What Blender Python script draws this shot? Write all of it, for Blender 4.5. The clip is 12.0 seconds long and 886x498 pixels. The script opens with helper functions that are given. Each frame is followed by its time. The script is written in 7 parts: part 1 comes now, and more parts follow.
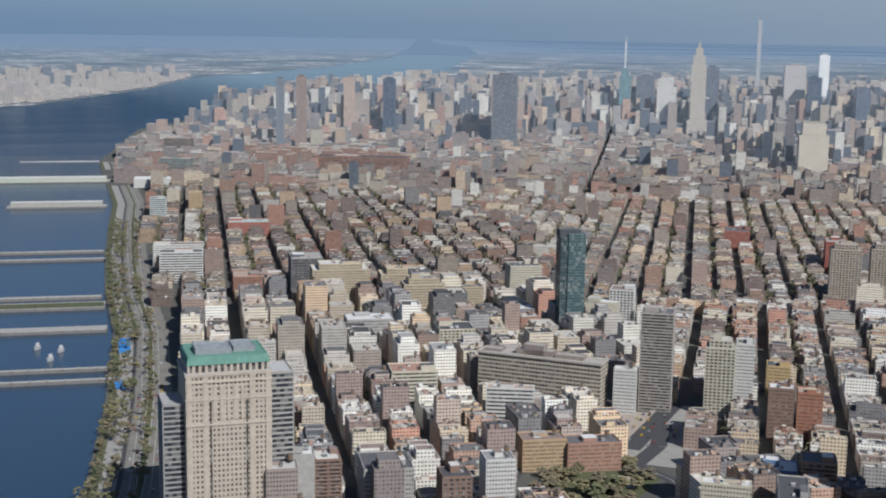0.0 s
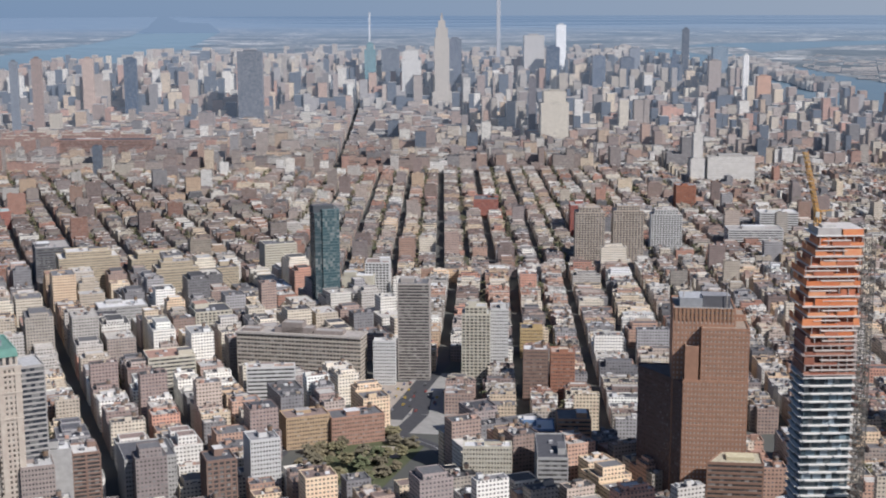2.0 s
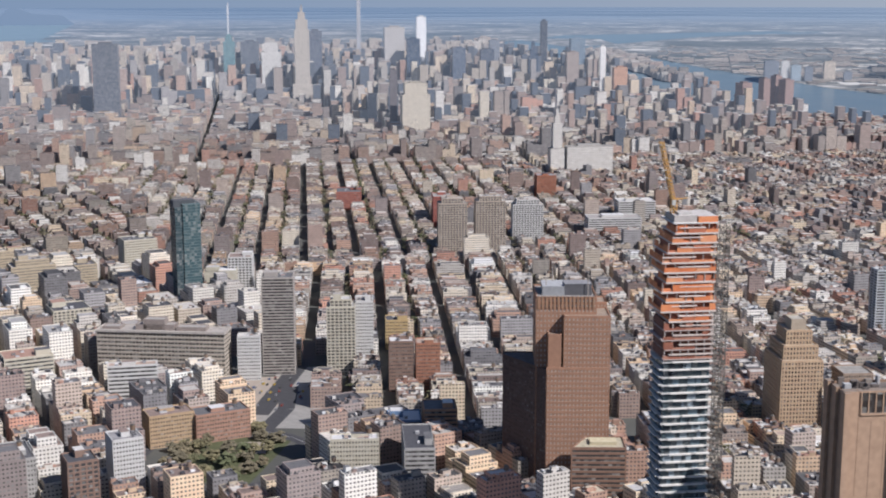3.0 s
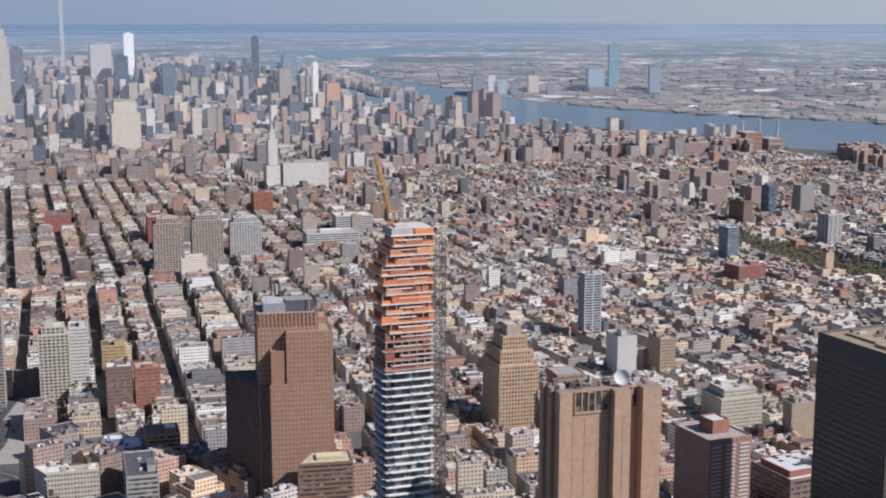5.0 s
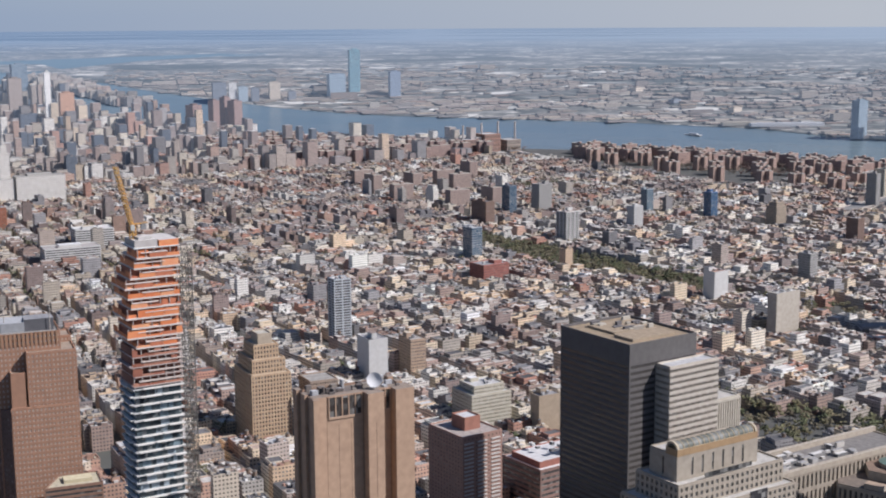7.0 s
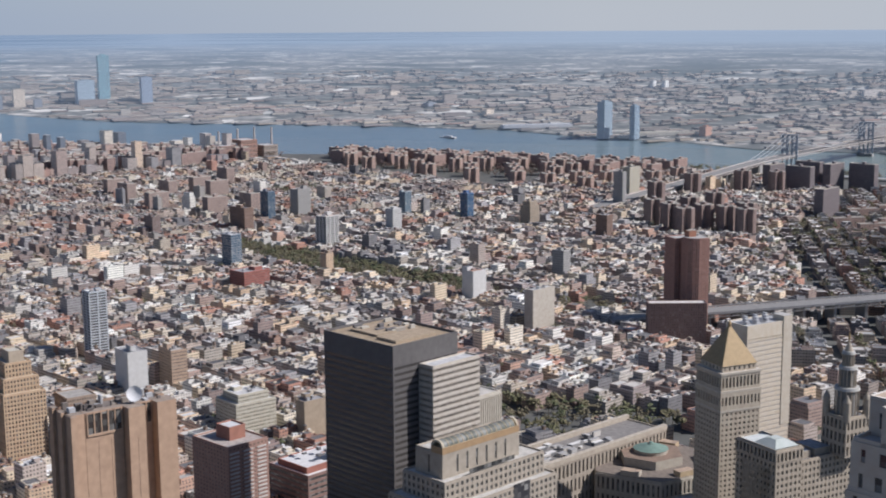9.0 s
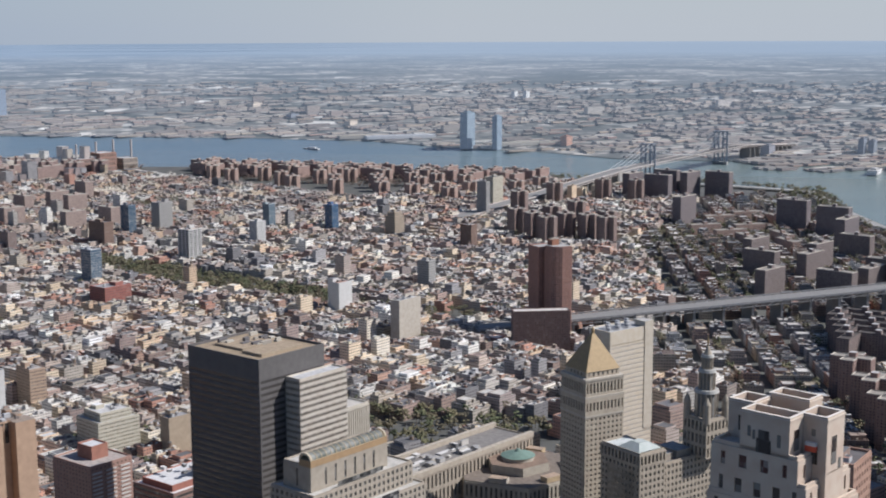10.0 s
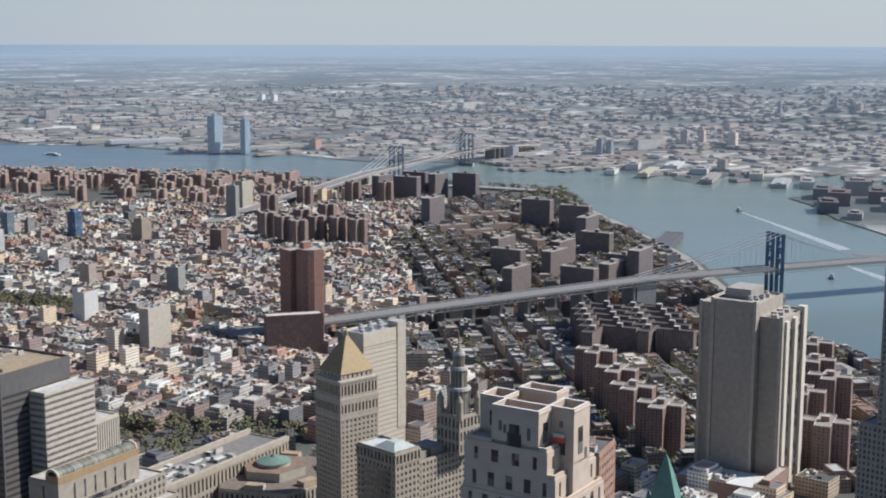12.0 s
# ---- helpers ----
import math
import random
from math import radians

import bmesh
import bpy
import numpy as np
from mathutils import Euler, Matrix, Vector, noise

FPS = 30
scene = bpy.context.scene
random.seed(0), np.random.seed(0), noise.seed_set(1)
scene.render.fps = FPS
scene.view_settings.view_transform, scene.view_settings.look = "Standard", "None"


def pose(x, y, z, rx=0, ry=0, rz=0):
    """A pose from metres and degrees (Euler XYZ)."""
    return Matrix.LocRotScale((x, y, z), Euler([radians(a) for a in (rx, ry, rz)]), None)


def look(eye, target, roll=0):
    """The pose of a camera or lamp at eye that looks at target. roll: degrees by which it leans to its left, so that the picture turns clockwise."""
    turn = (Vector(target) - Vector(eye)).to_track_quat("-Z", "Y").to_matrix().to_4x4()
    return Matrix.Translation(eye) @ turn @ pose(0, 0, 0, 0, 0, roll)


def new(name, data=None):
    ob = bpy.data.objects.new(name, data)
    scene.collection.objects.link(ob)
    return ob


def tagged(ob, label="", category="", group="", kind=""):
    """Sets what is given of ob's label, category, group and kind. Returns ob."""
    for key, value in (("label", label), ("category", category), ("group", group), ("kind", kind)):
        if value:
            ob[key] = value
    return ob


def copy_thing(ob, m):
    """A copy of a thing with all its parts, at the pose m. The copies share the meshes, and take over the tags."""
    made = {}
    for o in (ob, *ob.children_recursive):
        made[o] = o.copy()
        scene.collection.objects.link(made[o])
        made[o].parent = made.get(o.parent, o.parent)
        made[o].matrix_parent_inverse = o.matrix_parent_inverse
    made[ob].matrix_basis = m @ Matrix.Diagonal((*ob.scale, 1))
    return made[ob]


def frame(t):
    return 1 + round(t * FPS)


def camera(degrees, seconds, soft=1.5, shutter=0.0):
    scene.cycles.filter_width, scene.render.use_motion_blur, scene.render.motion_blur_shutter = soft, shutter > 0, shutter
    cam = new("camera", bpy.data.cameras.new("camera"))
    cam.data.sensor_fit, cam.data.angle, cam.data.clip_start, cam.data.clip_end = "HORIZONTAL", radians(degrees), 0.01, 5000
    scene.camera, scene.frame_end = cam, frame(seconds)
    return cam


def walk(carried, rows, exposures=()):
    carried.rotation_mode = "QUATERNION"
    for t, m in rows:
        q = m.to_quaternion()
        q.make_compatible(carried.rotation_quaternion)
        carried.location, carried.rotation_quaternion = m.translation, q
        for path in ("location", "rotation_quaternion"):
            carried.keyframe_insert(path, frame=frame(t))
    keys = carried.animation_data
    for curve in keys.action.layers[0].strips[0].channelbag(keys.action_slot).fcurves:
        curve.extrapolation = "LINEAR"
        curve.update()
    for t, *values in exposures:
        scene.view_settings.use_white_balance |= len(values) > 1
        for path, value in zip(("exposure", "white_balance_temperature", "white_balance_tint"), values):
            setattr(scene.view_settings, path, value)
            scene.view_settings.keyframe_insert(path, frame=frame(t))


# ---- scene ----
# ---- camera: it turns on the spot behind a window high over the city ----
EYE = Vector((0.0, 0.0, 382.0))
cam = camera(36.3, 12.0, soft=1.9, shutter=0.2)
# seconds, bearing east of north, tilt up, lean
TURNS = [
    (0, 20.402, -9.405, 0.86),
    (0.5, 23.839, -9.537, 0.592),
    (1, 26.511, -9.79, 0.209),
    (1.5, 28.522, -10.059, -0.12),
    (2, 30.95, -10.374, -0.186),
    (2.5, 33.763, -10.597, -0.129),
    (3, 36.817, -10.722, -0.07),
    (4.8, 47.683, -10.184, -0.02),
    (5, 48.878, -10.058, 0.007),
    (5.5, 51.855, -9.74, -0.073),
    (6, 54.685, -9.601, -0.165),
    (6.5, 57.293, -9.647, -0.281),
    (7, 59.704, -9.842, -0.343),
    (9, 69.982, -9.714, -0.37),
    (9.5, 72.878, -9.517, -0.295),
    (10, 75.766, -9.283, -0.272),
    (10.5, 78.633, -9.127, -0.132),
    (11, 81.539, -9.067, -0.225),
    (11.5, 84.435, -9.115, -0.043),
    (12, 86.411, -9.164, 0.143),
]


def aim(bearing, tilt, lean):
    b, t = radians(bearing), radians(tilt)
    way = Vector((math.sin(b) * math.cos(t), math.cos(b) * math.cos(t), math.sin(t)))
    return look(EYE, EYE + way * 1000, lean)


# the picture starts darker and opens up as the sunlit side comes in
walk(cam, [(t, aim(b, p, r)) for t, b, p, r in TURNS], [(0.0, -0.13, 5950, 8), (0.8, -0.06, 5950, 9), (2.5, 0.04, 6000, 14), (4.0, 0.1, 5980, 15), (8.0, 0.1, 5950, 15), (12.0, 0.21, 5930, 9)])

# ---- light ----
SUN_BEARING, SUN_HEIGHT = 166.0, 41.5
world = bpy.data.worlds.new("sky")
scene.world = world
world.use_nodes = True
wn = world.node_tree.nodes
sky = wn.new("ShaderNodeTexSky")
sky.sky_type, sky.sun_disc = "NISHITA", False
sky.sun_elevation, sky.sun_rotation = radians(SUN_HEIGHT), radians(SUN_BEARING)
sky.altitude, sky.air_density, sky.dust_density, sky.ozone_density = 0, 0.8, 0.5, 2.0
wn["Background"].inputs["Strength"].default_value = 0.078
# a pale bank of haze lies all round the horizon
way = wn.new("ShaderNodeTexCoord")
split = wn.new("ShaderNodeSeparateXYZ")
fade = wn.new("ShaderNodeMapRange")
fade.inputs[1].default_value, fade.inputs[2].default_value = 0.0, 0.17
fade.inputs[3].default_value, fade.inputs[4].default_value = 0.85, 0.0
haze = wn.new("ShaderNodeMix")
haze.data_type = "RGBA"
# the sky away from the sun is the deeper blue
away = wn.new("ShaderNodeVectorMath")
away.operation = "DOT_PRODUCT"
away.inputs[1].default_value = (math.sin(radians(SUN_BEARING + 180)), math.cos(radians(SUN_BEARING + 180)), 0.0)
deep = wn.new("ShaderNodeMath")
deep.operation, deep.use_clamp = "POWER", True
deep.inputs[1].default_value = 1.0
bank = wn.new("ShaderNodeMix")
bank.data_type = "RGBA"
bank.inputs[6].default_value, bank.inputs[7].default_value = (6.1, 6.4, 6.6, 1.0), (1.7, 3.0, 5.0, 1.0)
wl = world.node_tree.links
wl.new(way.outputs["Generated"], split.inputs[0])
wl.new(way.outputs["Generated"], away.inputs[0])
wl.new(away.outputs["Value"], deep.inputs[0])
wl.new(deep.outputs[0], bank.inputs[0])
wl.new(bank.outputs[2], haze.inputs[7])
wl.new(split.outputs[2], fade.inputs[0])
wl.new(fade.outputs[0], haze.inputs[0])
wl.new(sky.outputs[0], haze.inputs[6])
wl.new(haze.outputs[2], wn["Background"].inputs["Color"])
sun = new("sun", bpy.data.lights.new("sun", "SUN"))
sun.data.energy, sun.data.angle, sun.data.color = 5.0, radians(0.55), (1.0, 0.93, 0.84)
sb, sh = radians(SUN_BEARING), radians(SUN_HEIGHT)
sun_from = Vector((math.sin(sb) * math.cos(sh), math.cos(sb) * math.cos(sh), math.sin(sh)))
sun.matrix_world = look(sun_from * 1000, (0, 0, 0))


# ---- materials ----
def nodes_of(name):
    m = bpy.data.materials.new(name)
    m.use_nodes = True
    nt = m.node_tree
    return m, nt, nt.nodes["Principled BSDF"]


def math_node(nt, op, a, b=None, c=None):
    n = nt.nodes.new("ShaderNodeMath")
    n.operation = op
    for i, v in enumerate((a, b, c)):
        if v is None:
            continue
        if isinstance(v, (int, float)):
            n.inputs[i].default_value = v
        else:
            nt.links.new(v, n.inputs[i])
    return n.outputs[0]


def mix_node(nt, fac, a, b, blend="MIX"):
    n = nt.nodes.new("ShaderNodeMix")
    n.data_type, n.blend_type = "RGBA", blend
    for socket, v in ((n.inputs[0], fac), (n.inputs[6], a), (n.inputs[7], b)):
        if isinstance(v, (int, float)):
            socket.default_value = v
        elif isinstance(v, tuple):
            socket.default_value = (*v, 1.0)
        else:
            nt.links.new(v, socket)
    return n.outputs[2]


def noise_of(nt, vector, scale, detail=3.0):
    n = nt.nodes.new("ShaderNodeTexNoise")
    n.inputs["Scale"].default_value, n.inputs["Detail"].default_value = scale, detail
    if vector is not None:
        nt.links.new(vector, n.inputs["Vector"])
    return n.outputs["Fac"]


def facade_material(name, bay=3.0, storey=3.3, glass=(0.085, 0.08, 0.078), tall=0.42, wide=0.52):
    """Wall whose colour each building carries, with window openings of that spacing."""
    m, nt, bsdf = nodes_of(name)
    tint = nt.nodes.new("ShaderNodeAttribute")
    tint.attribute_name = "tint"
    uv = nt.nodes.new("ShaderNodeUVMap")
    sep = nt.nodes.new("ShaderNodeSeparateXYZ")
    nt.links.new(uv.outputs[0], sep.inputs[0])
    u = math_node(nt, "FRACT", math_node(nt, "DIVIDE", sep.outputs[0], bay))
    v = math_node(nt, "FRACT", math_node(nt, "DIVIDE", sep.outputs[1], storey))
    inu = math_node(nt, "LESS_THAN", math_node(nt, "ABSOLUTE", math_node(nt, "SUBTRACT", u, 0.5)), wide / 2)
    inv = math_node(nt, "LESS_THAN", math_node(nt, "ABSOLUTE", math_node(nt, "SUBTRACT", v, 0.5)), tall / 2)
    hole = math_node(nt, "MULTIPLY", inu, inv)
    stain = noise_of(nt, uv.outputs[0], 0.12)
    wall = mix_node(nt, 0.45, tint.outputs["Color"], mix_node(nt, stain, (0.25, 0.25, 0.25), (0.95, 0.95, 0.95)), "OVERLAY")
    cell = nt.nodes.new("ShaderNodeTexWhiteNoise")
    cell.noise_dimensions = "2D"
    comb = nt.nodes.new("ShaderNodeCombineXYZ")
    nt.links.new(math_node(nt, "FLOOR", math_node(nt, "DIVIDE", sep.outputs[0], bay)), comb.inputs[0])
    nt.links.new(math_node(nt, "FLOOR", math_node(nt, "DIVIDE", sep.outputs[1], storey)), comb.inputs[1])
    nt.links.new(comb.outputs[0], cell.inputs["Vector"])
    pane = mix_node(nt, math_node(nt, "POWER", cell.outputs["Value"], 3.0), glass, (0.22, 0.22, 0.21))
    nt.links.new(mix_node(nt, hole, wall, pane), bsdf.inputs["Base Color"])
    nt.links.new(math_node(nt, "SUBTRACT", 0.85, math_node(nt, "MULTIPLY", hole, 0.6)), bsdf.inputs["Roughness"])
    return m


def tinted(name, rough=0.9, scale=0.35, amount=0.5, gain=1.0):
    """Plain surface in the building's own colour, with stains."""
    m, nt, bsdf = nodes_of(name)
    tint = nt.nodes.new("ShaderNodeAttribute")
    tint.attribute_name = "tint"
    geo = nt.nodes.new("ShaderNodeNewGeometry")
    stain = noise_of(nt, geo.outputs["Position"], scale, 4.0)
    col = mix_node(nt, amount, tint.outputs["Color"], mix_node(nt, stain, (0.15, 0.15, 0.15), (1.0, 1.0, 1.0)), "OVERLAY")
    nt.links.new(mix_node(nt, 1.0, col, (gain, gain, gain), "MULTIPLY"), bsdf.inputs["Base Color"])
    bsdf.inputs["Roughness"].default_value = rough
    return m


def plain(name, color, rough=0.8, metal=0.0, vary=0.3, scale=0.2):
    m, nt, bsdf = nodes_of(name)
    geo = nt.nodes.new("ShaderNodeNewGeometry")
    n = noise_of(nt, geo.outputs["Position"], scale, 4.0)
    dark = tuple(c * (1 - vary) for c in color)
    light = tuple(min(1, c * (1 + vary)) for c in color)
    nt.links.new(mix_node(nt, n, dark, light), bsdf.inputs["Base Color"])
    bsdf.inputs["Roughness"].default_value, bsdf.inputs["Metallic"].default_value = rough, metal
    return m


WALL = facade_material("masonry_facade")
ROOF = tinted("roofing", 0.9, 0.3, 0.6, 0.82)
ASPHALT = plain("asphalt", (0.06, 0.06, 0.065))


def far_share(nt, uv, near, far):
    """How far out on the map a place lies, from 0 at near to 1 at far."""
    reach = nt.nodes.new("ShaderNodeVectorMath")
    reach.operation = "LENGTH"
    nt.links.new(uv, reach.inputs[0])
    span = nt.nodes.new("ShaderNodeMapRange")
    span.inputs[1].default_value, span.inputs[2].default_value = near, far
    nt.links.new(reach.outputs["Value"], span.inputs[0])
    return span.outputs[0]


def water_material():
    m, nt, bsdf = nodes_of("river_water")
    uv = nt.nodes.new("ShaderNodeUVMap")
    n = noise_of(nt, uv.outputs[0], 0.004, 4.0)
    # the eastern strait carries more silt than the western river, with glare painted in
    east = nt.nodes.new("ShaderNodeSeparateXYZ")
    nt.links.new(uv.outputs[0], east.inputs[0])
    silt_glare = nt.nodes.new("ShaderNodeMapRange")
    silt_glare.inputs[1].default_value, silt_glare.inputs[2].default_value = 900.0, 2000.0
    nt.links.new(east.outputs[0], silt_glare.inputs[0])
    # the paler south end is sky reflection put into the base colour
    south = nt.nodes.new("ShaderNodeMapRange")
    south.inputs[1].default_value, south.inputs[2].default_value = 1500.0, -100.0
    nt.links.new(east.outputs[1], south.inputs[0])
    clear = mix_node(nt, n, (0.018, 0.042, 0.078), (0.03, 0.058, 0.095))
    strait = mix_node(nt, n, (0.12, 0.175, 0.22), (0.15, 0.205, 0.245))
    sky_pale = mix_node(nt, n, (0.165, 0.21, 0.195), (0.195, 0.24, 0.22))
    mixed = mix_node(nt, south.outputs[0], strait, sky_pale)
    nt.links.new(mix_node(nt, silt_glare.outputs[0], clear, mixed), bsdf.inputs["Base Color"])
    bsdf.inputs["Roughness"].default_value = 0.22
    ripple = nt.nodes.new("ShaderNodeBump")
    ripple.inputs["Strength"].default_value, ripple.inputs["Distance"].default_value = 0.25, 1.0
    nt.links.new(noise_of(nt, uv.outputs[0], 0.15, 4.0), ripple.inputs["Height"])
    nt.links.new(ripple.outputs[0], bsdf.inputs["Normal"])
    # far water glows: haze and missing sky reflection put into emission
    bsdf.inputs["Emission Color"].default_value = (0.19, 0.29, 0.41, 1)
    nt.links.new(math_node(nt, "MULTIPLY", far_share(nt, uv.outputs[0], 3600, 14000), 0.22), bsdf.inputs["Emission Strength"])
    return m


WATER = water_material()


def land_material():
    m, nt, bsdf = nodes_of("streets_and_yards")
    uv = nt.nodes.new("ShaderNodeUVMap")
    n1 = noise_of(nt, uv.outputs[0], 0.02, 5.0)
    n2 = noise_of(nt, uv.outputs[0], 0.002, 3.0)
    c = mix_node(nt, n1, (0.045, 0.045, 0.05), (0.15, 0.145, 0.14))
    nt.links.new(mix_node(nt, math_node(nt, "MULTIPLY", n2, 0.6), c, (0.08, 0.09, 0.06)), bsdf.inputs["Base Color"])
    bsdf.inputs["Roughness"].default_value = 0.95
    return m


LAND = land_material()

PLAIN = tinted("masonry", 0.85, 0.25, 0.35, 0.72)


def pane_material(name="window_glass", blinds=0.6):
    """Window glass: dark, glossy, with blinds drawn here and there."""
    m, nt, bsdf = nodes_of(name)
    tint = nt.nodes.new("ShaderNodeAttribute")
    tint.attribute_name = "tint"
    uv = nt.nodes.new("ShaderNodeUVMap")
    snap = nt.nodes.new("ShaderNodeVectorMath")
    snap.operation = "SNAP"
    snap.inputs[1].default_value = (3.0, 3.5, 1.0)
    nt.links.new(uv.outputs[0], snap.inputs[0])
    cell = nt.nodes.new("ShaderNodeTexWhiteNoise")
    cell.noise_dimensions = "2D"
    nt.links.new(snap.outputs[0], cell.inputs["Vector"])
    blind = math_node(nt, "MULTIPLY", math_node(nt, "POWER", cell.outputs["Value"], 4.0), blinds)
    nt.links.new(mix_node(nt, blind, tint.outputs["Color"], (0.4, 0.39, 0.36)), bsdf.inputs["Base Color"])
    bsdf.inputs["Roughness"].default_value = 0.22
    return m


PANE = pane_material()
DARK_PANE = pane_material("tinted_glass", 0.04)


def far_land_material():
    """The distance: roofs, yards and parks, with blue haze put into emission and colour towards the horizon."""
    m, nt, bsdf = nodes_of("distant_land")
    uv = nt.nodes.new("ShaderNodeUVMap")

    def roofs_of(scale, power):
        cells = nt.nodes.new("ShaderNodeTexVoronoi")
        cells.inputs["Scale"].default_value = scale
        nt.links.new(uv.outputs[0], cells.inputs["Vector"])
        sep = nt.nodes.new("ShaderNodeSeparateColor")
        nt.links.new(cells.outputs["Color"], sep.inputs[0])
        return math_node(nt, "POWER", sep.outputs[0], power)
    n = noise_of(nt, uv.outputs[0], 0.0009, 5.0)
    quarter = math_node(nt, "MULTIPLY_ADD", roofs_of(0.0028, 2.0), 1.3, 0.25)
    small = mix_node(nt, math_node(nt, "MULTIPLY", roofs_of(0.022, 2.5), quarter), (0.075, 0.08, 0.075), (0.62, 0.57, 0.5))
    roofs_ = mix_node(nt, roofs_of(0.006, 22.0), small, (0.75, 0.72, 0.66))
    parks = nt.nodes.new("ShaderNodeMapRange")
    parks.inputs[1].default_value, parks.inputs[2].default_value, parks.inputs[4].default_value = 0.5, 0.6, 0.85
    nt.links.new(n, parks.inputs[0])
    ground = mix_node(nt, parks.outputs[0], roofs_, (0.035, 0.045, 0.04))
    # painted haze: base colour loses contrast and the glow grows with distance
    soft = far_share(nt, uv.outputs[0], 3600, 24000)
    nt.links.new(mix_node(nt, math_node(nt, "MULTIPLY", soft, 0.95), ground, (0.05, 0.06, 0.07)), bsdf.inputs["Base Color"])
    bsdf.inputs["Roughness"].default_value = 0.95
    # the painted haze is paler on the sunward side, bluer away from it
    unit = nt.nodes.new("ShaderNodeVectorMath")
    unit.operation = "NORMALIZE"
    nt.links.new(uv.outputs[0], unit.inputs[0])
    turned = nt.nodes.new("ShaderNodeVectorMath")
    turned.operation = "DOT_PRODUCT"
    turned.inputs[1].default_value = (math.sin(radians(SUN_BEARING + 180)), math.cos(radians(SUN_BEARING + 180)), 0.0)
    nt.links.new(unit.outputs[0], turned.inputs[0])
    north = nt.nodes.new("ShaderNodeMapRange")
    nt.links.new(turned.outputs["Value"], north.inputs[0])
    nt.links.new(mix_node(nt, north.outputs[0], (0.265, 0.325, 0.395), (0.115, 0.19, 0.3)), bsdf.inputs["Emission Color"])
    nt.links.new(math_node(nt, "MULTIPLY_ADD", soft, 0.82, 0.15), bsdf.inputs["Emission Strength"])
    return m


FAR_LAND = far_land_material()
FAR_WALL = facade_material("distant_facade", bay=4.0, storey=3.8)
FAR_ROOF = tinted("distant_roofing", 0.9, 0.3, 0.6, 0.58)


def give_haze_glow(m, most):
    """The far city is backdrop: blue haze is put into its emission, the more the farther it lies."""
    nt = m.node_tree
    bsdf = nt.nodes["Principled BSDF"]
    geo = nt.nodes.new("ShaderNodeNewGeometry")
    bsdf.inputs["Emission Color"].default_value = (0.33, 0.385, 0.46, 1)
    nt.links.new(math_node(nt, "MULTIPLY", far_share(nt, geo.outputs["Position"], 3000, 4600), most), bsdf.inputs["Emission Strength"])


give_haze_glow(FAR_WALL, 0.26)
give_haze_glow(FAR_ROOF, 0.26)
BRICKS = [(0.30, 0.22, 0.185), (0.34, 0.25, 0.21), (0.25, 0.19, 0.17), (0.44, 0.36, 0.30), (0.40, 0.26, 0.195), (0.44, 0.24, 0.175), (0.37, 0.31, 0.27), (0.28, 0.235, 0.22)]
STONES = [(0.60, 0.44, 0.30), (0.52, 0.45, 0.36), (0.62, 0.55, 0.44), (0.46, 0.43, 0.39), (0.28, 0.27, 0.27), (0.70, 0.67, 0.61), (0.38, 0.34, 0.29), (0.17, 0.165, 0.17), (0.62, 0.50, 0.36), (0.74, 0.70, 0.62)]
ROOFS = [(0.55, 0.54, 0.52), (0.76, 0.75, 0.73), (0.33, 0.32, 0.32), (0.15, 0.15, 0.155), (0.42, 0.39, 0.36), (0.09, 0.09, 0.10), (0.72, 0.69, 0.64), (0.29, 0.22, 0.19), (0.12, 0.12, 0.13), (0.42, 0.26, 0.20), (0.60, 0.50, 0.38), (0.47, 0.36, 0.29)]

GOLD = plain("gold_leaf", (0.29, 0.2, 0.09), 0.55, 0.1, 0.3, 0.4)
LEAF_GROUND = plain("park_ground", (0.085, 0.095, 0.045), 0.95, 0, 0.4, 0.1)
PAVING = plain("pale_paving", (0.30, 0.29, 0.27), 0.9, 0, 0.3, 0.15)
ROADBED = plain("worn_concrete_road", (0.2, 0.19, 0.17), 0.9, 0, 0.35, 0.08)
PAVING_TAN = plain("tan_paving", (0.36, 0.31, 0.26), 0.9, 0, 0.25, 0.1)
PAINT = plain("road_paint", (0.55, 0.55, 0.53), 0.8, 0, 0.2, 0.5)
FOLIAGE = tinted("foliage", 0.9, 0.5, 0.5, 1.0)
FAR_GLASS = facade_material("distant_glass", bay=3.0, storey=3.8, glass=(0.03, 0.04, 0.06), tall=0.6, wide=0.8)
give_haze_glow(FAR_GLASS, 0.26)


def foam_material():
    m, nt, bsdf = nodes_of("foam")
    uv = nt.nodes.new("ShaderNodeUVMap")
    n = noise_of(nt, uv.outputs[0], 0.12, 5.0)
    clear = nt.nodes.new("ShaderNodeBsdfTransparent")
    mixer = nt.nodes.new("ShaderNodeMixShader")
    bsdf.inputs["Base Color"].default_value = (0.75, 0.78, 0.8, 1)
    nt.links.new(math_node(nt, "MULTIPLY", math_node(nt, "GREATER_THAN", n, 0.4), 0.5), mixer.inputs[0])
    nt.links.new(clear.outputs[0], mixer.inputs[1])
    nt.links.new(bsdf.outputs[0], mixer.inputs[2])
    nt.links.new(mixer.outputs[0], nt.nodes["Material Output"].inputs["Surface"])
    return m


FOAM = foam_material()

# ---- how far things stand: past NEAR the land is drawn in so that all of it, to the horizon, lies within 4.9 km ----
NEAR, REACH = 3400.0, 1500.0


def scale_at(x, y):
    r = math.hypot(x - EYE.x, y - EYE.y)
    return 1.0 if r <= NEAR else (NEAR + (r - NEAR) / (1 + (r - NEAR) / REACH)) / r


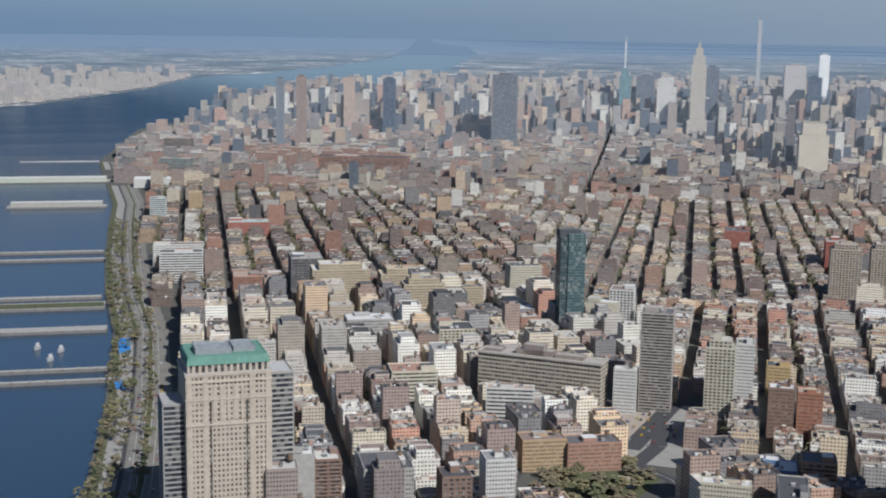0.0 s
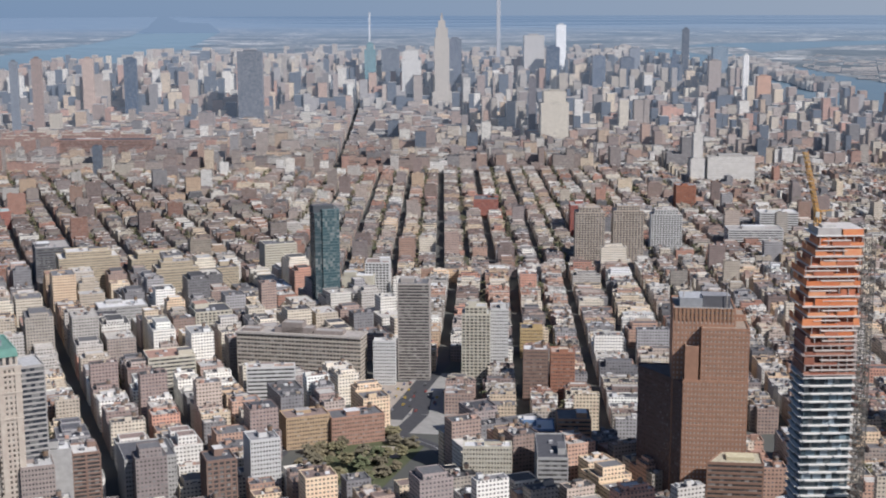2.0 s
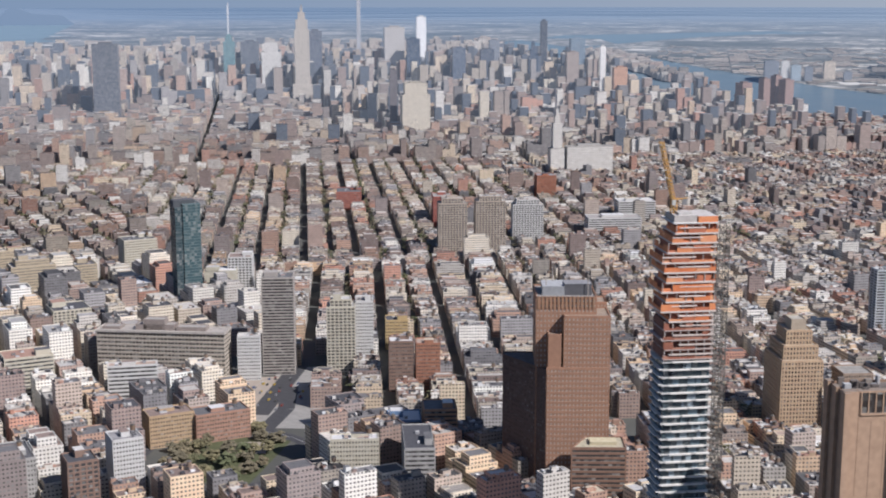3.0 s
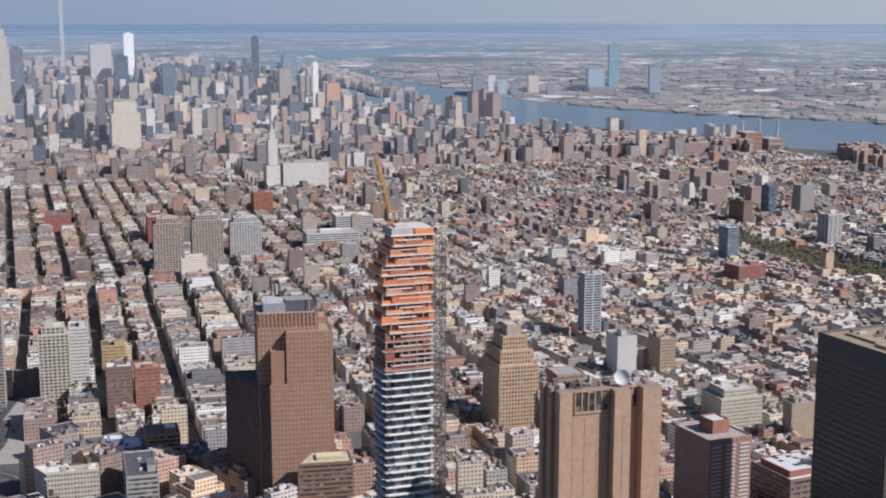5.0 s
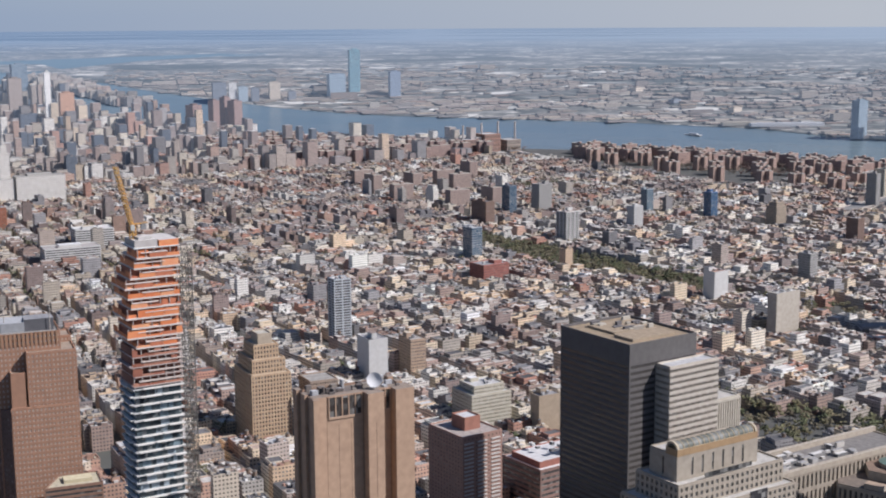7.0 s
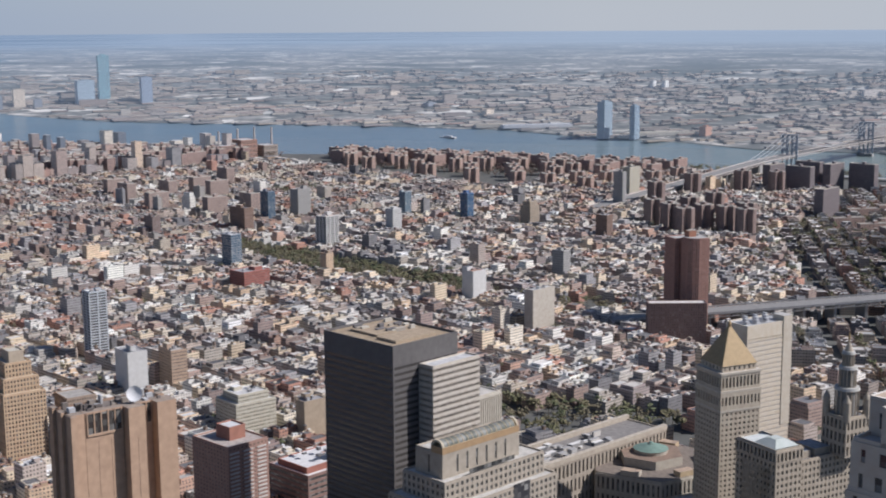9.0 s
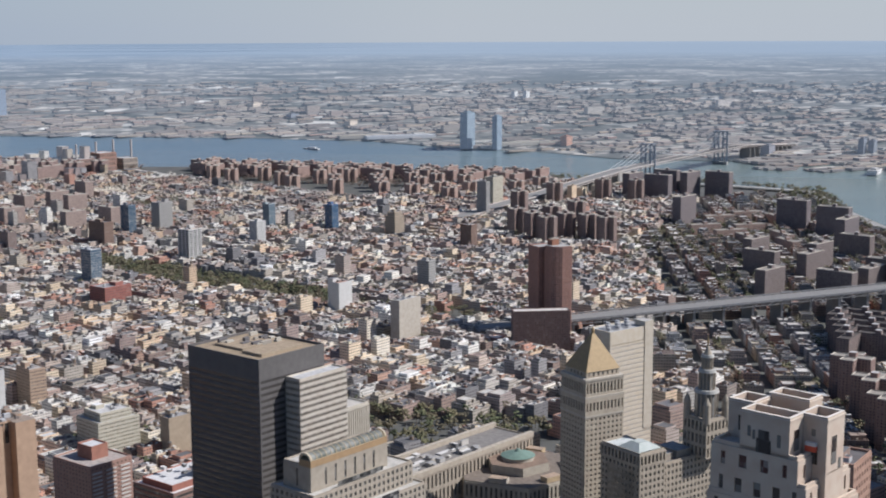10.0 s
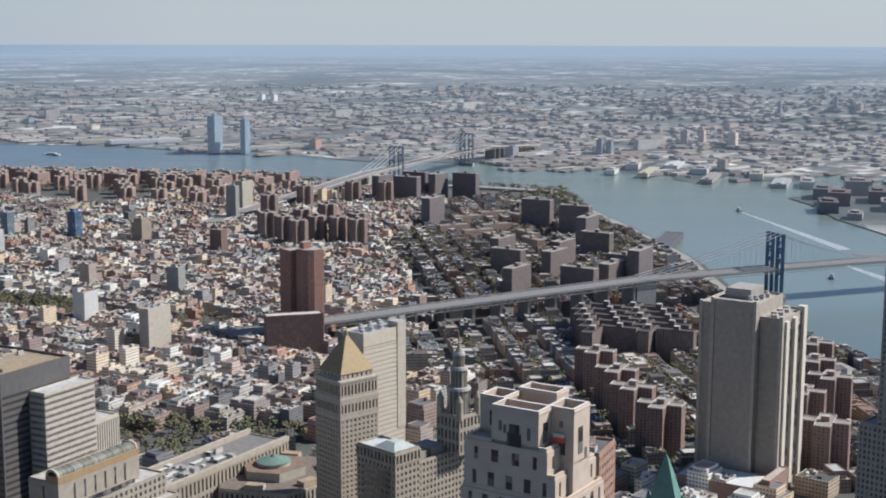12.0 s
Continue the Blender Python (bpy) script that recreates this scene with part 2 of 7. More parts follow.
def placed(x, y, z, s=None):
    """Where the point x, y, z of the true map stands; the earth curves down with distance."""
    s = scale_at(x, y) if s is None else s
    z -= ((x - EYE.x) ** 2 + (y - EYE.y) ** 2) / 1.47e7
    return (EYE.x + (x - EYE.x) * s, EYE.y + (y - EYE.y) * s, EYE.z + (z - EYE.z) * s)


def inside(poly, x, y):
    hit, j = False, len(poly) - 1
    for i in range(len(poly)):
        (xi, yi), (xj, yj) = poly[i], poly[j]
        if (yi > y) != (yj > y) and x < (xj - xi) * (y - yi) / (yj - yi) + xi:
            hit = not hit
        j = i
    return hit


class Build:
    """Collects faces with their materials, map coordinates and colours into one mesh."""

    def __init__(self, *materials):
        self.materials, self.v, self.f, self.m, self.uv, self.c = materials, [], [], [], [], []

    def face(self, points, uvs, mat, color):
        n = len(self.v)
        self.v.extend(points)
        self.f.append(tuple(range(n, n + len(points))))
        self.uv.extend(uvs)
        self.m.append(mat)
        self.c.append((*color, 1.0))

    def prism(self, foot, z0, z1, color, roof, s=1.0, wall=0, top=1, parapet=0.0, u0=0.0):
        """Upright walls over the footprint (counter-clockwise), and a flat roof behind a parapet."""
        lo = [placed(x, y, z0, s) for x, y in foot]
        hi = [placed(x, y, z1, s) for x, y in foot]
        n, u = len(foot), u0
        for i in range(n):
            j = (i + 1) % n
            d = math.hypot(foot[j][0] - foot[i][0], foot[j][1] - foot[i][1])
            self.face([lo[i], lo[j], hi[j], hi[i]], [(u, 0), (u + d, 0), (u + d, z1 - z0), (u, z1 - z0)], wall, color)
            u += d
        if parapet and n == 4:
            cx, cy = sum(p[0] for p in foot) / 4, sum(p[1] for p in foot) / 4
            k = 1 - 0.9 / max(6.0, math.hypot(foot[0][0] - cx, foot[0][1] - cy))
            inn = [(cx + (x - cx) * k, cy + (y - cy) * k) for x, y in foot]
            ih = [placed(x, y, z1, s) for x, y in inn]
            il = [placed(x, y, z1 - parapet, s) for x, y in inn]
            for i in range(4):
                j = (i + 1) % 4
                self.face([hi[i], hi[j], ih[j], ih[i]], [foot[i], foot[j], inn[j], inn[i]], top, color)
                self.face([ih[i], ih[j], il[j], il[i]], [inn[i], inn[j], inn[j], inn[i]], top, color)
            self.face(il, inn, top, roof)
        else:
            self.face(hi, foot, top, roof)

    def bar(self, p, q, u0, u1, depth, z0, z1, color, s=1.0, mat=0):
        """A box proud of the wall that runs from p to q, between u0 and u1 along it."""
        d = math.hypot(q[0] - p[0], q[1] - p[1])
        tx, ty = (q[0] - p[0]) / d, (q[1] - p[1]) / d
        pts = [(p[0] + tx * u + ty * k, p[1] + ty * u - tx * k) for u, k in ((u0, depth), (u1, depth), (u1, 0), (u0, 0))]
        lo, hi = [placed(x, y, z0, s) for x, y in pts], [placed(x, y, z1, s) for x, y in pts]
        uv = [(0, 0), (u1 - u0, 0), (u1 - u0, z1 - z0), (0, z1 - z0)]
        for k, m in ((0, 1), (1, 2), (3, 0)):
            self.face([lo[k], lo[m], hi[m], hi[k]], uv, mat, color)
        self.face(hi, uv, mat, color)
        self.face(lo[::-1], uv, mat, color)

    def grid(self, foot, z0, z1, style, color, s=1.0, mat=0):
        """One continuous wall round the footprint, proud of the glazing, with an opening cut for every window."""
        bay, storey, pier, band, proud = style
        n = len(foot)
        outer = []
        for k in range(n):
            (xa, ya), (xb, yb), (xc, yc) = foot[k - 1], foot[k], foot[(k + 1) % n]
            d1, d2 = math.hypot(xb - xa, yb - ya), math.hypot(xc - xb, yc - yb)
            n1, n2 = ((yb - ya) / d1, (xa - xb) / d1), ((yc - yb) / d2, (xb - xc) / d2)
            q = proud / max(0.3, 1 + n1[0] * n2[0] + n1[1] * n2[1])
            outer.append((xb + (n1[0] + n2[0]) * q, yb + (n1[1] + n2[1]) * q))
        m = max(1, round((z1 - z0) / storey))
        h = (z1 - z0) / m
        zs = []
        for i in range(m + 1):
            zs += [max(z0, z0 + i * h - h * band / 2), min(z1, z0 + i * h + h * band / 2)]
        start, columns = len(self.v), {}

        def vert(x, y, z):
            self.v.append(placed(x, y, z, s))
            return len(self.v) - 1

        def add(loop, uvs):
            self.f.append(tuple(loop))
            self.uv.extend(uvs)
            self.m.append(mat)
            self.c.append((*color, 1.0))
        run = 0.0
        for k in range(n):
            p, q = outer[k], outer[(k + 1) % n]
            d = math.hypot(q[0] - p[0], q[1] - p[1])
            tx, ty = (q[0] - p[0]) / d, (q[1] - p[1]) / d
            bays = max(1, round(d / bay)) if bay and d > 3 else 1
            w = d / bays * pier if bay else min(1.2, d * 0.2)
            us = []
            for i in range(bays + 1):
                c = i * d / bays
                us += [max(0, c - w / 2), min(d, c + w / 2)]
            us[1], us[-2] = w * 0.75, d - w * 0.75
            cols = []
            for i, u in enumerate(us):
                key = (k + (1 if i == len(us) - 1 else 0)) % n if i in (0, len(us) - 1) else None
                if key is None or key not in columns:
                    col = [vert(p[0] + tx * u, p[1] + ty * u, z) for z in zs]
                    if key is not None:
                        columns[key] = col
                else:
                    col = columns[key]
                cols.append(col)
            for j in range(0, len(zs), 2):
                loop = [c[j] for c in cols] + [c[j + 1] for c in reversed(cols)]
                add(loop, [(run + u, zs[j]) for u in us] + [(run + u, zs[j + 1]) for u in reversed(us)])
            for j in range(1, len(zs) - 1, 2):
                za, zb = zs[j], zs[j + 1]
                for i in range(0, len(us), 2):
                    add([cols[i][j], cols[i + 1][j], cols[i + 1][j + 1], cols[i][j + 1]], [(run + us[i], za), (run + us[i + 1], za), (run + us[i + 1], zb), (run + us[i], zb)])
                for i in range(1, len(us) - 1, 2):
                    front = [cols[i][j], cols[i + 1][j], cols[i + 1][j + 1], cols[i][j + 1]]
                    back = [vert(p[0] + tx * u - ty * proud, p[1] + ty * u + tx * proud, z) for u, z in ((us[i], za), (us[i + 1], za), (us[i + 1], zb), (us[i], zb))]
                    for a in range(4):
                        b = (a + 1) % 4
                        add([front[b], front[a], back[a], back[b]], [(run, za)] * 4)
            a0, b0 = vert(*foot[k], z1), vert(*foot[(k + 1) % n], z1)
            add([cols[0][-1]] + [c[-1] for c in cols[1:]] + [b0, a0], [(run, z1)] * (len(cols) + 2))
            run += d

    def rope(self, points, w, color, mat=0):
        """A square bar that bends through the points, in one piece."""
        pts = [Vector(p) for p in points]
        start, n = len(self.v), len(pts)
        for k, p in enumerate(pts):
            t = (pts[min(k + 1, n - 1)] - pts[max(k - 1, 0)]).normalized()
            side = t.cross(Vector((0, 0, 1)))
            side = (side.normalized() if side.length > 0.01 else Vector((1, 0, 0))) * w / 2
            up = side.cross(t)
            self.v.extend(tuple(p + q) for q in (-side - up, side - up, side + up, up - side))
        loops = [[start + 4 * k + a, start + 4 * k + b, start + 4 * k + 4 + b, start + 4 * k + 4 + a] for k in range(n - 1) for a, b in ((0, 1), (1, 2), (2, 3), (3, 0))]
        for loop in loops + [[start + 3, start + 2, start + 1, start], [start + 4 * n - 4 + a for a in range(4)]]:
            self.f.append(tuple(loop))
            self.uv.extend([(0, 0)] * 4)
            self.m.append(mat)
            self.c.append((*color, 1.0))

    def make(self, name, parent=None, label=""):
        me = bpy.data.meshes.new(name)
        base = (parent.location if not parent.parent else parent.parent.location) if parent else Vector()
        me.from_pydata([(x - base.x, y - base.y, z - base.z) for x, y, z in self.v], [], self.f)
        for mat in self.materials:
            me.materials.append(mat)
        me.polygons.foreach_set("material_index", np.array(self.m, dtype=np.int32))
        uv = me.uv_layers.new(name="map")
        uv.data.foreach_set("uv", np.array(self.uv, dtype=np.float32).ravel())
        at = me.attributes.new("tint", "FLOAT_COLOR", "FACE")
        at.data.foreach_set("color", np.array(self.c, dtype=np.float32).ravel())
        me.update()
        ob = new(name, me)
        ob.parent = parent
        return tagged(ob, label)


def thing(name, x, y, label, category, group=""):
    """The empty at the foot of a thing, which its parts hang under."""
    root = new(name)
    root.location = placed(x, y, 0)
    return tagged(root, label, category, group)


def rect(cx, cy, w, d, bearing):
    """Footprint w across and d along the bearing."""
    b = radians(bearing)
    ax, ay, bx, by = math.cos(b), -math.sin(b), math.sin(b), math.cos(b)
    return [(cx + ax * i * w / 2 + bx * j * d / 2, cy + ay * i * w / 2 + by * j * d / 2)
            for i, j in ((-1, -1), (1, -1), (1, 1), (-1, 1))]


def tube(out, x, y, z0, z1, r0, r1, color, s=1.0, n=10, mat=0):
    """A round upright drum or cone."""
    ring = lambda r, z: [placed(x + r * math.cos(k * math.tau / n), y + r * math.sin(k * math.tau / n), z, s) for k in range(n)]
    lo, hi = ring(r0, z0), ring(max(r1, 0.01), z1)
    for k in range(n):
        m = (k + 1) % n
        out.face([lo[k], lo[m], hi[m], hi[k]], [(k, 0), (k + 1, 0), (k + 1, z1 - z0), (k, z1 - z0)], mat, color)
    out.face(hi, [(0, 0)] * n, mat, color)


def hip(out, foot, z0, z1, keep, color, s=1.0, mat=0):
    """A sloping roof over the footprint, whose top is shrunk to the share keep."""
    cx, cy = sum(p[0] for p in foot) / len(foot), sum(p[1] for p in foot) / len(foot)
    top = [(cx + (x - cx) * keep, cy + (y - cy) * keep) for x, y in foot]
    lo, hi = [placed(x, y, z0, s) for x, y in foot], [placed(x, y, z1, s) for x, y in top]
    n = len(foot)
    for k in range(n):
        m = (k + 1) % n
        out.face([lo[k], lo[m], hi[m], hi[k]], [(k * 9, 0), (k * 9 + 9, 0), (k * 9 + 8, 9), (k * 9 + 1, 9)], mat, color)
    out.face(hi, top, mat, color)


def beam(out, a, b, w, color, s=1.0, h=None):
    """A straight bar between two points of the map."""
    a, b = Vector(placed(*a, s)), Vector(placed(*b, s))
    t = (b - a).normalized()
    side = t.cross(Vector((0, 0, 1)))
    side = side.normalized() if side.length > 0.01 else Vector((1, 0, 0))
    up = side.cross(t)
    h = w if h is None else h
    side, up = side * w / 2 * s, up * h / 2 * s
    ca = [a - side - up, a + side - up, a + side + up, a - side + up]
    cb = [p + (b - a) for p in ca]
    for k in range(4):
        m = (k + 1) % 4
        out.face([tuple(v) for v in (ca[k], cb[k], cb[m], ca[m])], [(0, 0), (1, 0), (1, 1), (0, 1)], 0, color)
    out.face([tuple(v) for v in ca], [(0, 0)] * 4, 0, color)
    out.face([tuple(v) for v in cb[::-1]], [(0, 0)] * 4, 0, color)


# ---- land and water ----
MANHATTAN = [(-420, -1000), (-330, 100), (-152, 555), (40, 900), (97, 1101), (141, 1349), (188, 1675), (206, 1929), (244, 2264), (285, 2580),
             (330, 2887), (397, 3776), (650, 4886), (1578, 6607), (2675, 8551), (7000, 8600), (5900, 7000), (4574, 4942), (3857, 3942), (3545, 3387),
             (3400, 2900), (3308, 2499), (3519, 1610), (3420, 777), (3348, 145), (3248, -91), (2918, -143), (2666, -209), (2283, -290), (1571, -351), (1198, -600), (500, -1300)]
EAST = [(2042, -944), (2609, -687), (2819, -639), (3041, -638), (3185, -608), (3270, -700), (3400, -815), (3444, -930), (3600, -1000), (3700, -960), (3744, -873), (3640, -745), (3560, -690), (3521, -578), (3717, -564), (3481, -429), (3558, -386), (3732, -397), (3690, -255), (3844, -247), (3931, -108), (3978, 140), (3989, 477), (4153, 725),
        (4263, 1055), (4460, 1393), (4500, 1835), (4470, 2253), (4430, 2777), (4440, 3016), (4582, 3458), (5292, 4775), (5900, 5750), (6600, 7150), (7500, 7700), (9000, 8400), (11200, 8900), (16500, 9900), (72000, 44000), (72000, -60000), (20000, -60000), (3000, -9000), (1200, -3000)]
WEST = [(-3000, -3000), (-1400, 800), (-1165, 2443), (-900, 4500), (-320, 5700), (380, 6391), (718, 7058), (1117, 7905), (1705, 9661), (2470, 10600), (3637, 12591), (5270, 16119), (7786, 22858), (10500, 30500),
        (24500, 70000), (-60000, 70000), (-60000, -20000)]
NORTH = [(2675, 8551), (4406, 11771), (5500, 14200), (7166, 17950), (10641, 27311), (11200, 30500), (25500, 72000), (72000, 72000), (72000, 43600), (16500, 9820), (11300, 8700), (10600, 9500), (8700, 9700), (7700, 9000), (7000, 8600)]
WARDS = [(6800, 7600), (7300, 7500), (8200, 8700), (7700, 9300)]
ISLAND = [(4330, 4130), (4470, 4060), (6250, 6500), (6080, 6620)]


def ground_sheet(name, poly, z, mat, steps):
    bm = bmesh.new()
    bm.faces.new([bm.verts.new((x, y, z)) for x, y in poly])
    lo = (min(p[0] for p in poly), min(p[1] for p in poly))
    hi = (max(p[0] for p in poly), max(p[1] for p in poly))
    for axis in (0, 1):
        for a in steps:
            if lo[axis] < a < hi[axis]:
                co, no = [0, 0, 0], [0, 0, 0]
                co[axis], no[axis] = a, 1
                bmesh.ops.bisect_plane(bm, geom=bm.verts[:] + bm.edges[:] + bm.faces[:], plane_co=co, plane_no=no)
    bmesh.ops.triangulate(bm, faces=bm.faces[:])
    uv = bm.loops.layers.uv.new("map")
    for f in bm.faces:
        if f.normal.z < 0:
            f.normal_flip()
        for lp in f.loops:
            lp[uv].uv = lp.vert.co.xy
    for v in bm.verts:
        if mat is WATER:
            v.co.z -= max(0.0, v.co.xy.length - 14000) * 0.002 + max(0.0, v.co.xy.length - 20000) * 0.03  # well under the far land
        v.co = placed(*v.co)
    me = bpy.data.meshes.new(name)
    bm.to_mesh(me)
    bm.free()
    me.materials.append(mat)
    return new(name, me)


STEPS = [k * 400 for k in range(-20, 26)] + [k * 1500 * q for k in range(7, 14) for q in (1, -1)] + [k * 6000 * q for k in range(4, 13) for q in (1, -1)]
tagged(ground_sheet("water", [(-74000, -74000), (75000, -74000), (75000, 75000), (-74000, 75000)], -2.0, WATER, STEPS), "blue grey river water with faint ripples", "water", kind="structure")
tagged(ground_sheet("ground", MANHATTAN, 0.0, LAND, STEPS), "paved city ground between the buildings", "ground", kind="structure")
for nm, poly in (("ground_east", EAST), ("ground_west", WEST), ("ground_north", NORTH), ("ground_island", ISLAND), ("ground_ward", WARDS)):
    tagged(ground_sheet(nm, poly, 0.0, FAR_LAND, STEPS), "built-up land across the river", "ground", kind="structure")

# ---- buildings: shared pieces ----
TAKEN = []  # footprints that the city's lesser buildings keep clear of: centre, half sizes, bearing


def take(x, y, w, d, turn, margin=6.0):
    b = radians(turn)
    TAKEN.append((x, y, w / 2 + margin, d / 2 + margin, math.cos(b), math.sin(b)))


def free(x, y):
    for cx, cy, hw, hd, c, s in TAKEN:
        dx, dy = x - cx, y - cy
        if abs(dx * c - dy * s) < hw and abs(dx * s + dy * c) < hd:
            return False
    return True


PUNCHED = (2.3, 3.5, 0.44, 0.53, 0.28)
RIBBON = (0, 3.7, 0, 0.5, 0.4)
GRID = (4.4, 3.4, 0.3, 0.34, 0.6)
BALCONY = (9.0, 3.1, 0.14, 0.36, 1.0)
GLASS = (2.2, 3.7, 0.08, 0.16, 0.12)
BLANK = None
roofs = random.Random(3)


def roof_clutter(root, foot, z, color, s=1.0, count=3, tank=False):
    """Bulkheads, fans and perhaps a timber water tank on a flat roof."""
    cx, cy = sum(p[0] for p in foot) / len(foot), sum(p[1] for p in foot) / len(foot)
    ex, ey = (foot[1][0] - foot[0][0], foot[1][1] - foot[0][1]), (foot[3][0] - foot[0][0], foot[3][1] - foot[0][1])
    turn = 90 - math.degrees(math.atan2(ex[1], ex[0])) - 90
    wide, deep = math.hypot(*ex), math.hypot(*ey)
    for k in range(count):
        i, j = roofs.uniform(-0.32, 0.32), roofs.uniform(-0.32, 0.32)
        b = Build(PLAIN, ROOF)
        big = k == 0
        w, d = (wide * roofs.uniform(.25, .45), deep * roofs.uniform(.25, .45)) if big else (roofs.uniform(2, 4), roofs.uniform(2, 5))
        b.prism(rect(cx + ex[0] * i + ey[0] * j, cy + ex[1] * i + ey[1] * j, w, d, turn), z, z + (roofs.uniform(3, 6) if big else roofs.uniform(1.5, 2.5)),
                color if big else roofs.choice(((0.6, 0.6, 0.6), (0.35, 0.35, 0.36), (0.2, 0.2, 0.2))), roofs.choice(ROOFS), s)
        b.make("bulkhead" if big else "roof_fan", root)
    if tank:
        b = Build(PLAIN)
        x, y = cx + ex[0] * 0.3, cy + ex[1] * 0.3
        for i, j in ((-1, -1), (1, -1), (1, 1), (-1, 1)):
            beam(b, (x + 1.3 * i, y + 1.3 * j, z), (x + 1.3 * i, y + 1.3 * j, z + 3.5), 0.3, (0.1, 0.1, 0.1), s)
        tube(b, x, y, z + 3.5, z + 7.3, 2.1, 2.1, (0.22, 0.15, 0.1), s)
        tube(b, x, y, z + 7.3, z + 8.6, 2.3, 0.1, (0.12, 0.11, 0.1), s)
        b.make("water_tank", root, "brown timber water tank on steel legs")


def storeys(root, foot, z0, z1, color, style, s=1.0, roof=(0.5, 0.5, 0.5), glass=(0.06, 0.058, 0.058), parapet=1.1, pane=None):
    """One tier of a building: glazing behind a stone or brick grid, and its roof."""
    if style is None:
        b = Build(PLAIN, ROOF)
        b.prism(foot, z0, z1, color, roof, s, parapet=parapet)
        return b.make("wall", root)
    b = Build(PLAIN)
    b.grid(foot, z0, z1, style, color, s)
    wall = b.make("wall", root)
    b = Build(pane or PANE)
    b.prism(foot, z0, z1 - 0.3, glass, glass, s, 0, 0)
    b.make("glazing", wall, "dark window glass")
    b = Build(PLAIN, ROOF)
    b.prism(foot, z1 - 0.5, z1 + parapet, color, roof, s, parapet=parapet - 0.1)
    return b.make("roof", root)


def high_rise(name, x, y, w, d, h, turn, tint, style, label, roof=None):
    s = scale_at(x, y)
    root = thing(name, x, y, label, "building", "larger city buildings")
    foot = rect(x, y, w, d, turn)
    take(x, y, w, d, turn)
    roof = roof or roofs.choice(ROOFS)
    glass = (0.05, 0.09, 0.13) if style == GLASS else (0.07, 0.068, 0.068)
    step = style in (PUNCHED, GRID) and h > 40 and w > 25 and roofs.random() < 0.5
    storeys(root, foot, 0, h - (7 if step else 0), tint, style, s, roof, glass)
    if step:
        foot = rect(x, y, w * 0.75, d * 0.75, turn)
        storeys(root, foot, h - 6.5, h, tint, style, s, roof, glass)
    roof_clutter(root, foot, h, tint, s, 3 + int(w > 30) * 2, tank=style == PUNCHED and h < 80)
    return root


high_rise('office_block', 326, 1993, 63, 30, 45, 10, (0.68, 0.67, 0.64), RIBBON, 'white office block with dark ribbon windows')
high_rise('warehouse', 401, 1860, 49, 50, 30, 10, (0.33, 0.17, 0.12), PUNCHED, 'red brick warehouse with a pale attic storey')
high_rise('office_block', 483, 1864, 46, 60, 52, 10, (0.16, 0.16, 0.17), RIBBON, 'dark glass office block with white floor bands')
high_rise('loft_building', 505, 1765, 78, 45, 58, 10, (0.5, 0.42, 0.3), PUNCHED, 'broad yellow brick printing loft with many windows')
high_rise('loft_building', 609, 1789, 75, 40, 42, 10, (0.5, 0.42, 0.3), PUNCHED, 'tan brick loft with a white top row')
high_rise('loft_building', 575, 1620, 53, 35, 60, 10, (0.5, 0.42, 0.3), PUNCHED, 'tan loft with a dark slate attic')
high_rise('loft_building', 643, 1625, 31, 30, 45, 10, (0.5, 0.42, 0.3), PUNCHED, 'tan brick loft with deep windows')
high_rise('loft_building', 759, 1715, 45, 35, 52, 10, (0.62, 0.57, 0.45), PUNCHED, 'cream loft stepped back at the top')
high_rise('theatre_block', 758, 1468, 39, 30, 50, 33, (0.62, 0.57, 0.45), BLANK, 'cream windowless block with a lit plain wall')
high_rise('loft_building', 787, 1471, 29, 30, 62, 33, (0.68, 0.67, 0.64), GRID, 'white gridded loft behind the cream block')
high_rise('office_block', 535, 1398, 40, 40, 46, 10, (0.62, 0.57, 0.45), GRID, 'beige office block with a gridded front')
high_rise('office_block', 633, 1171, 22, 14, 45, 33, (0.68, 0.67, 0.64), PUNCHED, 'white office block with a dark side wall')
high_rise('apartment_tower', 672, 1178, 31, 30, 100, 33, (0.44, 0.4, 0.36), (0, 3.1, 0, 0.34, 0.9), 'dark apartment tower with rows of pale balconies')
high_rise('apartment_tower', 721, 1137, 28, 25, 77, 33, (0.62, 0.57, 0.45), GRID, 'cream concrete apartment tower beside the tunnel plaza')
high_rise('apartment_tower', 750, 1138, 18, 28, 72, 33, (0.68, 0.67, 0.64), PUNCHED, 'white apartment tower joined to a cream one')
high_rise('loft_building', 823, 1185, 24, 25, 32, 33, (0.55, 0.4, 0.2), PUNCHED, 'yellow brick corner loft building')
high_rise('apartment_tower', 755, 1034, 23, 22, 48, 33, (0.4, 0.19, 0.12), PUNCHED, 'orange-red brick apartment tower')
high_rise('apartment_tower', 734, 1049, 24, 20, 50, 33, (0.27, 0.18, 0.14), PUNCHED, 'brown brick apartment tower')
high_rise('office_block', 639, 910, 28, 30, 26, 33, (0.16, 0.26, 0.42), RIBBON, 'low blue glass office block')
high_rise('loft_building', 663, 891, 28, 30, 36, 33, (0.48, 0.29, 0.18), RIBBON, 'orange brick loft with white floor bands')
high_rise('loft_building', 542, 838, 37, 14, 46, 33, (0.62, 0.57, 0.45), PUNCHED, 'cream loft with a planted roof terrace')
high_rise('office_block', 592, 824, 23, 60, 40, 33, (0.42, 0.41, 0.39), RIBBON, 'grey office block with ribbon windows')
high_rise('loft_building', 481, 1039, 39, 25, 28, 10, (0.5, 0.36, 0.22), PUNCHED, 'tan brick loft beside the traffic circle')
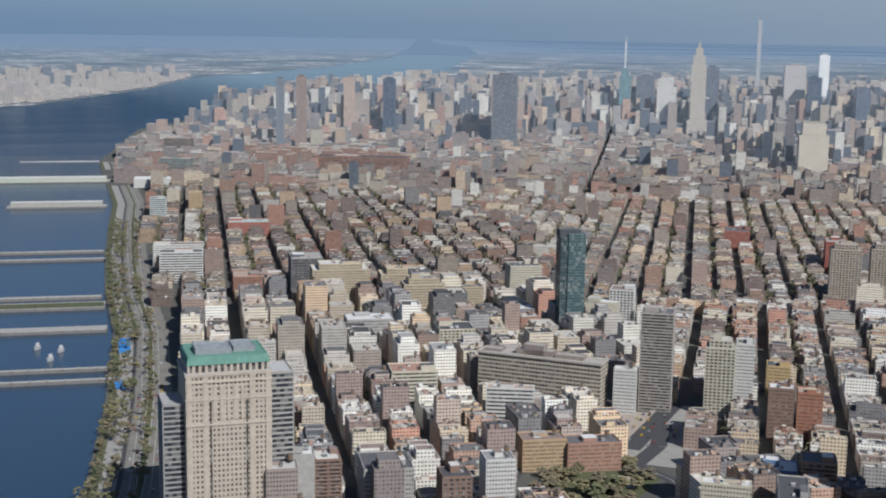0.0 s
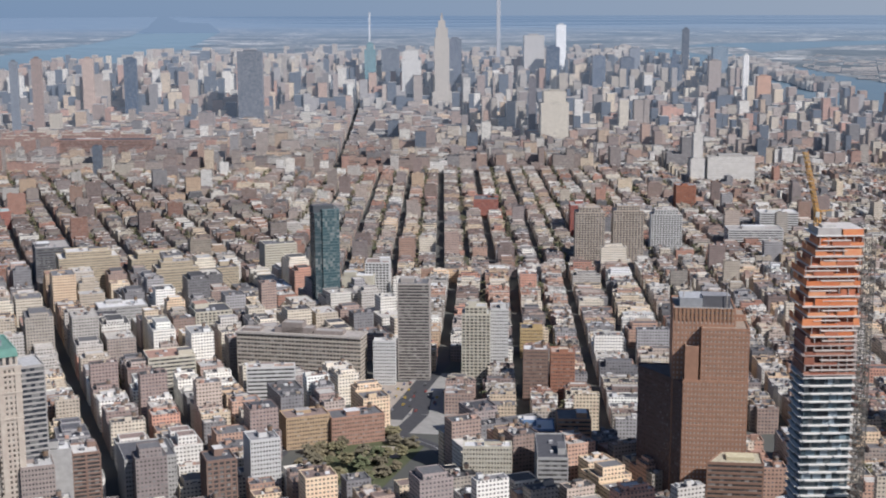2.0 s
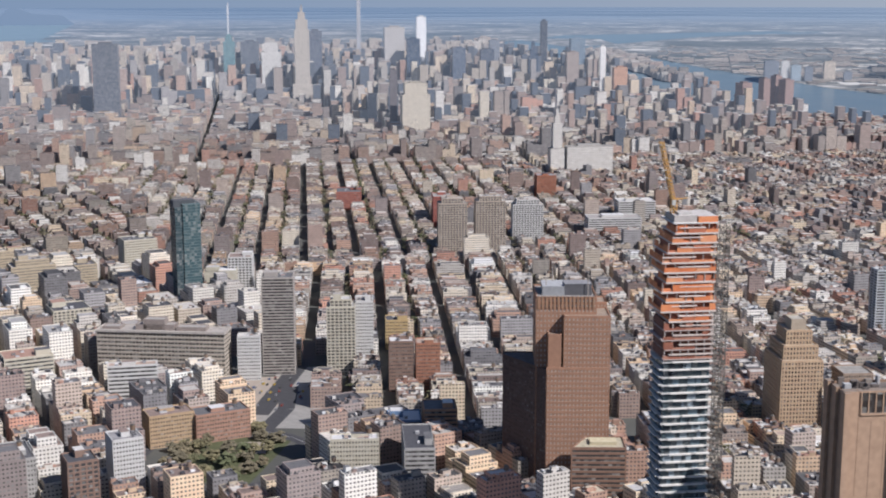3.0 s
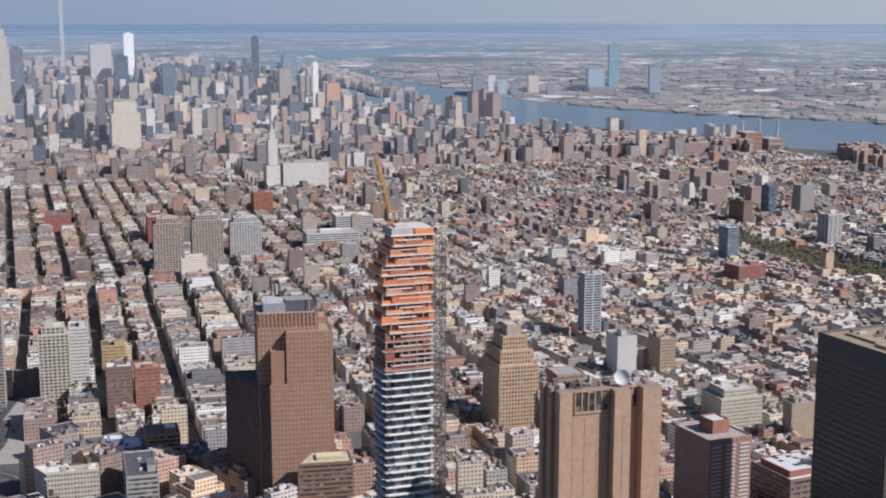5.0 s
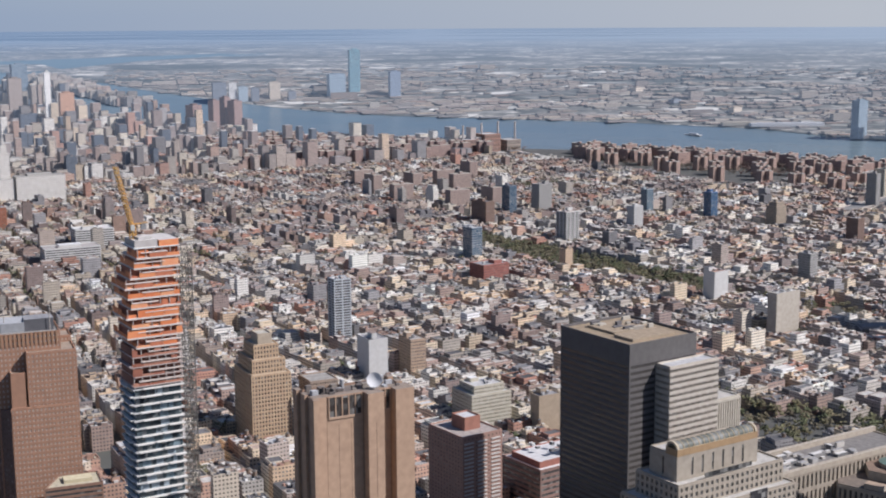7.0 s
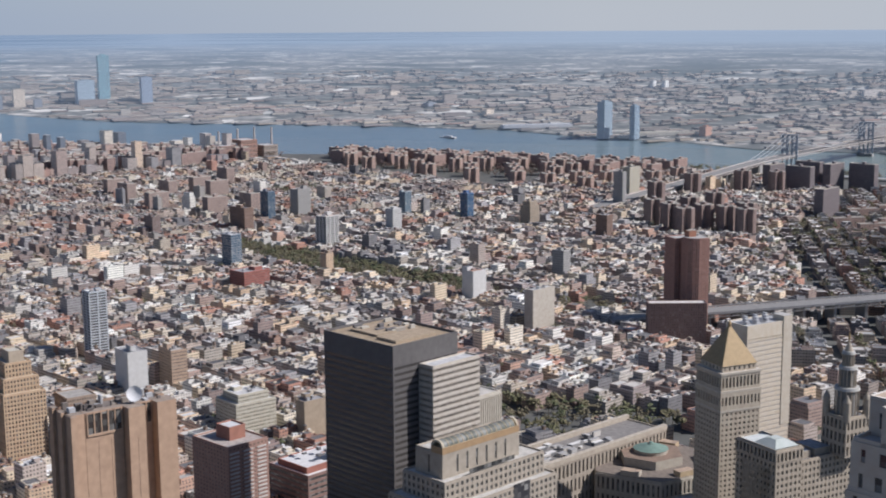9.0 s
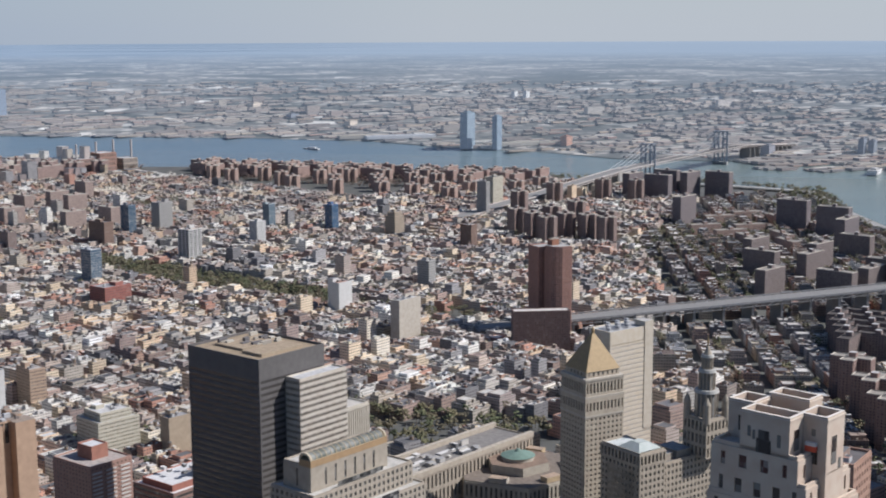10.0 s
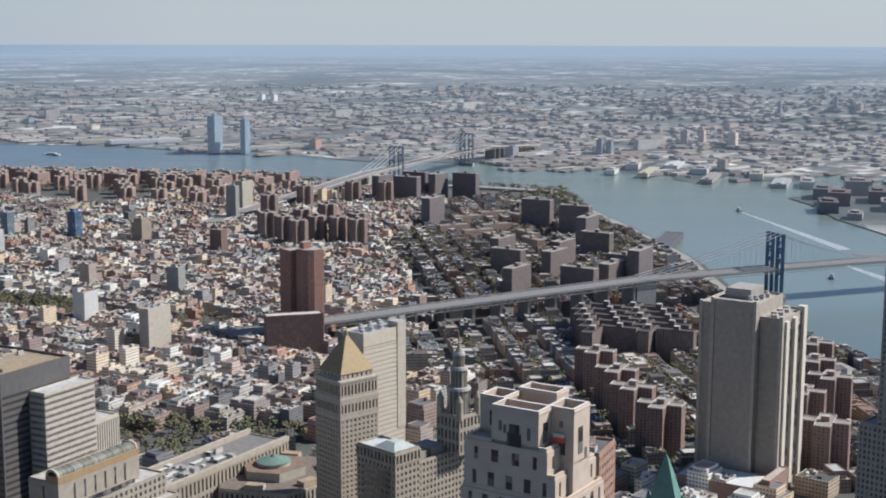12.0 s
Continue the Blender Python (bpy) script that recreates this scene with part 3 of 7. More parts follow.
high_rise('loft_building', 523, 1026, 48, 25, 25, 10, (0.42, 0.25, 0.18), PUNCHED, 'red brick loft beside the traffic circle')
high_rise('apartment_tower', 395, 933, 23, 25, 52, 10, (0.68, 0.67, 0.64), PUNCHED, 'narrow white apartment tower with square windows')
high_rise('loft_building', 356, 925, 22, 25, 45, 10, (0.27, 0.18, 0.14), GRID, 'brown brick loft with deep bays')
high_rise('office_block', 499, 1151, 45, 14, 42, 25, (0.68, 0.67, 0.64), RIBBON, 'white office block with a windowless dark side')
high_rise('office_block', 438, 1263, 46, 35, 38, 10, (0.62, 0.57, 0.45), RIBBON, 'pale stone office block with wide windows')
high_rise('office_block', 470, 1515, 56, 35, 36, 10, (0.42, 0.41, 0.39), PUNCHED, 'plain grey stone office block')
high_rise('warehouse', 319, 982, 39, 45, 40, 10, (0.42, 0.41, 0.39), PUNCHED, 'grey warehouse with a rooftop light well')
high_rise('apartment_tower', 266, 965, 19, 25, 55, 10, (0.27, 0.18, 0.14), BALCONY, 'brown brick apartment tower')
high_rise('apartment_tower', 226, 947, 23, 30, 58, 10, (0.36, 0.3, 0.27), PUNCHED, 'brown-grey apartment tower with a mechanical roof')
high_rise('office_block', 242, 963, 26, 20, 62, 10, (0.42, 0.41, 0.39), BLANK, 'grey blind-walled tower stair block')
high_rise('office_tower', 1136, 749, 21, 31, 56, 33, (0.68, 0.67, 0.64), BLANK, 'white slab with a blue glass side')
high_rise('apartment_tower', 1257, 873, 19, 18, 84, 33, (0.55, 0.58, 0.6), BALCONY, 'slim white apartment tower with stacked balconies')
high_rise('loft_building', 1179, 727, 17, 29, 48, 33, (0.5, 0.37, 0.27), PUNCHED, 'tan brick loft with a bare side wall')
high_rise('loft_building', 1069, 584, 42, 36, 45, 30, (0.62, 0.57, 0.45), PUNCHED, 'cream loft with a cluttered roof')
high_rise('loft_building', 1066, 516, 24, 14, 45, 30, (0.45, 0.36, 0.26), BLANK, 'tan block with a blank party wall')
high_rise('apartment_tower', 1556, 442, 41, 14, 58, 24, (0.56, 0.5, 0.42), BLANK, 'tan apartment slab with a blank end wall')
high_rise('apartment_tower', 1695, 573, 26, 20, 48, 24, (0.68, 0.67, 0.64), BLANK, 'slim white apartment block')
high_rise('apartment_tower', 2030, 945, 27, 24, 58, 22, (0.68, 0.67, 0.64), BALCONY, 'white apartment tower with dark balconies')
high_rise('apartment_tower', 2262, 1175, 18, 22, 62, 22, (0.2, 0.24, 0.3), GLASS, 'dark glass tower with a white edge')
high_rise('housing_slab', 2130, 1160, 20, 41, 50, 22, (0.27, 0.18, 0.14), PUNCHED, 'plain brown brick housing slab')
high_rise('apartment_tower', 2390, 822, 18, 18, 56, 22, (0.1, 0.2, 0.4), GLASS, 'blue glass apartment tower')
high_rise('apartment_tower', 2384, 945, 17, 16, 55, 22, (0.4, 0.47, 0.5), GLASS, 'pale glass hotel tower')
high_rise('apartment_tower', 2229, 906, 22, 18, 45, 22, (0.68, 0.67, 0.64), PUNCHED, 'narrow white apartment tower')
high_rise('apartment_tower', 2330, 1140, 32, 22, 60, 22, (0.42, 0.41, 0.39), PUNCHED, 'grey brick apartment tower')
high_rise('loft_building', 1675, 902, 45, 33, 32, 24, (0.38, 0.15, 0.12), PUNCHED, 'dark red brick school block')
high_rise('apartment_tower', 1797, 997, 20, 22, 60, 22, (0.45, 0.47, 0.5), GLASS, 'pointed grey glass tower')
high_rise('housing_slab', 2661, 590, 13, 22, 75, 20, (0.42, 0.41, 0.39), PUNCHED, 'tall grey brick housing slab')
high_rise('housing_slab', 2803, 599, 40, 22, 70, 20, (0.62, 0.57, 0.45), PUNCHED, 'cream brick housing tower')
high_rise('housing_slab', 2247, 524, 18, 22, 48, 20, (0.27, 0.18, 0.14), PUNCHED, 'plain brown brick housing slab')
high_rise('apartment_tower', 2360, 690, 28, 22, 50, 20, (0.45, 0.37, 0.28), PUNCHED, 'tan brick apartment tower')
high_rise('apartment_tower', 1896, 506, 17, 20, 45, 20, (0.42, 0.41, 0.39), PUNCHED, 'grey apartment slab with a pale end')
high_rise('apartment_tower', 1183, 1558, 41, 30, 88, 33, (0.52, 0.44, 0.36), GRID, 'beige concrete apartment tower with a deep window grid')
high_rise('apartment_tower', 1241, 1542, 43, 30, 88, 33, (0.52, 0.44, 0.36), GRID, 'beige concrete apartment tower with a deep window grid')
high_rise('apartment_tower', 1339, 1572, 46, 25, 70, 33, (0.68, 0.67, 0.64), GRID, 'white concrete apartment slab')
high_rise('library_block', 1341, 1794, 32, 50, 50, 33, (0.4, 0.13, 0.1), PUNCHED, 'dark red stone library block')
high_rise('office_block', 1491, 1540, 84, 40, 32, 33, (0.68, 0.67, 0.64), RIBBON, 'white low block with terraces')
high_rise('office_block', 1616, 1617, 62, 40, 38, 33, (0.68, 0.67, 0.64), RIBBON, 'white office block with long windows')
high_rise('loft_building', 1675, 1915, 36, 40, 45, 33, (0.42, 0.17, 0.1), PUNCHED, 'orange-red brick hall with few windows')
high_rise('loft_building', 1317, 2044, 44, 60, 32, 33, (0.42, 0.16, 0.12), PUNCHED, 'red brick hall beside the park')

high_rise('office_block', 510, 2376, 74, 46, 30, 10, (0.42, 0.17, 0.13), PUNCHED, 'long red brick block with a pale green roof', (0.45, 0.55, 0.52))
high_rise('office_block', 344, 2130, 78, 26, 34, 10, (0.68, 0.67, 0.64), PUNCHED, 'broad white block near the riverside highway')
high_rise('apartment_tower', 383, 2600, 30, 30, 48, 10, (0.56, 0.62, 0.6), RIBBON, 'pale green glass block near the riverside highway')
high_rise('apartment_tower', 470, 2690, 26, 26, 46, 10, (0.5, 0.37, 0.22), PUNCHED, 'ochre brick apartment block')
high_rise('office_block', 545, 3381, 76, 40, 46, 29, (0.33, 0.38, 0.37), RIBBON, 'grey-green office block far up the shore')
high_rise('warehouse', 458, 3191, 84, 60, 20, 10, (0.6, 0.6, 0.58), BLANK, 'broad white shed beside the highway', (0.76, 0.76, 0.74))
high_rise('warehouse', 985, 3235, 230, 60, 56, 29, (0.40, 0.245, 0.2), RIBBON, 'huge red-brown brick block filling a whole block')
high_rise('warehouse', 620, 3800, 70, 50, 60, 29, (0.3, 0.27, 0.25), RIBBON, 'dark office block near the far piers')
high_rise('office_block', 560, 3650, 60, 40, 40, 29, (0.55, 0.53, 0.5), RIBBON, 'stepped pale block near the far piers')

# ---- landmarks ----
def local(origin, turn):
    """Footprints given as left, right, front, back on axes across and along the bearing."""
    b = radians(turn)
    c, s = math.cos(b), math.sin(b)

    def foot(u0, u1, v0, v1):
        return [(origin[0] + c * u + s * v, origin[1] - s * u + c * v) for u, v in ((u0, v0), (u1, v0), (u1, v1), (u0, v1))]
    return foot


def mid(foot):
    return sum(p[0] for p in foot) / len(foot), sum(p[1] for p in foot) / len(foot)


def bank_tower():
    stone, copper = (0.56, 0.48, 0.4), (0.17, 0.34, 0.28)
    f = local((156, 942), 3)
    take(190, 968, 85, 60, 3)
    root = thing("bank_tower", 187, 968, "pale stone bank tower with a green copper roof edge", "building")
    shaft = f(0, 61, 0, 48)
    storeys(root, shaft, 0, 131, stone, (3.05, 3.85, 0.5, 0.46, 0.5), 1.0, (0.4, 0.4, 0.4), (0.085, 0.07, 0.062))
    b = Build(PLAIN)
    for u in (0.5, 12, 45.5, 57):
        b.bar(shaft[0], shaft[1], u, u + 3.5, 1.1, 0, 131, stone)
    for u in range(19, 44, 5):
        b.bar(shaft[0], shaft[1], u, u + 2.4, 1.2, 98, 124, stone)
    b.make("pilaster", root)
    # dark strips proud of the wall: the shade of upright grooves put into colour
    for u in (16.4, 42.6):
        b = Build(PANE)
        b.prism(f(u, u + 1.5, -0.62, 0), 0, 112, (0.05, 0.045, 0.04), (0.05, 0.045, 0.04), 1.0, 0, 0)
        b.make("recess_shade", root, "dark strip standing in for the shade of an upright recess")
    for z in (94, 113, 126):
        b = Build(PLAIN, ROOF)
        b.prism(f(-0.8, 61.8, -1.4, 0), z, z + 1.2, stone, stone, 1.0)
        b.make("string_course", root)
    b = Build(PANE)
    b.prism(f(18, 44, -0.15, 0), 99, 123, (0.05, 0.05, 0.055), (0.05, 0.05, 0.055), 1.0, 0, 0)
    b.make("tall_window", root, "tall dark slot windows")
    b = Build(PLAIN, ROOF)
    b.prism(f(-1.2, 62.2, -1.2, 49), 131, 133, stone, (0.4, 0.4, 0.4), 1.0)
    b.make("cornice", root)
    b = Build(PANE)
    b.prism(f(2, 59, 2, 46), 133, 139, (0.04, 0.04, 0.045), (0.04, 0.04, 0.045), 1.0, 0, 0)
    b.make("attic_window", root)
    b = Build(PLAIN)
    b.grid(f(2, 59, 2, 46), 133, 139, (4.6, 8, 0.45, 0.1, 0.9), stone)
    b.make("attic_pier", root)
    b = Build(PLAIN, ROOF)
    hip(b, f(0.5, 60.5, 0.5, 47.5), 139, 144.5, 0.965, copper)
    b.prism(f(2, 59, 2, 46), 143.5, 145, copper, (0.2, 0.25, 0.28), 1.0, parapet=0.9)
    b.make("copper_roof", root, "weathered green copper mansard")
    for u0, u1, v0, v1, z in ((8, 34, 10, 30, 149), (36, 52, 14, 38, 148), (10, 22, 32, 42, 147.5)):
        b = Build(PLAIN, ROOF)
        b.prism(f(u0, u1, v0, v1), 143, z, (0.3, 0.32, 0.34), (0.3, 0.33, 0.35), 1.0, parapet=0.6)
        b.make("roof_plant", root)
    wing = f(61, 80, 12, 44)
    storeys(root, wing, 0, 127, (0.40, 0.38, 0.36), (0, 3.85, 0, 0.38, 0.35), 1.0, (0.5, 0.5, 0.5), (0.03, 0.035, 0.045))
    storeys(root, f(-16, 0, 10, 44), 0, 108, (0.35, 0.34, 0.33), (0, 3.85, 0, 0.35, 0.35), 1.0, (0.4, 0.4, 0.4), (0.03, 0.035, 0.045))


def deco_tower():
    brick = (0.40, 0.225, 0.145)
    f = local((661, 764), 38)
    x, y = mid(f(8, 56, -10, 45))
    take(x, y, 60, 66, 38)
    root = thing("telephone_tower", x, y, "stepped brown brick telephone exchange tower", "building")
    deco = (2.9, 3.9, 0.56, 0.5, 0.3)
    panes = (0.46, 0.39, 0.33)
    storeys(root, f(8, 56, -10, 45), 0, 100, brick, deco, 1.0, (0.3, 0.25, 0.2), panes)
    storeys(root, f(0, 46, 0, 45), 0, 153, brick, deco, 1.0, (0.3, 0.28, 0.26), panes)
    storeys(root, f(21, 56, -8, 25), 99, 140, brick, deco, 1.0, (0.35, 0.28, 0.22), panes)
    storeys(root, f(9, 19, -9, 3), 99, 127, brick, BLANK, 1.0, (0.35, 0.28, 0.22))
    storeys(root, f(46, 56, 22, 44), 99, 144, brick, deco, 1.0, (0.35, 0.28, 0.22), panes)
    # same brick as the tower; this wing's shade is put into tint and panes
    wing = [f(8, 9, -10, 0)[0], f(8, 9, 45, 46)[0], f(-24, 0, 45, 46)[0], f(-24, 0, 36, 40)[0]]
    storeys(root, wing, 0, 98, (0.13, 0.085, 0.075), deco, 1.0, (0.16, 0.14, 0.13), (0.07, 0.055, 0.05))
    for u in range(1, 46, 3):
        b = Build(PLAIN)
        b.bar(f(0, 46, 0, 45)[0], f(0, 46, 0, 45)[1], u, u + 1.2, 0.9, 145, 154.5, (0.38, 0.23, 0.14))
        b.make("crest_pier", root)
    b = Build(PLAIN, ROOF)
    b.prism(f(5, 22, 10, 34), 153, 160, (0.35, 0.36, 0.37), (0.45, 0.46, 0.47), 1.0)
    b.make("bulkhead", root)
    for k in range(3):
        b = Build(PLAIN, ROOF)
        b.prism(f(22, 43, 10 + 9 * k, 17 + 9 * k), 153, 162 - k, (0.12, 0.12, 0.13), (0.3, 0.3, 0.31), 1.0)
        b.make("cooling_unit", root, "dark louvred cooling unit")
    b = Build(PLAIN)
    for u, v in ((8, 14), (14, 30), (40, 8)):
        p = f(u, u + 1, v, v + 1)[0]
        beam(b, (*p, 153), (*p, 172), 0.5, (0.5, 0.45, 0.4))
    b.make("antenna", root)
    # low wedge-shaped neighbour with a glazed attic
    g = local((650, 709), 38)
    wx, wy = mid(g(0, 40, 0, 26))
    take(wx, wy, 42, 28, 38)
    root = thing("office_block", wx, wy, "low brown office wedge with a pale roof and glass edge", "building")
    wedge = [g(0, 40, 0, 26)[k] for k in (0, 1, 2)] + [g(12, 40, 0, 26)[3]]
    storeys(root, wedge, 0, 50, (0.28, 0.17, 0.12), RIBBON, 1.0, (0.5, 0.45, 0.33))
    b = Build(PLAIN, ROOF)
    b.prism(g(14, 34, 8, 19), 49.6, 52.5, (0.6, 0.52, 0.35), (0.66, 0.58, 0.38), 1.0)
    b.make("bulkhead", root)


def unfinished_tower():
    rng = random.Random(11)
    f = local((582, 555), 29)
    x, y = mid(f(0, 31, 0, 27))
    take(x, y, 36, 34, 29)
    root = thing("unfinished_tower", x, y, "tall concrete tower under construction with orange safety netting", "building")
    pale, orange, concrete = (0.8, 0.78, 0.73), (0.88, 0.31, 0.13), (0.5, 0.44, 0.4)
    clad, screened, top = 163.0, 187.0, 247.0
    core = Build(PLAIN)
    core.prism(f(9, 22, 8, 20), 0, top + 3, (0.42, 0.40, 0.38), (0.4, 0.4, 0.4), 1.0, 0, 0)
    core.make("core", root, "bare concrete core")
    glass = Build(PANE)
    glass.prism(f(1.2, 29.8, 1.2, 25.8), 0, clad, (0.055, 0.08, 0.092), (0.1, 0.1, 0.1), 1.0, 0, 0)
    glass.make("glazing", root, "blue glass of the finished floors")

    def slab(name, u0, u1, v0, v1, z, thick, tone=pale):
        b = Build(PLAIN, ROOF)
        b.prism(f(u0, u1, v0, v1), z - thick, z, tone, tone, 1.0)
        b.make(name, root)

    def sheet(name, u0, u1, v0, v1, z0, z1, tone, label):
        b = Build(PLAIN)
        b.prism(f(u0, u1, v0, v1), z0, z1, tone, tone, 1.0, 0, 0)
        b.make(name, root, label)
    # glazed floors: thin slab edges, balconies that slide along the front, clear and blind panes between
    for k in range(4, 34):
        z = k * 4.9
        slab("floor_slab", -0.3, 31.3, -0.3, 27.3, z, 0.7, (0.62, 0.61, 0.58))
        at = rng.uniform(0, 7)
        for q in range(2):
            w = rng.uniform(9, 15)
            slab("balcony_slab", at, min(31.2, at + w), -1.9, 1, z + 0.15, 0.6)
            at += w + rng.uniform(0.5, 3)
        v0 = rng.uniform(0, 10)
        slab("balcony_slab", -1.7, 1, v0, v0 + rng.uniform(9, 15), z + 0.15, 0.6)
        for q in range(3):
            u = rng.uniform(1.5, 25)
            sheet("blind_pane", u, u + rng.uniform(2, 6), 1.0, 1.1, z + 0.2, z + 4.2, rng.choice(((0.35, 0.42, 0.46), (0.04, 0.05, 0.06), (0.2, 0.28, 0.32))), "pane of another tint")
    # bare floors behind rust-brown screens
    for k in range(4):
        z = clad + 6 * k
        shift = rng.choice((-1.4, 0.0, 0.8))
        slab("floor_slab", shift, 31.4, -0.6, 27.3, z + 0.5, 0.6, (0.52, 0.42, 0.38))
        slab("floor_slab", rng.uniform(3, 10), 31.6, -1.2, 2, z + 3.4, 0.5, (0.62, 0.52, 0.46))
        sheet("site_screen", 0.6, 30.4, 3, 24, z + 0.5, z + 5.6, (0.23, 0.1, 0.07), "dark rust screen behind the columns")
        at = 0.0
        while at < 29:
            w = rng.uniform(3, 8)
            if rng.random() < 0.7:
                sheet("site_screen", at, min(31, at + w), -0.35, -0.25, z + 0.6, z + rng.choice((1.8, 2.6, 5.2)), rng.choice(((0.42, 0.16, 0.1), (0.34, 0.13, 0.08), (0.5, 0.24, 0.16))), "rust brown site screen")
            at += w
        for q in range(7):
            sheet("column", 0.4 + q * 5, 0.95 + q * 5, -0.2, 0.4, z, z + 6, (0.58, 0.5, 0.45), "")
    # bare floors with orange nets, each floor pushed out differently
    for k in range(10):
        z = screened + 6 * k
        left, right = rng.choice((-2.4, -1.0, 0.6, 2.6)), rng.choice((30.4, 31.4, 32.2))
        if k > 7:
            left, right = 3.5 + (k - 8) * 1.5, 32.0
        front = rng.choice((-2.2, -1.2, -0.4))
        slab("floor_slab", left, right, front, 27.3, z + 0.4, 1.0, (0.8, 0.68, 0.6))
        sheet("inner_screen", left + 2.2, right - 1.5, 3.0, 23, z + 0.4, z + 5.3, (0.5, 0.19, 0.11), "rust orange screen behind the columns")
        at = left + 0.2
        while at < right - 2:
            w = min(rng.uniform(5, 12), right - 0.2 - at)
            tone = rng.choice((orange, (0.93, 0.4, 0.2), (0.8, 0.24, 0.09), (0.6, 0.2, 0.1)))
            inset = rng.choice((0.1, 0.1, 1.2))
            sheet("safety_net", at, at + w - 0.3, front + inset, front + inset + 0.1, z + 0.45, z + rng.choice((1.6, 2.4, 3.2, 4.6)), tone, "orange safety netting")
            at += w
        u0 = rng.uniform(left, 12)
        slab("floor_slab", u0, min(right, u0 + rng.uniform(14, 24)), front - 0.25, 2, z + 3.5, 0.45, (0.8, 0.66, 0.58))
        for v in (0, 9, 18):
            if rng.random() < 0.85:
                sheet("safety_net", left + 0.1, left + 0.2, v, v + 8.4, z + 0.45, z + rng.choice((2.6, 4.4)), orange, "orange safety netting")
                sheet("safety_net", right - 0.2, right - 0.1, v, v + 8.4, z + 0.45, z + rng.choice((2.6, 4.4)), orange, "orange safety netting")
        for q in range(6):
            u = left + 1 + q * (right - left - 2) / 5
            sheet("column", u - 0.22, u + 0.22, front + 0.5, front + 1, z, z + 6, concrete, "")
    slab("roof_slab", 4, 32, -0.5, 26, top + 0.4, 0.7)
    for u0, u1, v0, v1, z0, z1, tone in ((5, 19, 1, 20, top, top + 4.5, (0.52, 0.48, 0.45)), (19.5, 31.5, 0, 24, top, top + 4.0, orange), (8, 16, 3, 14, top + 4.5, top + 6, (0.6, 0.58, 0.55))):
        b = Build(PLAIN, ROOF)
        b.prism(f(u0, u1, v0, v1), z0, z1, tone, (0.62, 0.58, 0.54), 1.0)
        b.make("formwork_deck", root)
    # site hoist on the east side
    hoist = thing("site_hoist", *f(33, 37, 8, 12)[0], "grey lattice hoist mast beside the unfinished tower", "hoist")
    grey = (0.17, 0.16, 0.14)
    posts = ((32.4, 2), (36.2, 2), (40, 2), (32.4, 9), (36.2, 9), (40, 9))
    for u, v in posts:
        b = Build(PLAIN)
        p = f(u, u + 1, v, v + 1)[0]
        beam(b, (*p, 0), (*p, 244), 0.42, grey)
        b.make("mast", hoist)
    for z in range(30, 244, 5):
        for i, j in ((0, 1), (1, 2), (3, 4), (4, 5), (2, 5)):
            p, q = f(posts[i][0], 60, posts[i][1], 60)[0], f(posts[j][0], 60, posts[j][1], 60)[0]
            for name, rise, w in (("brace", 5, 0.26), ("tie", 0, 0.45)):
                b = Build(PLAIN)
                beam(b, (*p, z), (*q, z + rise), w, grey)
                b.make(name, hoist)
        b = Build(PLAIN, ROOF)
        b.prism(f(31.2, 36, 3, 8), z, z + 0.3, (0.25, 0.23, 0.2), (0.3, 0.28, 0.25), 1.0)
        b.make("landing", hoist)
    # tower crane with a raised jib
    crane = thing("tower_crane", *f(7, 8, 10, 11)[0], "yellow tower crane with a steeply raised jib", "crane")
    yellow = (0.72, 0.40, 0.12)
    base = f(7, 8, 10, 11)[0]

    def truss(name, a, b, w, step):
        t = Build(PLAIN)
        a, b = Vector(a), Vector(b)
        way = b - a
        cnt = max(2, int(way.length / step))
        sx, sy = Vector((w / 2, 0, 0)), Vector((0, w / 2, 0))
        corners = (sx + sy, sx - sy, -sx - sy, -sx + sy)
        for c in corners:
            beam(t, tuple(a + c), tuple(b + c), 0.45, yellow)
        for k in range(cnt):
            for m in range(4):
                beam(t, tuple(a + way * (k / cnt) + corners[m]), tuple(a + way * ((k + 1) / cnt) + corners[(m + 1) % 4]), 0.32, yellow)
        t.make(name, crane)
    truss("mast", (*base, top), (*base, top + 14), 2.6, 2.5)
    tip = (base[0] - 6, base[1] + 6, top + 48)
    truss("jib", (*base, top + 11), tip, 2.0, 2.5)
    truss("counter_jib", (*base, top + 13), (base[0] + 6, base[1] - 5, top + 14), 2.0, 2.5)
    b = Build(PLAIN, ROOF)
    b.prism(rect(base[0] + 5, base[1] - 4, 3, 3, 38), top + 10, top + 14, (0.3, 0.3, 0.3), (0.3, 0.3, 0.3), 1.0)
    b.make("counterweight", crane)
    b = Build(PLAIN, ROOF)
    b.prism(rect(base[0] - 2, base[1] - 2, 2.2, 2.2, 38), top + 10, top + 13, (0.7, 0.68, 0.6), (0.6, 0.6, 0.6), 1.0)
    b.make("cab", crane)
    b = Build(PLAIN)
    beam(b, (base[0] + 5, base[1] - 4, top + 14), tip, 0.18, (0.2, 0.2, 0.2))
    b.make("stay_cable", crane)


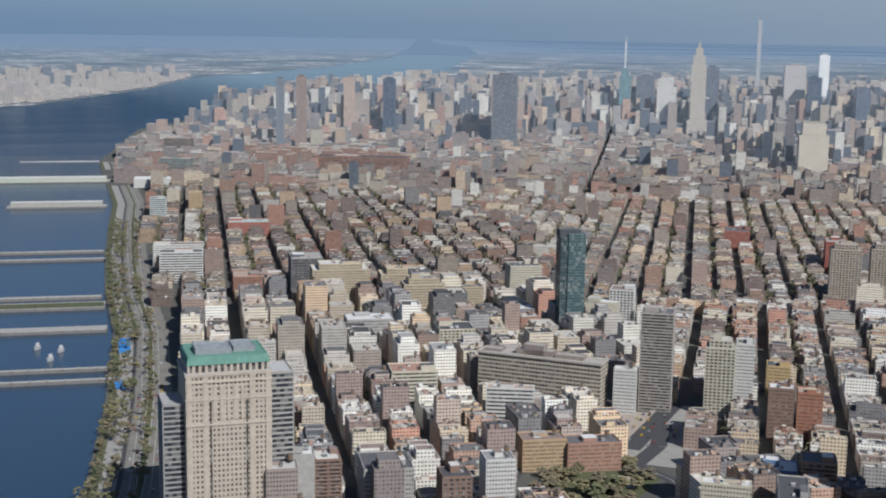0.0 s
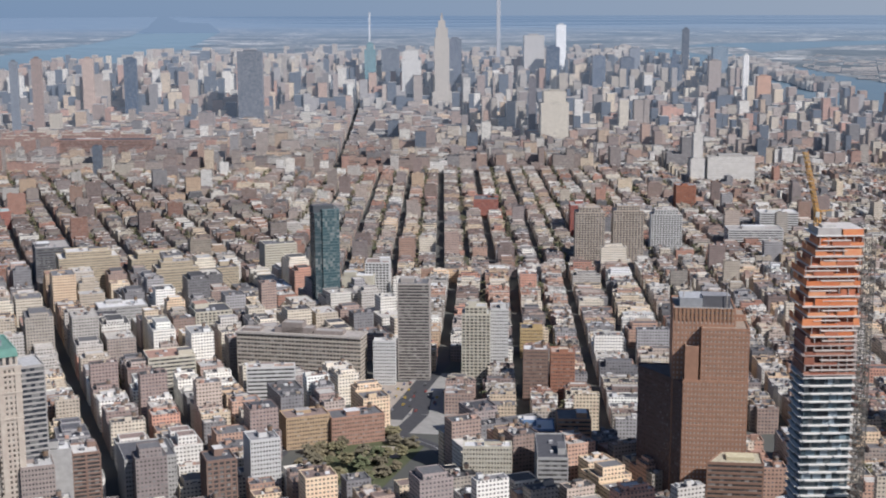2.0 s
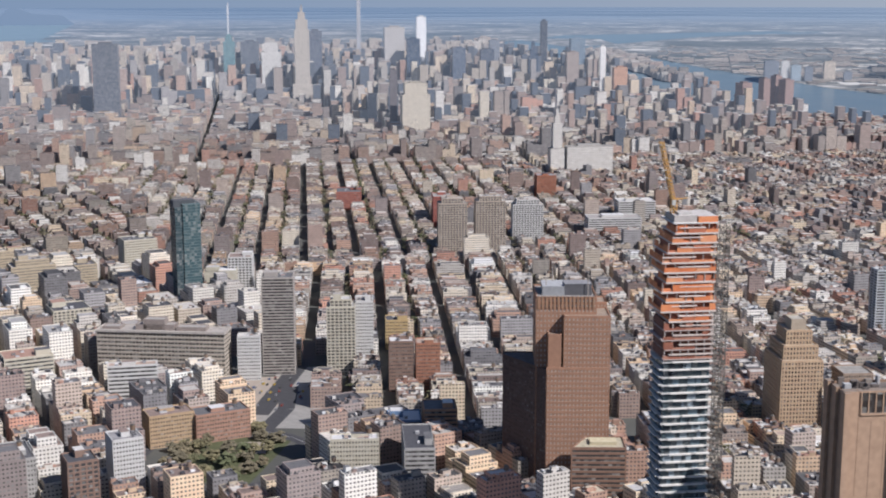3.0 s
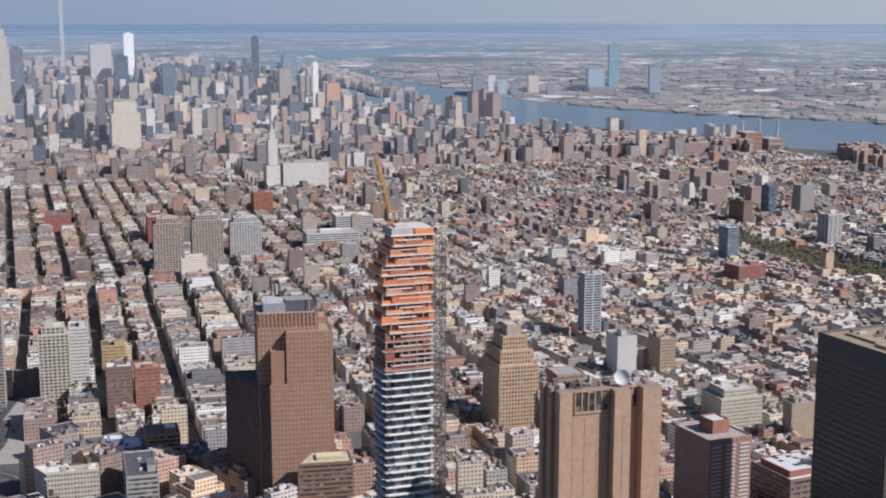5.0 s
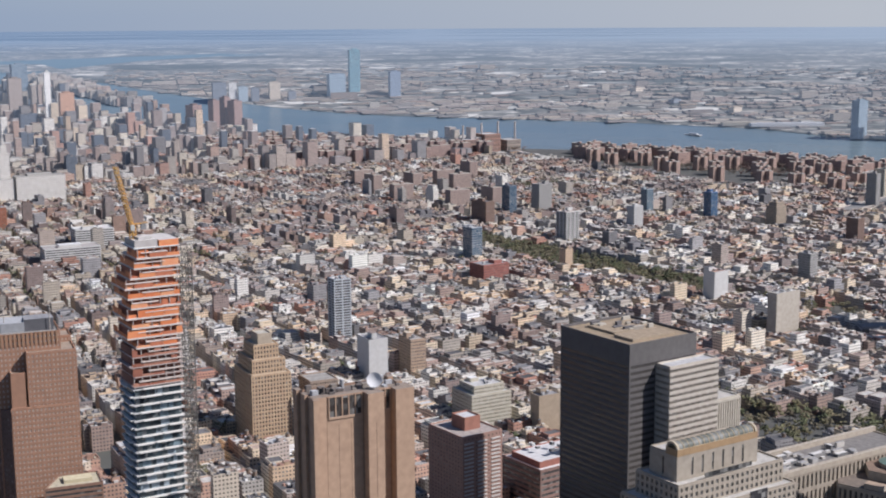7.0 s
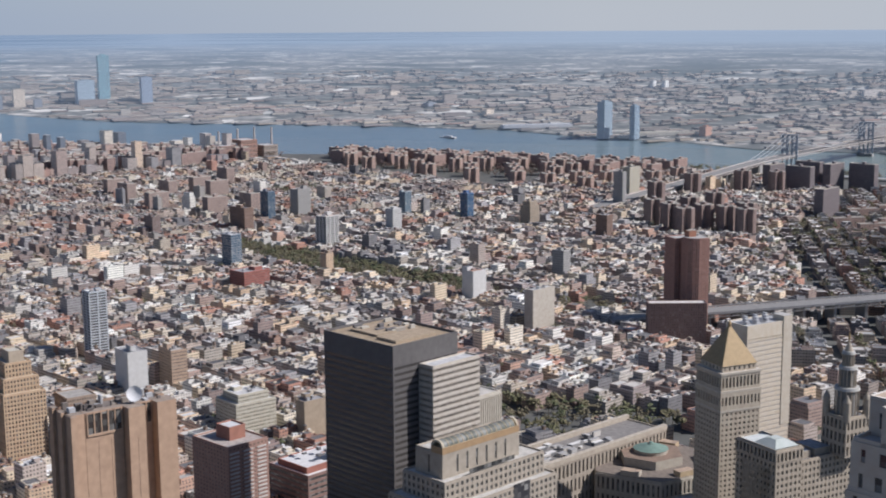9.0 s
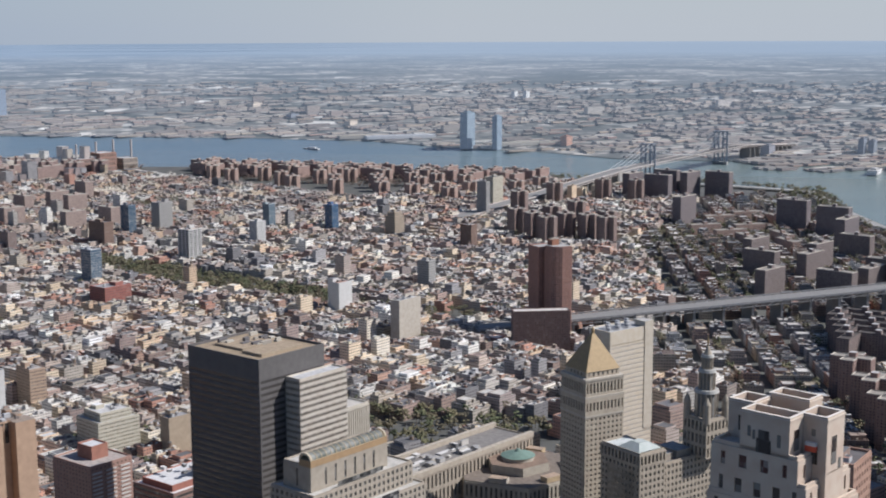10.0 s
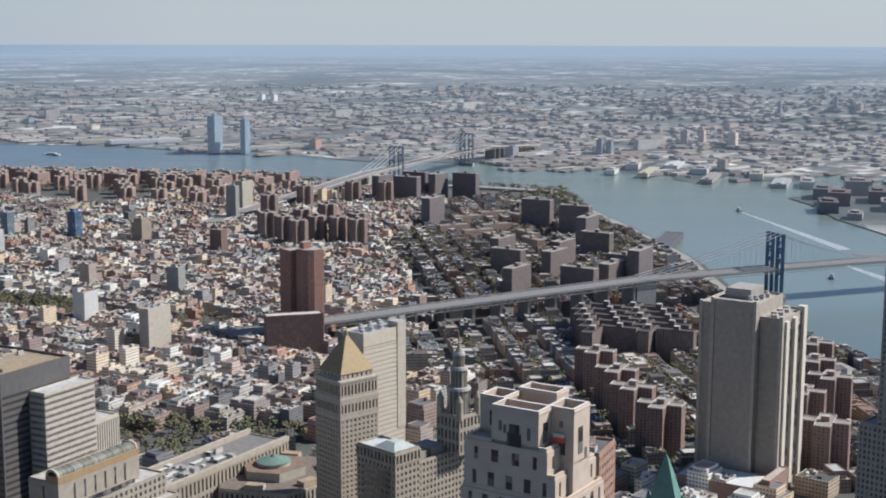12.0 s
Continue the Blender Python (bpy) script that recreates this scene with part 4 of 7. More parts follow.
def exchange_tower():
    tan = (0.52, 0.35, 0.235)
    f = local((604, 438), 31)
    x, y = mid(f(0, 62, 0, 30))
    take(x, y, 66, 40, 31)
    root = thing("exchange_tower", x, y, "windowless tan granite telephone exchange tower", "building")
    b = Build(PLAIN, ROOF)
    b.prism(f(1, 61, 4.2, 29), 0, 165, (0.3, 0.2, 0.14), (0.2, 0.17, 0.15), 1.0, parapet=1.5)
    b.make("core", root)
    for u0, u1, v in ((0, 8.2, 2.2), (8.5, 31.4, 2.4), (31.7, 42, -4.2), (42.3, 49.7, 3.4), (50, 62, -3.4)):
        b = Build(PLAIN, ROOF)
        b.prism(f(u0, u1, v, 8), 0, 166.5, tan, (0.3, 0.24, 0.19), 1.0)
        b.make("shaft", root, "plain granite shaft")
    for v in (0, 13, 25):
        b = Build(PLAIN, ROOF)
        b.prism(f(-0.6, 3, v + 0.3, v + 6), 0, 166, tan, (0.3, 0.24, 0.19), 1.0)
        b.prism(f(59, 62.6, v + 0.3, v + 6), 0, 166, tan, (0.3, 0.24, 0.19), 1.0)
        b.make("side_shaft", root)
    for u0, u1, n in ((9.6, 30.4, 6), (42.8, 49.4, 3)):
        b = Build(PANE)
        b.prism(f(u0, u1, 2.1 if u0 < 20 else 3.1, 4), 154, 165.5, (0.04, 0.033, 0.03), (0.03, 0.03, 0.03), 1.0, 0, 0)
        b.make("louvre_opening", root, "dark louvred opening")
        b = Build(PLAIN)
        v = 1.7 if u0 < 20 else 2.7
        for k in range(n):
            u = u0 + (u1 - u0) * k / (n - 1)
            b.prism(f(u - 0.35, u + 0.35, v, v + 1), 153, 166, tan, tan, 1.0, 0, 0)
        b.prism(f(u0, u1, v - 0.05, v + 1), 152.6, 154, tan, (0.5, 0.42, 0.34), 1.0, 0, 0)
        b.make("louvre_post", root)
    b = Build(PLAIN)
    for u in (15.8, 23.6, 36.8):
        b.prism(f(u, u + 0.25, -4.3 if u > 30 else 2.3, 4), 0, 149, (0.3, 0.2, 0.14), tan, 1.0, 0, 0)
    b.make("joint", root)
    rng = random.Random(4)
    for k in range(46):
        u, v = rng.uniform(2, 56), rng.uniform(3, 25)
        b = Build(PLAIN, ROOF)
        c = rng.choice(((0.5, 0.5, 0.5), (0.13, 0.11, 0.1), (0.2, 0.17, 0.15), (0.3, 0.26, 0.22)))
        b.prism(f(u, u + rng.uniform(1, 4), v, v + rng.uniform(1, 4)), 163, 165 + rng.uniform(1, 4), c, c, 1.0)
        b.make("roof_plant", root)
    dish = thing("satellite_dish", 643, 426, "large white satellite dish on the exchange roof", "dish")
    b = Build(PLAIN)
    px, py, pz = 640, 421, 172
    way = Vector((-0.8, -0.55, 0.22)).normalized()
    side = way.cross(Vector((0, 0, 1))).normalized()
    up = side.cross(way)
    rings = []
    for r, k in ((0.05, 0.0), (1.7, 0.25), (3.2, 0.85), (4.5, 1.6)):
        rings.append([tuple(Vector((px, py, pz)) + way * k + side * r * math.cos(a * math.tau / 20) + up * r * math.sin(a * math.tau / 20)) for a in range(20)])
    for lo, hi in zip(rings, rings[1:]):
        for a in range(20):
            m = (a + 1) % 20
            b.face([lo[a], lo[m], hi[m], hi[a]], [(0, 0)] * 4, 0, (0.8, 0.8, 0.8))
    b.make("reflector", dish)
    b = Build(PLAIN)
    beam(b, (px + 0.5, py + 0.4, 165), (px + 0.3, py + 0.3, pz), 0.9, (0.6, 0.6, 0.6))
    b.make("stand", dish)


def federal_tower():
    f = local((761, 311), 25)
    x, y = mid(f(0, 57, 0, 66))
    take(x, y, 60, 70, 25)
    dark = (0.14, 0.13, 0.125)
    root = thing("federal_tower", x, y, "black granite and glass federal office tower", "building")
    whole = f(0, 57, 0, 66)
    storeys(root, whole, 0, 167, dark, (0, 4.1, 0, 0.52, 0.3), 1.0, (0.4, 0.34, 0.25), (0.06, 0.055, 0.052), pane=DARK_PANE)
    b = Build(PLAIN, ROOF)
    b.prism(f(-0.4, 57.4, -0.4, 66.4), 167, 180, dark, (0.33, 0.255, 0.17), 1.0, parapet=1.6)
    b.make("attic", root)
    for u0, u1, v0, v1, z in ((10, 46, 8, 26, 179.5), (14, 50, 30, 56, 179.2)):
        b = Build(PLAIN, ROOF)
        b.prism(f(u0, u1, v0, v1), 178, z + 0.8, (0.42, 0.34, 0.24), (0.37, 0.29, 0.2), 1.0)
        b.make("roof_deck", root)
    rng = random.Random(8)
    for k in range(16):
        u, v = rng.uniform(14, 48), rng.uniform(28, 56)
        b = Build(PLAIN, ROOF)
        c = rng.choice(((0.55, 0.5, 0.42), (0.16, 0.15, 0.15), (0.4, 0.36, 0.3)))
        b.prism(f(u, u + rng.uniform(2, 9), v, v + rng.uniform(1.5, 4)), 178.5, 180 + rng.uniform(0.5, 2.5), c, c, 1.0)
        b.make("roof_plant", root)
    g = local((776, 290), 25)
    ax, ay = mid(g(0, 42, 0, 12))
    take(ax, ay, 46, 30, 25)
    root = thing("federal_annex", ax, ay, "grey stone office annex with a staggered window grid", "building")
    stone = (0.62, 0.55, 0.46)
    storeys(root, g(0, 42, 0, 12), 0, 164, stone, (1.65, 4.0, 0.22, 0.5, 0.5), 1.0, (0.5, 0.5, 0.5), (0.12, 0.105, 0.09))
    b = Build(PLAIN)
    p, q = g(0, 42, 0, 12)[0], g(0, 42, 0, 12)[1]
    for j in range(40):
        for i in range(13):
            if (i + j) % 2:
                b.bar(p, q, i * 3.23 + 0.9, i * 3.23 + 2.1, 0.35, j * 4.03 + 1.2, j * 4.03 + 3.2, stone)
    b.make("sunshade", root)
    # pale court building with upright fins
    h = local((905, 312), 25)
    fx, fy = mid(h(0, 36, 0, 20))
    take(fx, fy, 38, 22, 25)
    root = thing("court_block", fx, fy, "pale stone court building with upright fins", "building")
    storeys(root, h(0, 36, 0, 20), 0, 105, (0.62, 0.56, 0.46), (2.4, 52, 0.55, 0.06, 0.9), 1.0, (0.5, 0.47, 0.42), (0.3, 0.28, 0.25))


def vaulted_building():
    f = local((703, 258), 26)
    x, y = mid(f(0, 70, 0, 30))
    take(x, y, 90, 60, 26)
    stone = (0.43, 0.375, 0.30)
    root = thing("vaulted_office", x, y, "white stone office building with a glazed barrel vault", "building")
    stone_grid = (4.0, 4.0, 0.5, 0.42, 0.5)
    storeys(root, f(-14, 82, -16, 30), 0, 106, stone, stone_grid, 1.0, (0.5, 0.48, 0.44))
    storeys(root, f(-6, 78, -9, 26), 106, 119, stone, stone_grid, 1.0, (0.5, 0.48, 0.44))
    storeys(root, f(-1, 63, -2, 20), 119, 134, stone, (8, 15, 0.8, 0.3, 0.4), 1.0, (0.5, 0.48, 0.44))
    b = Build(PLAIN, ROOF)
    b.prism(f(-1.5, 63, -2.6, 7), 134, 138, (0.42, 0.28, 0.15), (0.5, 0.4, 0.25), 1.0)
    b.make("gilt_frieze", root, "ochre frieze under the vault")
    b = Build(PANE)
    ring = []
    for k in range(13):
        a = math.pi * k / 12
        ring.append((2.0 - 4.2 * math.cos(a), 138 + 3.6 * math.sin(a)))
    for (v0, z0), (v1, z1) in zip(ring, ring[1:]):
        pa, pb = f(0, 60, v0, v1), None
        b.face([(*pa[0], z0), (*pa[1], z0), (*pa[2], z1), (*pa[3], z1)], [(0, 0), (60, 0), (60, 2), (0, 2)], 0, (0.13, 0.135, 0.11))
    b.make("vault_glazing", root, "glass barrel vault")
    for u in range(0, 61, 4):
        b = Build(PLAIN)
        b.rope([placed(*f(u, u + 1, v0, v0 + 1)[0], z0) for v0, z0 in ring], 0.45, (0.5, 0.4, 0.25))
        b.make("vault_rib", root)
    for u in (-1.0, 61.5):
        b = Build(PLAIN)
        b.rope([placed(*f(u, u + 1, v0, v0 + 1)[0], z0) for v0, z0 in ring], 1.3, (0.6, 0.5, 0.36))
        b.make("gable_arch", root)
    # near-black boxes proud of the wall carry the shade of deep loggias
    b = Build(PANE)
    b.prism(f(14, 52, -9.25, -9), 121, 123.5, (0.03, 0.03, 0.03), (0.03, 0.03, 0.03), 1.0, 0, 0)
    b.prism(f(44, 58, -16.6, -16), 92, 108, (0.04, 0.04, 0.045), (0.04, 0.04, 0.045), 1.0, 0, 0)
    b.make("loggia_shade", root, "dark box standing in for the shade of a recessed loggia")
    # long low court wing with a heavy cornice
    g = local((905, 268), 27)
    cx, cy = mid(g(0, 165, 0, 40))
    take(cx, cy, 170, 46, 27)
    root = thing("court_wing", cx, cy, "long pale stone court building with a deep cornice", "building")
    storeys(root, g(0, 165, 0, 40), 0, 52, (0.43, 0.37, 0.295), (4.5, 13, 0.55, 0.25, 0.9), 1.0, (0.22, 0.205, 0.19))
    b = Build(PLAIN, ROOF)
    b.prism(g(-1.5, 166.5, -1.5, 2.5), 52, 56, (0.51, 0.44, 0.35), (0.47, 0.41, 0.33), 1.0)
    b.prism(g(-1.5, 166.5, 38, 41.5), 52, 56, (0.51, 0.44, 0.35), (0.47, 0.41, 0.33), 1.0)
    b.make("cornice", root)
    clutter = random.Random(23)
    for k in range(46):
        u, v = clutter.uniform(4, 110), clutter.uniform(5, 33)
        tone = clutter.choice(((0.55, 0.53, 0.5), (0.3, 0.29, 0.28), (0.62, 0.58, 0.52), (0.2, 0.2, 0.2)))
        b = Build(PLAIN, ROOF)
        b.prism(g(u, u + clutter.uniform(2, 11), v, v + clutter.uniform(1.5, 5)), 52, 53 + clutter.uniform(0.5, 3.4), tone, clutter.choice(((0.7, 0.68, 0.64), (0.35, 0.34, 0.33))), 1.0)
        b.make("roof_plant", root)


def county_courthouse():
    cx, cy = 1005, 195
    take(cx, cy, 100, 100, 0)
    stone = (0.5, 0.45, 0.37)
    root = thing("county_courthouse", cx, cy, "six-sided stone courthouse with green copper roofs", "building")
    hexa = [(cx + 52 * math.cos(radians(60 * k + 20)), cy + 52 * math.sin(radians(60 * k + 20))) for k in range(6)]
    storeys(root, hexa, 0, 40, stone, (4.2, 12, 0.5, 0.3, 0.8), 1.0, (0.2, 0.165, 0.135))
    inner = [(cx + 26 * math.cos(radians(60 * k + 20)), cy + 26 * math.sin(radians(60 * k + 20))) for k in range(6)]
    storeys(root, inner, 40, 48, stone, BLANK, 1.0, (0.24, 0.17, 0.125))
    b = Build(PLAIN)
    tube(b, cx, cy, 48, 51, 13, 13, stone, 1.0, 24)
    b.make("drum", root)
    b = Build(PLAIN)
    tube(b, cx, cy, 51, 54, 13.6, 4, (0.20, 0.30, 0.25), 1.0, 24)
    tube(b, cx, cy, 54, 56, 3, 1, (0.20, 0.30, 0.25), 1.0, 12)
    b.make("copper_dome", root, "shallow green copper dome")
    for k in range(6):
        a = radians(60 * k + 50)
        b = Build(PLAIN, ROOF)
        b.prism(rect(cx + 40 * math.cos(a), cy + 40 * math.sin(a), 14, 8, 90 - 60 * k - 50), 40, 45, (0.55, 0.42, 0.26) if k % 2 else stone, (0.4, 0.3, 0.22), 1.0)
        b.make("attic_block", root)


def gilded_courthouse():
    stone = (0.55, 0.47, 0.365)
    f = local((934, 132), 46)
    x, y = mid(f(0, 33, 0, 30))
    take(x, y, 60, 60, 38)
    root = thing("gilded_courthouse", x, y, "slender granite courthouse tower with a gilded pyramid", "building")
    storeys(root, f(-12, 45, -10, 42), 0, 30, stone, (4, 9, 0.5, 0.3, 0.7), 1.0, (0.4, 0.38, 0.35))
    storeys(root, f(0, 33, 0, 30), 30, 105, stone, (3.6, 3.7, 0.56, 0.52, 0.5), 1.0, (0.4, 0.38, 0.35))
    for z in (105, 119, 132):
        b = Build(PLAIN, ROOF)
        b.prism(f(-0.9, 33.9, -0.9, 30.9), z, z + 1.6, (0.6, 0.53, 0.43), (0.5, 0.45, 0.38), 1.0)
        b.make("cornice", root)
    storeys(root, f(0, 33, 0, 30), 106.6, 119, stone, (3.2, 13, 0.5, 0.5, 0.8), 1.0)
    storeys(root, f(0.6, 32.4, 0.6, 29.4), 120.6, 132, stone, (3.0, 12, 0.45, 0.35, 0.9), 1.0)
    storeys(root, f(2.5, 30.5, 2.5, 27.5), 133.6, 138, stone, (4, 8, 0.6, 0.4, 0.5), 1.0)
    b = Build(GOLD)
    hip(b, f(1.4, 31.6, 1.4, 28.6), 138, 163, 0.07, (0.5, 0.36, 0.14))
    b.make("gilded_roof", root, "gilded pyramid roof")
    b = Build(GOLD)
    px, py = mid(f(0, 33, 0, 30))
    tube(b, px, py, 162, 165, 1.3, 1.1, (0.5, 0.36, 0.14))
    tube(b, px, py, 165, 168, 1.5, 0.1, (0.5, 0.36, 0.14))
    b.make("lantern", root)
    b = Build(GOLD)
    hip(b, f(15, 18, 3.2, 7), 138, 141.5, 0.3, (0.5, 0.36, 0.14))
    b.make("dormer", root)
    # pale court slab behind
    g = local((1136, 140), 38)
    sx, sy = mid(g(0, 52, 0, 26))
    take(sx, sy, 56, 30, 38)
    root = thing("court_slab", sx, sy, "pale stone court slab with ribbon windows", "building")
    storeys(root, g(0, 52, 0, 26), 0, 110, (0.76, 0.66, 0.51), (0, 4.2, 0, 0.66, 0.25), 1.0, (0.45, 0.45, 0.45), (0.45, 0.40, 0.34))
    storeys(root, g(0, 52, 0, 26), 110, 123, (0.74, 0.645, 0.5), BLANK, 1.0, (0.4, 0.4, 0.4))
    b = Build(PLAIN, ROOF)
    b.prism(g(42, 52.6, -0.8, 12), 30, 127, (0.66, 0.58, 0.46), (0.45, 0.43, 0.4), 1.0)
    b.make("corner_pier", root)
    b = Build(PLAIN, ROOF)
    for k in range(9):
        b.prism(g(3 + k * 4.2, 5.5 + k * 4.2, 4 + (k * 5) % 14, 8 + (k * 5) % 14), 123, 125.5 + k % 3, (0.45, 0.45, 0.46), (0.5, 0.5, 0.5), 1.0)
    b.make("roof_plant", root)


def municipal_building():
    stone = (0.45, 0.385, 0.30)
    f = local((848, 84), 40)
    x, y = mid(f(0, 132, 0, 36))
    take(x, y, 140, 44, 40)
    root = thing("municipal_building", x, y, "grey granite civic building with a wedding-cake tower", "building")
    ren = (3.6, 4.3, 0.5, 0.45, 0.6)
    storeys(root, f(0, 132, 4, 30), 0, 96, stone, ren, 1.0, (0.2, 0.19, 0.18), (0.09, 0.085, 0.08))
    for u in (0, 110):
        storeys(root, f(u, u + 22, 0, 36), 0, 100, stone, ren, 1.0, (0.35, 0.34, 0.32))
        storeys(root, f(u, u + 22, 0, 36), 100, 108, stone, (3.6, 8, 0.4, 0.3, 0.9), 1.0, (0.6, 0.63, 0.6))
        b = Build(PLAIN)
        hip(b, f(u + 1, u + 21, 2, 22), 109, 113, 0.4, (0.55, 0.6, 0.56))
        b.make("pavilion_roof", root, "pale copper pavilion roof")
    for u in (24, 42, 78, 94):
        b = Build(PLAIN, ROOF)
        b.prism(f(u, u + 14, 8, 26), 96, 101, stone, (0.3, 0.3, 0.3), 1.0)
        b.make("attic_block", root)
    tx, ty = mid(f(57, 75, -4, 14))
    storeys(root, f(56, 76, -5, 15), 96, 122, stone, (3.6, 9, 0.45, 0.3, 0.8), 1.0)
    for u, v in ((57, -4), (75, -4), (75, 14), (57, 14)):
        b = Build(PLAIN)
        px, py = f(u, u + 1, v, v + 1)[0]
        tube(b, px, py, 120, 133, 2.6, 2.4, stone, 1.0, 12)
        tube(b, px, py, 133, 138, 2.6, 0.2, stone, 1.0, 12)
        b.make("turret", root)
    for z0, z1, r in ((122, 139, 7.6), (141, 153, 5.4), (155, 163, 3.6)):
        b = Build(PLAIN)
        tube(b, tx, ty, z0, z1, r - 1.2, r - 1.2, (0.3, 0.29, 0.27), 1.0, 20)
        b.make("drum", root)
        for k in range(14):
            b = Build(PLAIN)
            tube(b, tx + r * math.cos(k * math.tau / 14), ty + r * math.sin(k * math.tau / 14), z0, z1, 0.55, 0.5, stone, 1.0, 6)
            b.make("column", root)
        b = Build(PLAIN)
        tube(b, tx, ty, z1, z1 + 2, r + 0.9, r + 0.4, (0.55, 0.53, 0.48), 1.0, 20)
        b.make("entablature", root)
    b = Build(PLAIN)
    tube(b, tx, ty, 165, 171, 3.0, 0.5, stone, 1.0, 16)
    b.make("cupola", root)
    b = Build(GOLD)
    tube(b, tx, ty, 171, 174, 0.5, 0.7, (0.5, 0.36, 0.14), 1.0, 8)
    tube(b, tx, ty, 174, 177.5, 0.9, 0.25, (0.5, 0.36, 0.14), 1.0, 8)
    b.make("gilded_finial", root)


def limestone_tower():
    f = local((370, -4), 29)
    x, y = mid(f(0, 24, -7, 24))
    take(x, y, 34, 42, 29)
    pink = (0.68, 0.535, 0.42)
    root = thing("limestone_tower", x, y, "new pink limestone tower with open roof frames", "building")
    storeys(root, f(-1.2, 26, -8.6, 25.5), 0, 244, pink, (4.6, 4.2, 0.56, 0.46, 0.4), 1.0, (0.5, 0.47, 0.43), (0.06, 0.045, 0.04))
    storeys(root, f(-0.6, 25.4, -8, 24.8), 244, 250, pink, (5.2, 6, 0.6, 0.36, 0.4), 1.0, (0.5, 0.47, 0.43), (0.06, 0.045, 0.04))
    storeys(root, f(0, 25, -5.4, 24), 250, 257, pink, (5.6, 7, 0.62, 0.4, 0.4), 1.0, (0.5, 0.47, 0.43), (0.06, 0.045, 0.04))
    storeys(root, f(0, 25, -2.7, 24), 257, 264.5, pink, (6.6, 7.5, 0.64, 0.5, 0.4), 1.0, (0.5, 0.47, 0.43), (0.09, 0.035, 0.03))
    storeys(root, f(7.5, 17.6, -7.3, 0), 250, 260, pink, BLANK, 1.0, (0.5, 0.47, 0.43))
    rim = (0.8, 0.73, 0.63)

    def frame_box(u0, u1, v0, v1, z0, z1, t=0.9):
        """A hollow square of stone walls round a sunken deck."""
        b = Build(PLAIN, ROOF)
        for q in ((u0, u1, v0, v0 + t), (u0, u1, v1 - t, v1), (u0, u0 + t, v0 + t, v1 - t), (u1 - t, u1, v0 + t, v1 - t)):
            b.prism(f(*q), z0, z1, pink, rim, 1.0)
        frame_ = b.make("roof_frame", root, "open limestone roof frame")
        b = Build(PLAIN, ROOF)
        b.prism(f(u0 + t, u1 - t, v0 + t, v1 - t), z0, z1 - 3.5, (0.3, 0.28, 0.26), (0.22, 0.21, 0.2), 1.0)
        b.make("roof_deck", frame_)
        b = Build(PLAIN, ROOF)
        b.prism(f(u0 - 0.2, u1 + 0.2, v0 - 0.2, v0 + 0.05), z1 - 1.2, z1 - 0.6, pink, rim, 1.0)
        b.prism(f(u0 - 0.2, u0 + 0.05, v0, v1), z1 - 1.2, z1 - 0.6, pink, rim, 1.0)
        b.make("string_course", frame_)
    frame_box(0, 8, 0, 15.4, 264, 276)
    frame_box(7.6, 17.6, -7.3, 1.2, 259.5, 276)
    frame_box(7.8, 17.4, 15.6, 24, 264, 276)
    frame_box(17.4, 25, 3.5, 16.5, 264, 277)
    b = Build(PLAIN, ROOF)
    b.prism(f(8, 17.4, 1.2, 15.6), 264, 271, (0.4, 0.36, 0.32), (0.5, 0.46, 0.4), 1.0)
    b.make("court_roof", root)
    rng = random.Random(17)
    for k in range(7):
        u, v = rng.uniform(9, 15), rng.uniform(2.5, 13)
        b = Build(PLAIN, ROOF)
        tone = rng.choice(((0.65, 0.63, 0.6), (0.3, 0.29, 0.28), (0.6, 0.45, 0.3)))
        b.prism(f(u, u + rng.uniform(1, 2.2), v, v + rng.uniform(1, 2.5)), 270.8, 272 + rng.uniform(0, 2.4), tone, tone, 1.0)
        b.make("roof_plant", root)
    openings = ((-0.12, 5.6, 10.2, 264.5, 268.5), (-0.12, 6.2, 9.6, 268.5, 271), (-0.12, 2.6, 3.7, 267, 270.6), (-0.12, 12, 13, 268.6, 271.6), (-0.12, 10.6, 11.4, 268, 270.6), (7.48, -4.6, -1.6, 262, 265.6), (7.48, -3.8, -2.6, 270, 272), (7.68, 18, 20.6, 267, 271.5))
    for u, v0, v1, z0, z1 in openings:
        b = Build(PANE)
        b.prism(f(u, u + 0.3, v0, v1), z0, z1, (0.035, 0.025, 0.022), (0.03, 0.03, 0.03), 1.0, 0, 0)
        b.make("vent_opening", root, "dark unglazed opening")
    for u0, u1, v, z0, z1 in ((2.6, 5.4, -0.12, 266, 272), (10.4, 13.2, -7.42, 262, 270), (14.6, 16, -7.42, 260, 263), (20, 23, 3.38, 267, 273)):
        b = Build(PANE)
        b.prism(f(u0, u1, v, v + 0.3), z0, z1, (0.035, 0.025, 0.022), (0.03, 0.03, 0.03), 1.0, 0, 0)
        b.make("vent_opening", root, "dark unglazed opening")
    cradle = Build(PLAIN, ROOF)
    cradle.prism(f(6.2, 7.3, -4.6, -1.4), 265.8, 267.4, (0.75, 0.12, 0.06), (0.8, 0.78, 0.75), 1.0)
    cradle.make("window_cradle", root, "red window cleaning cradle")
    cradle = Build(PLAIN, ROOF)
    cradle.prism(f(6.2, 7.3, -4.6, -1.4), 267.4, 268.4, (0.8, 0.78, 0.75), (0.8, 0.78, 0.75), 1.0)
    cradle.make("cradle_canopy", root, "white canopy over the cradle")


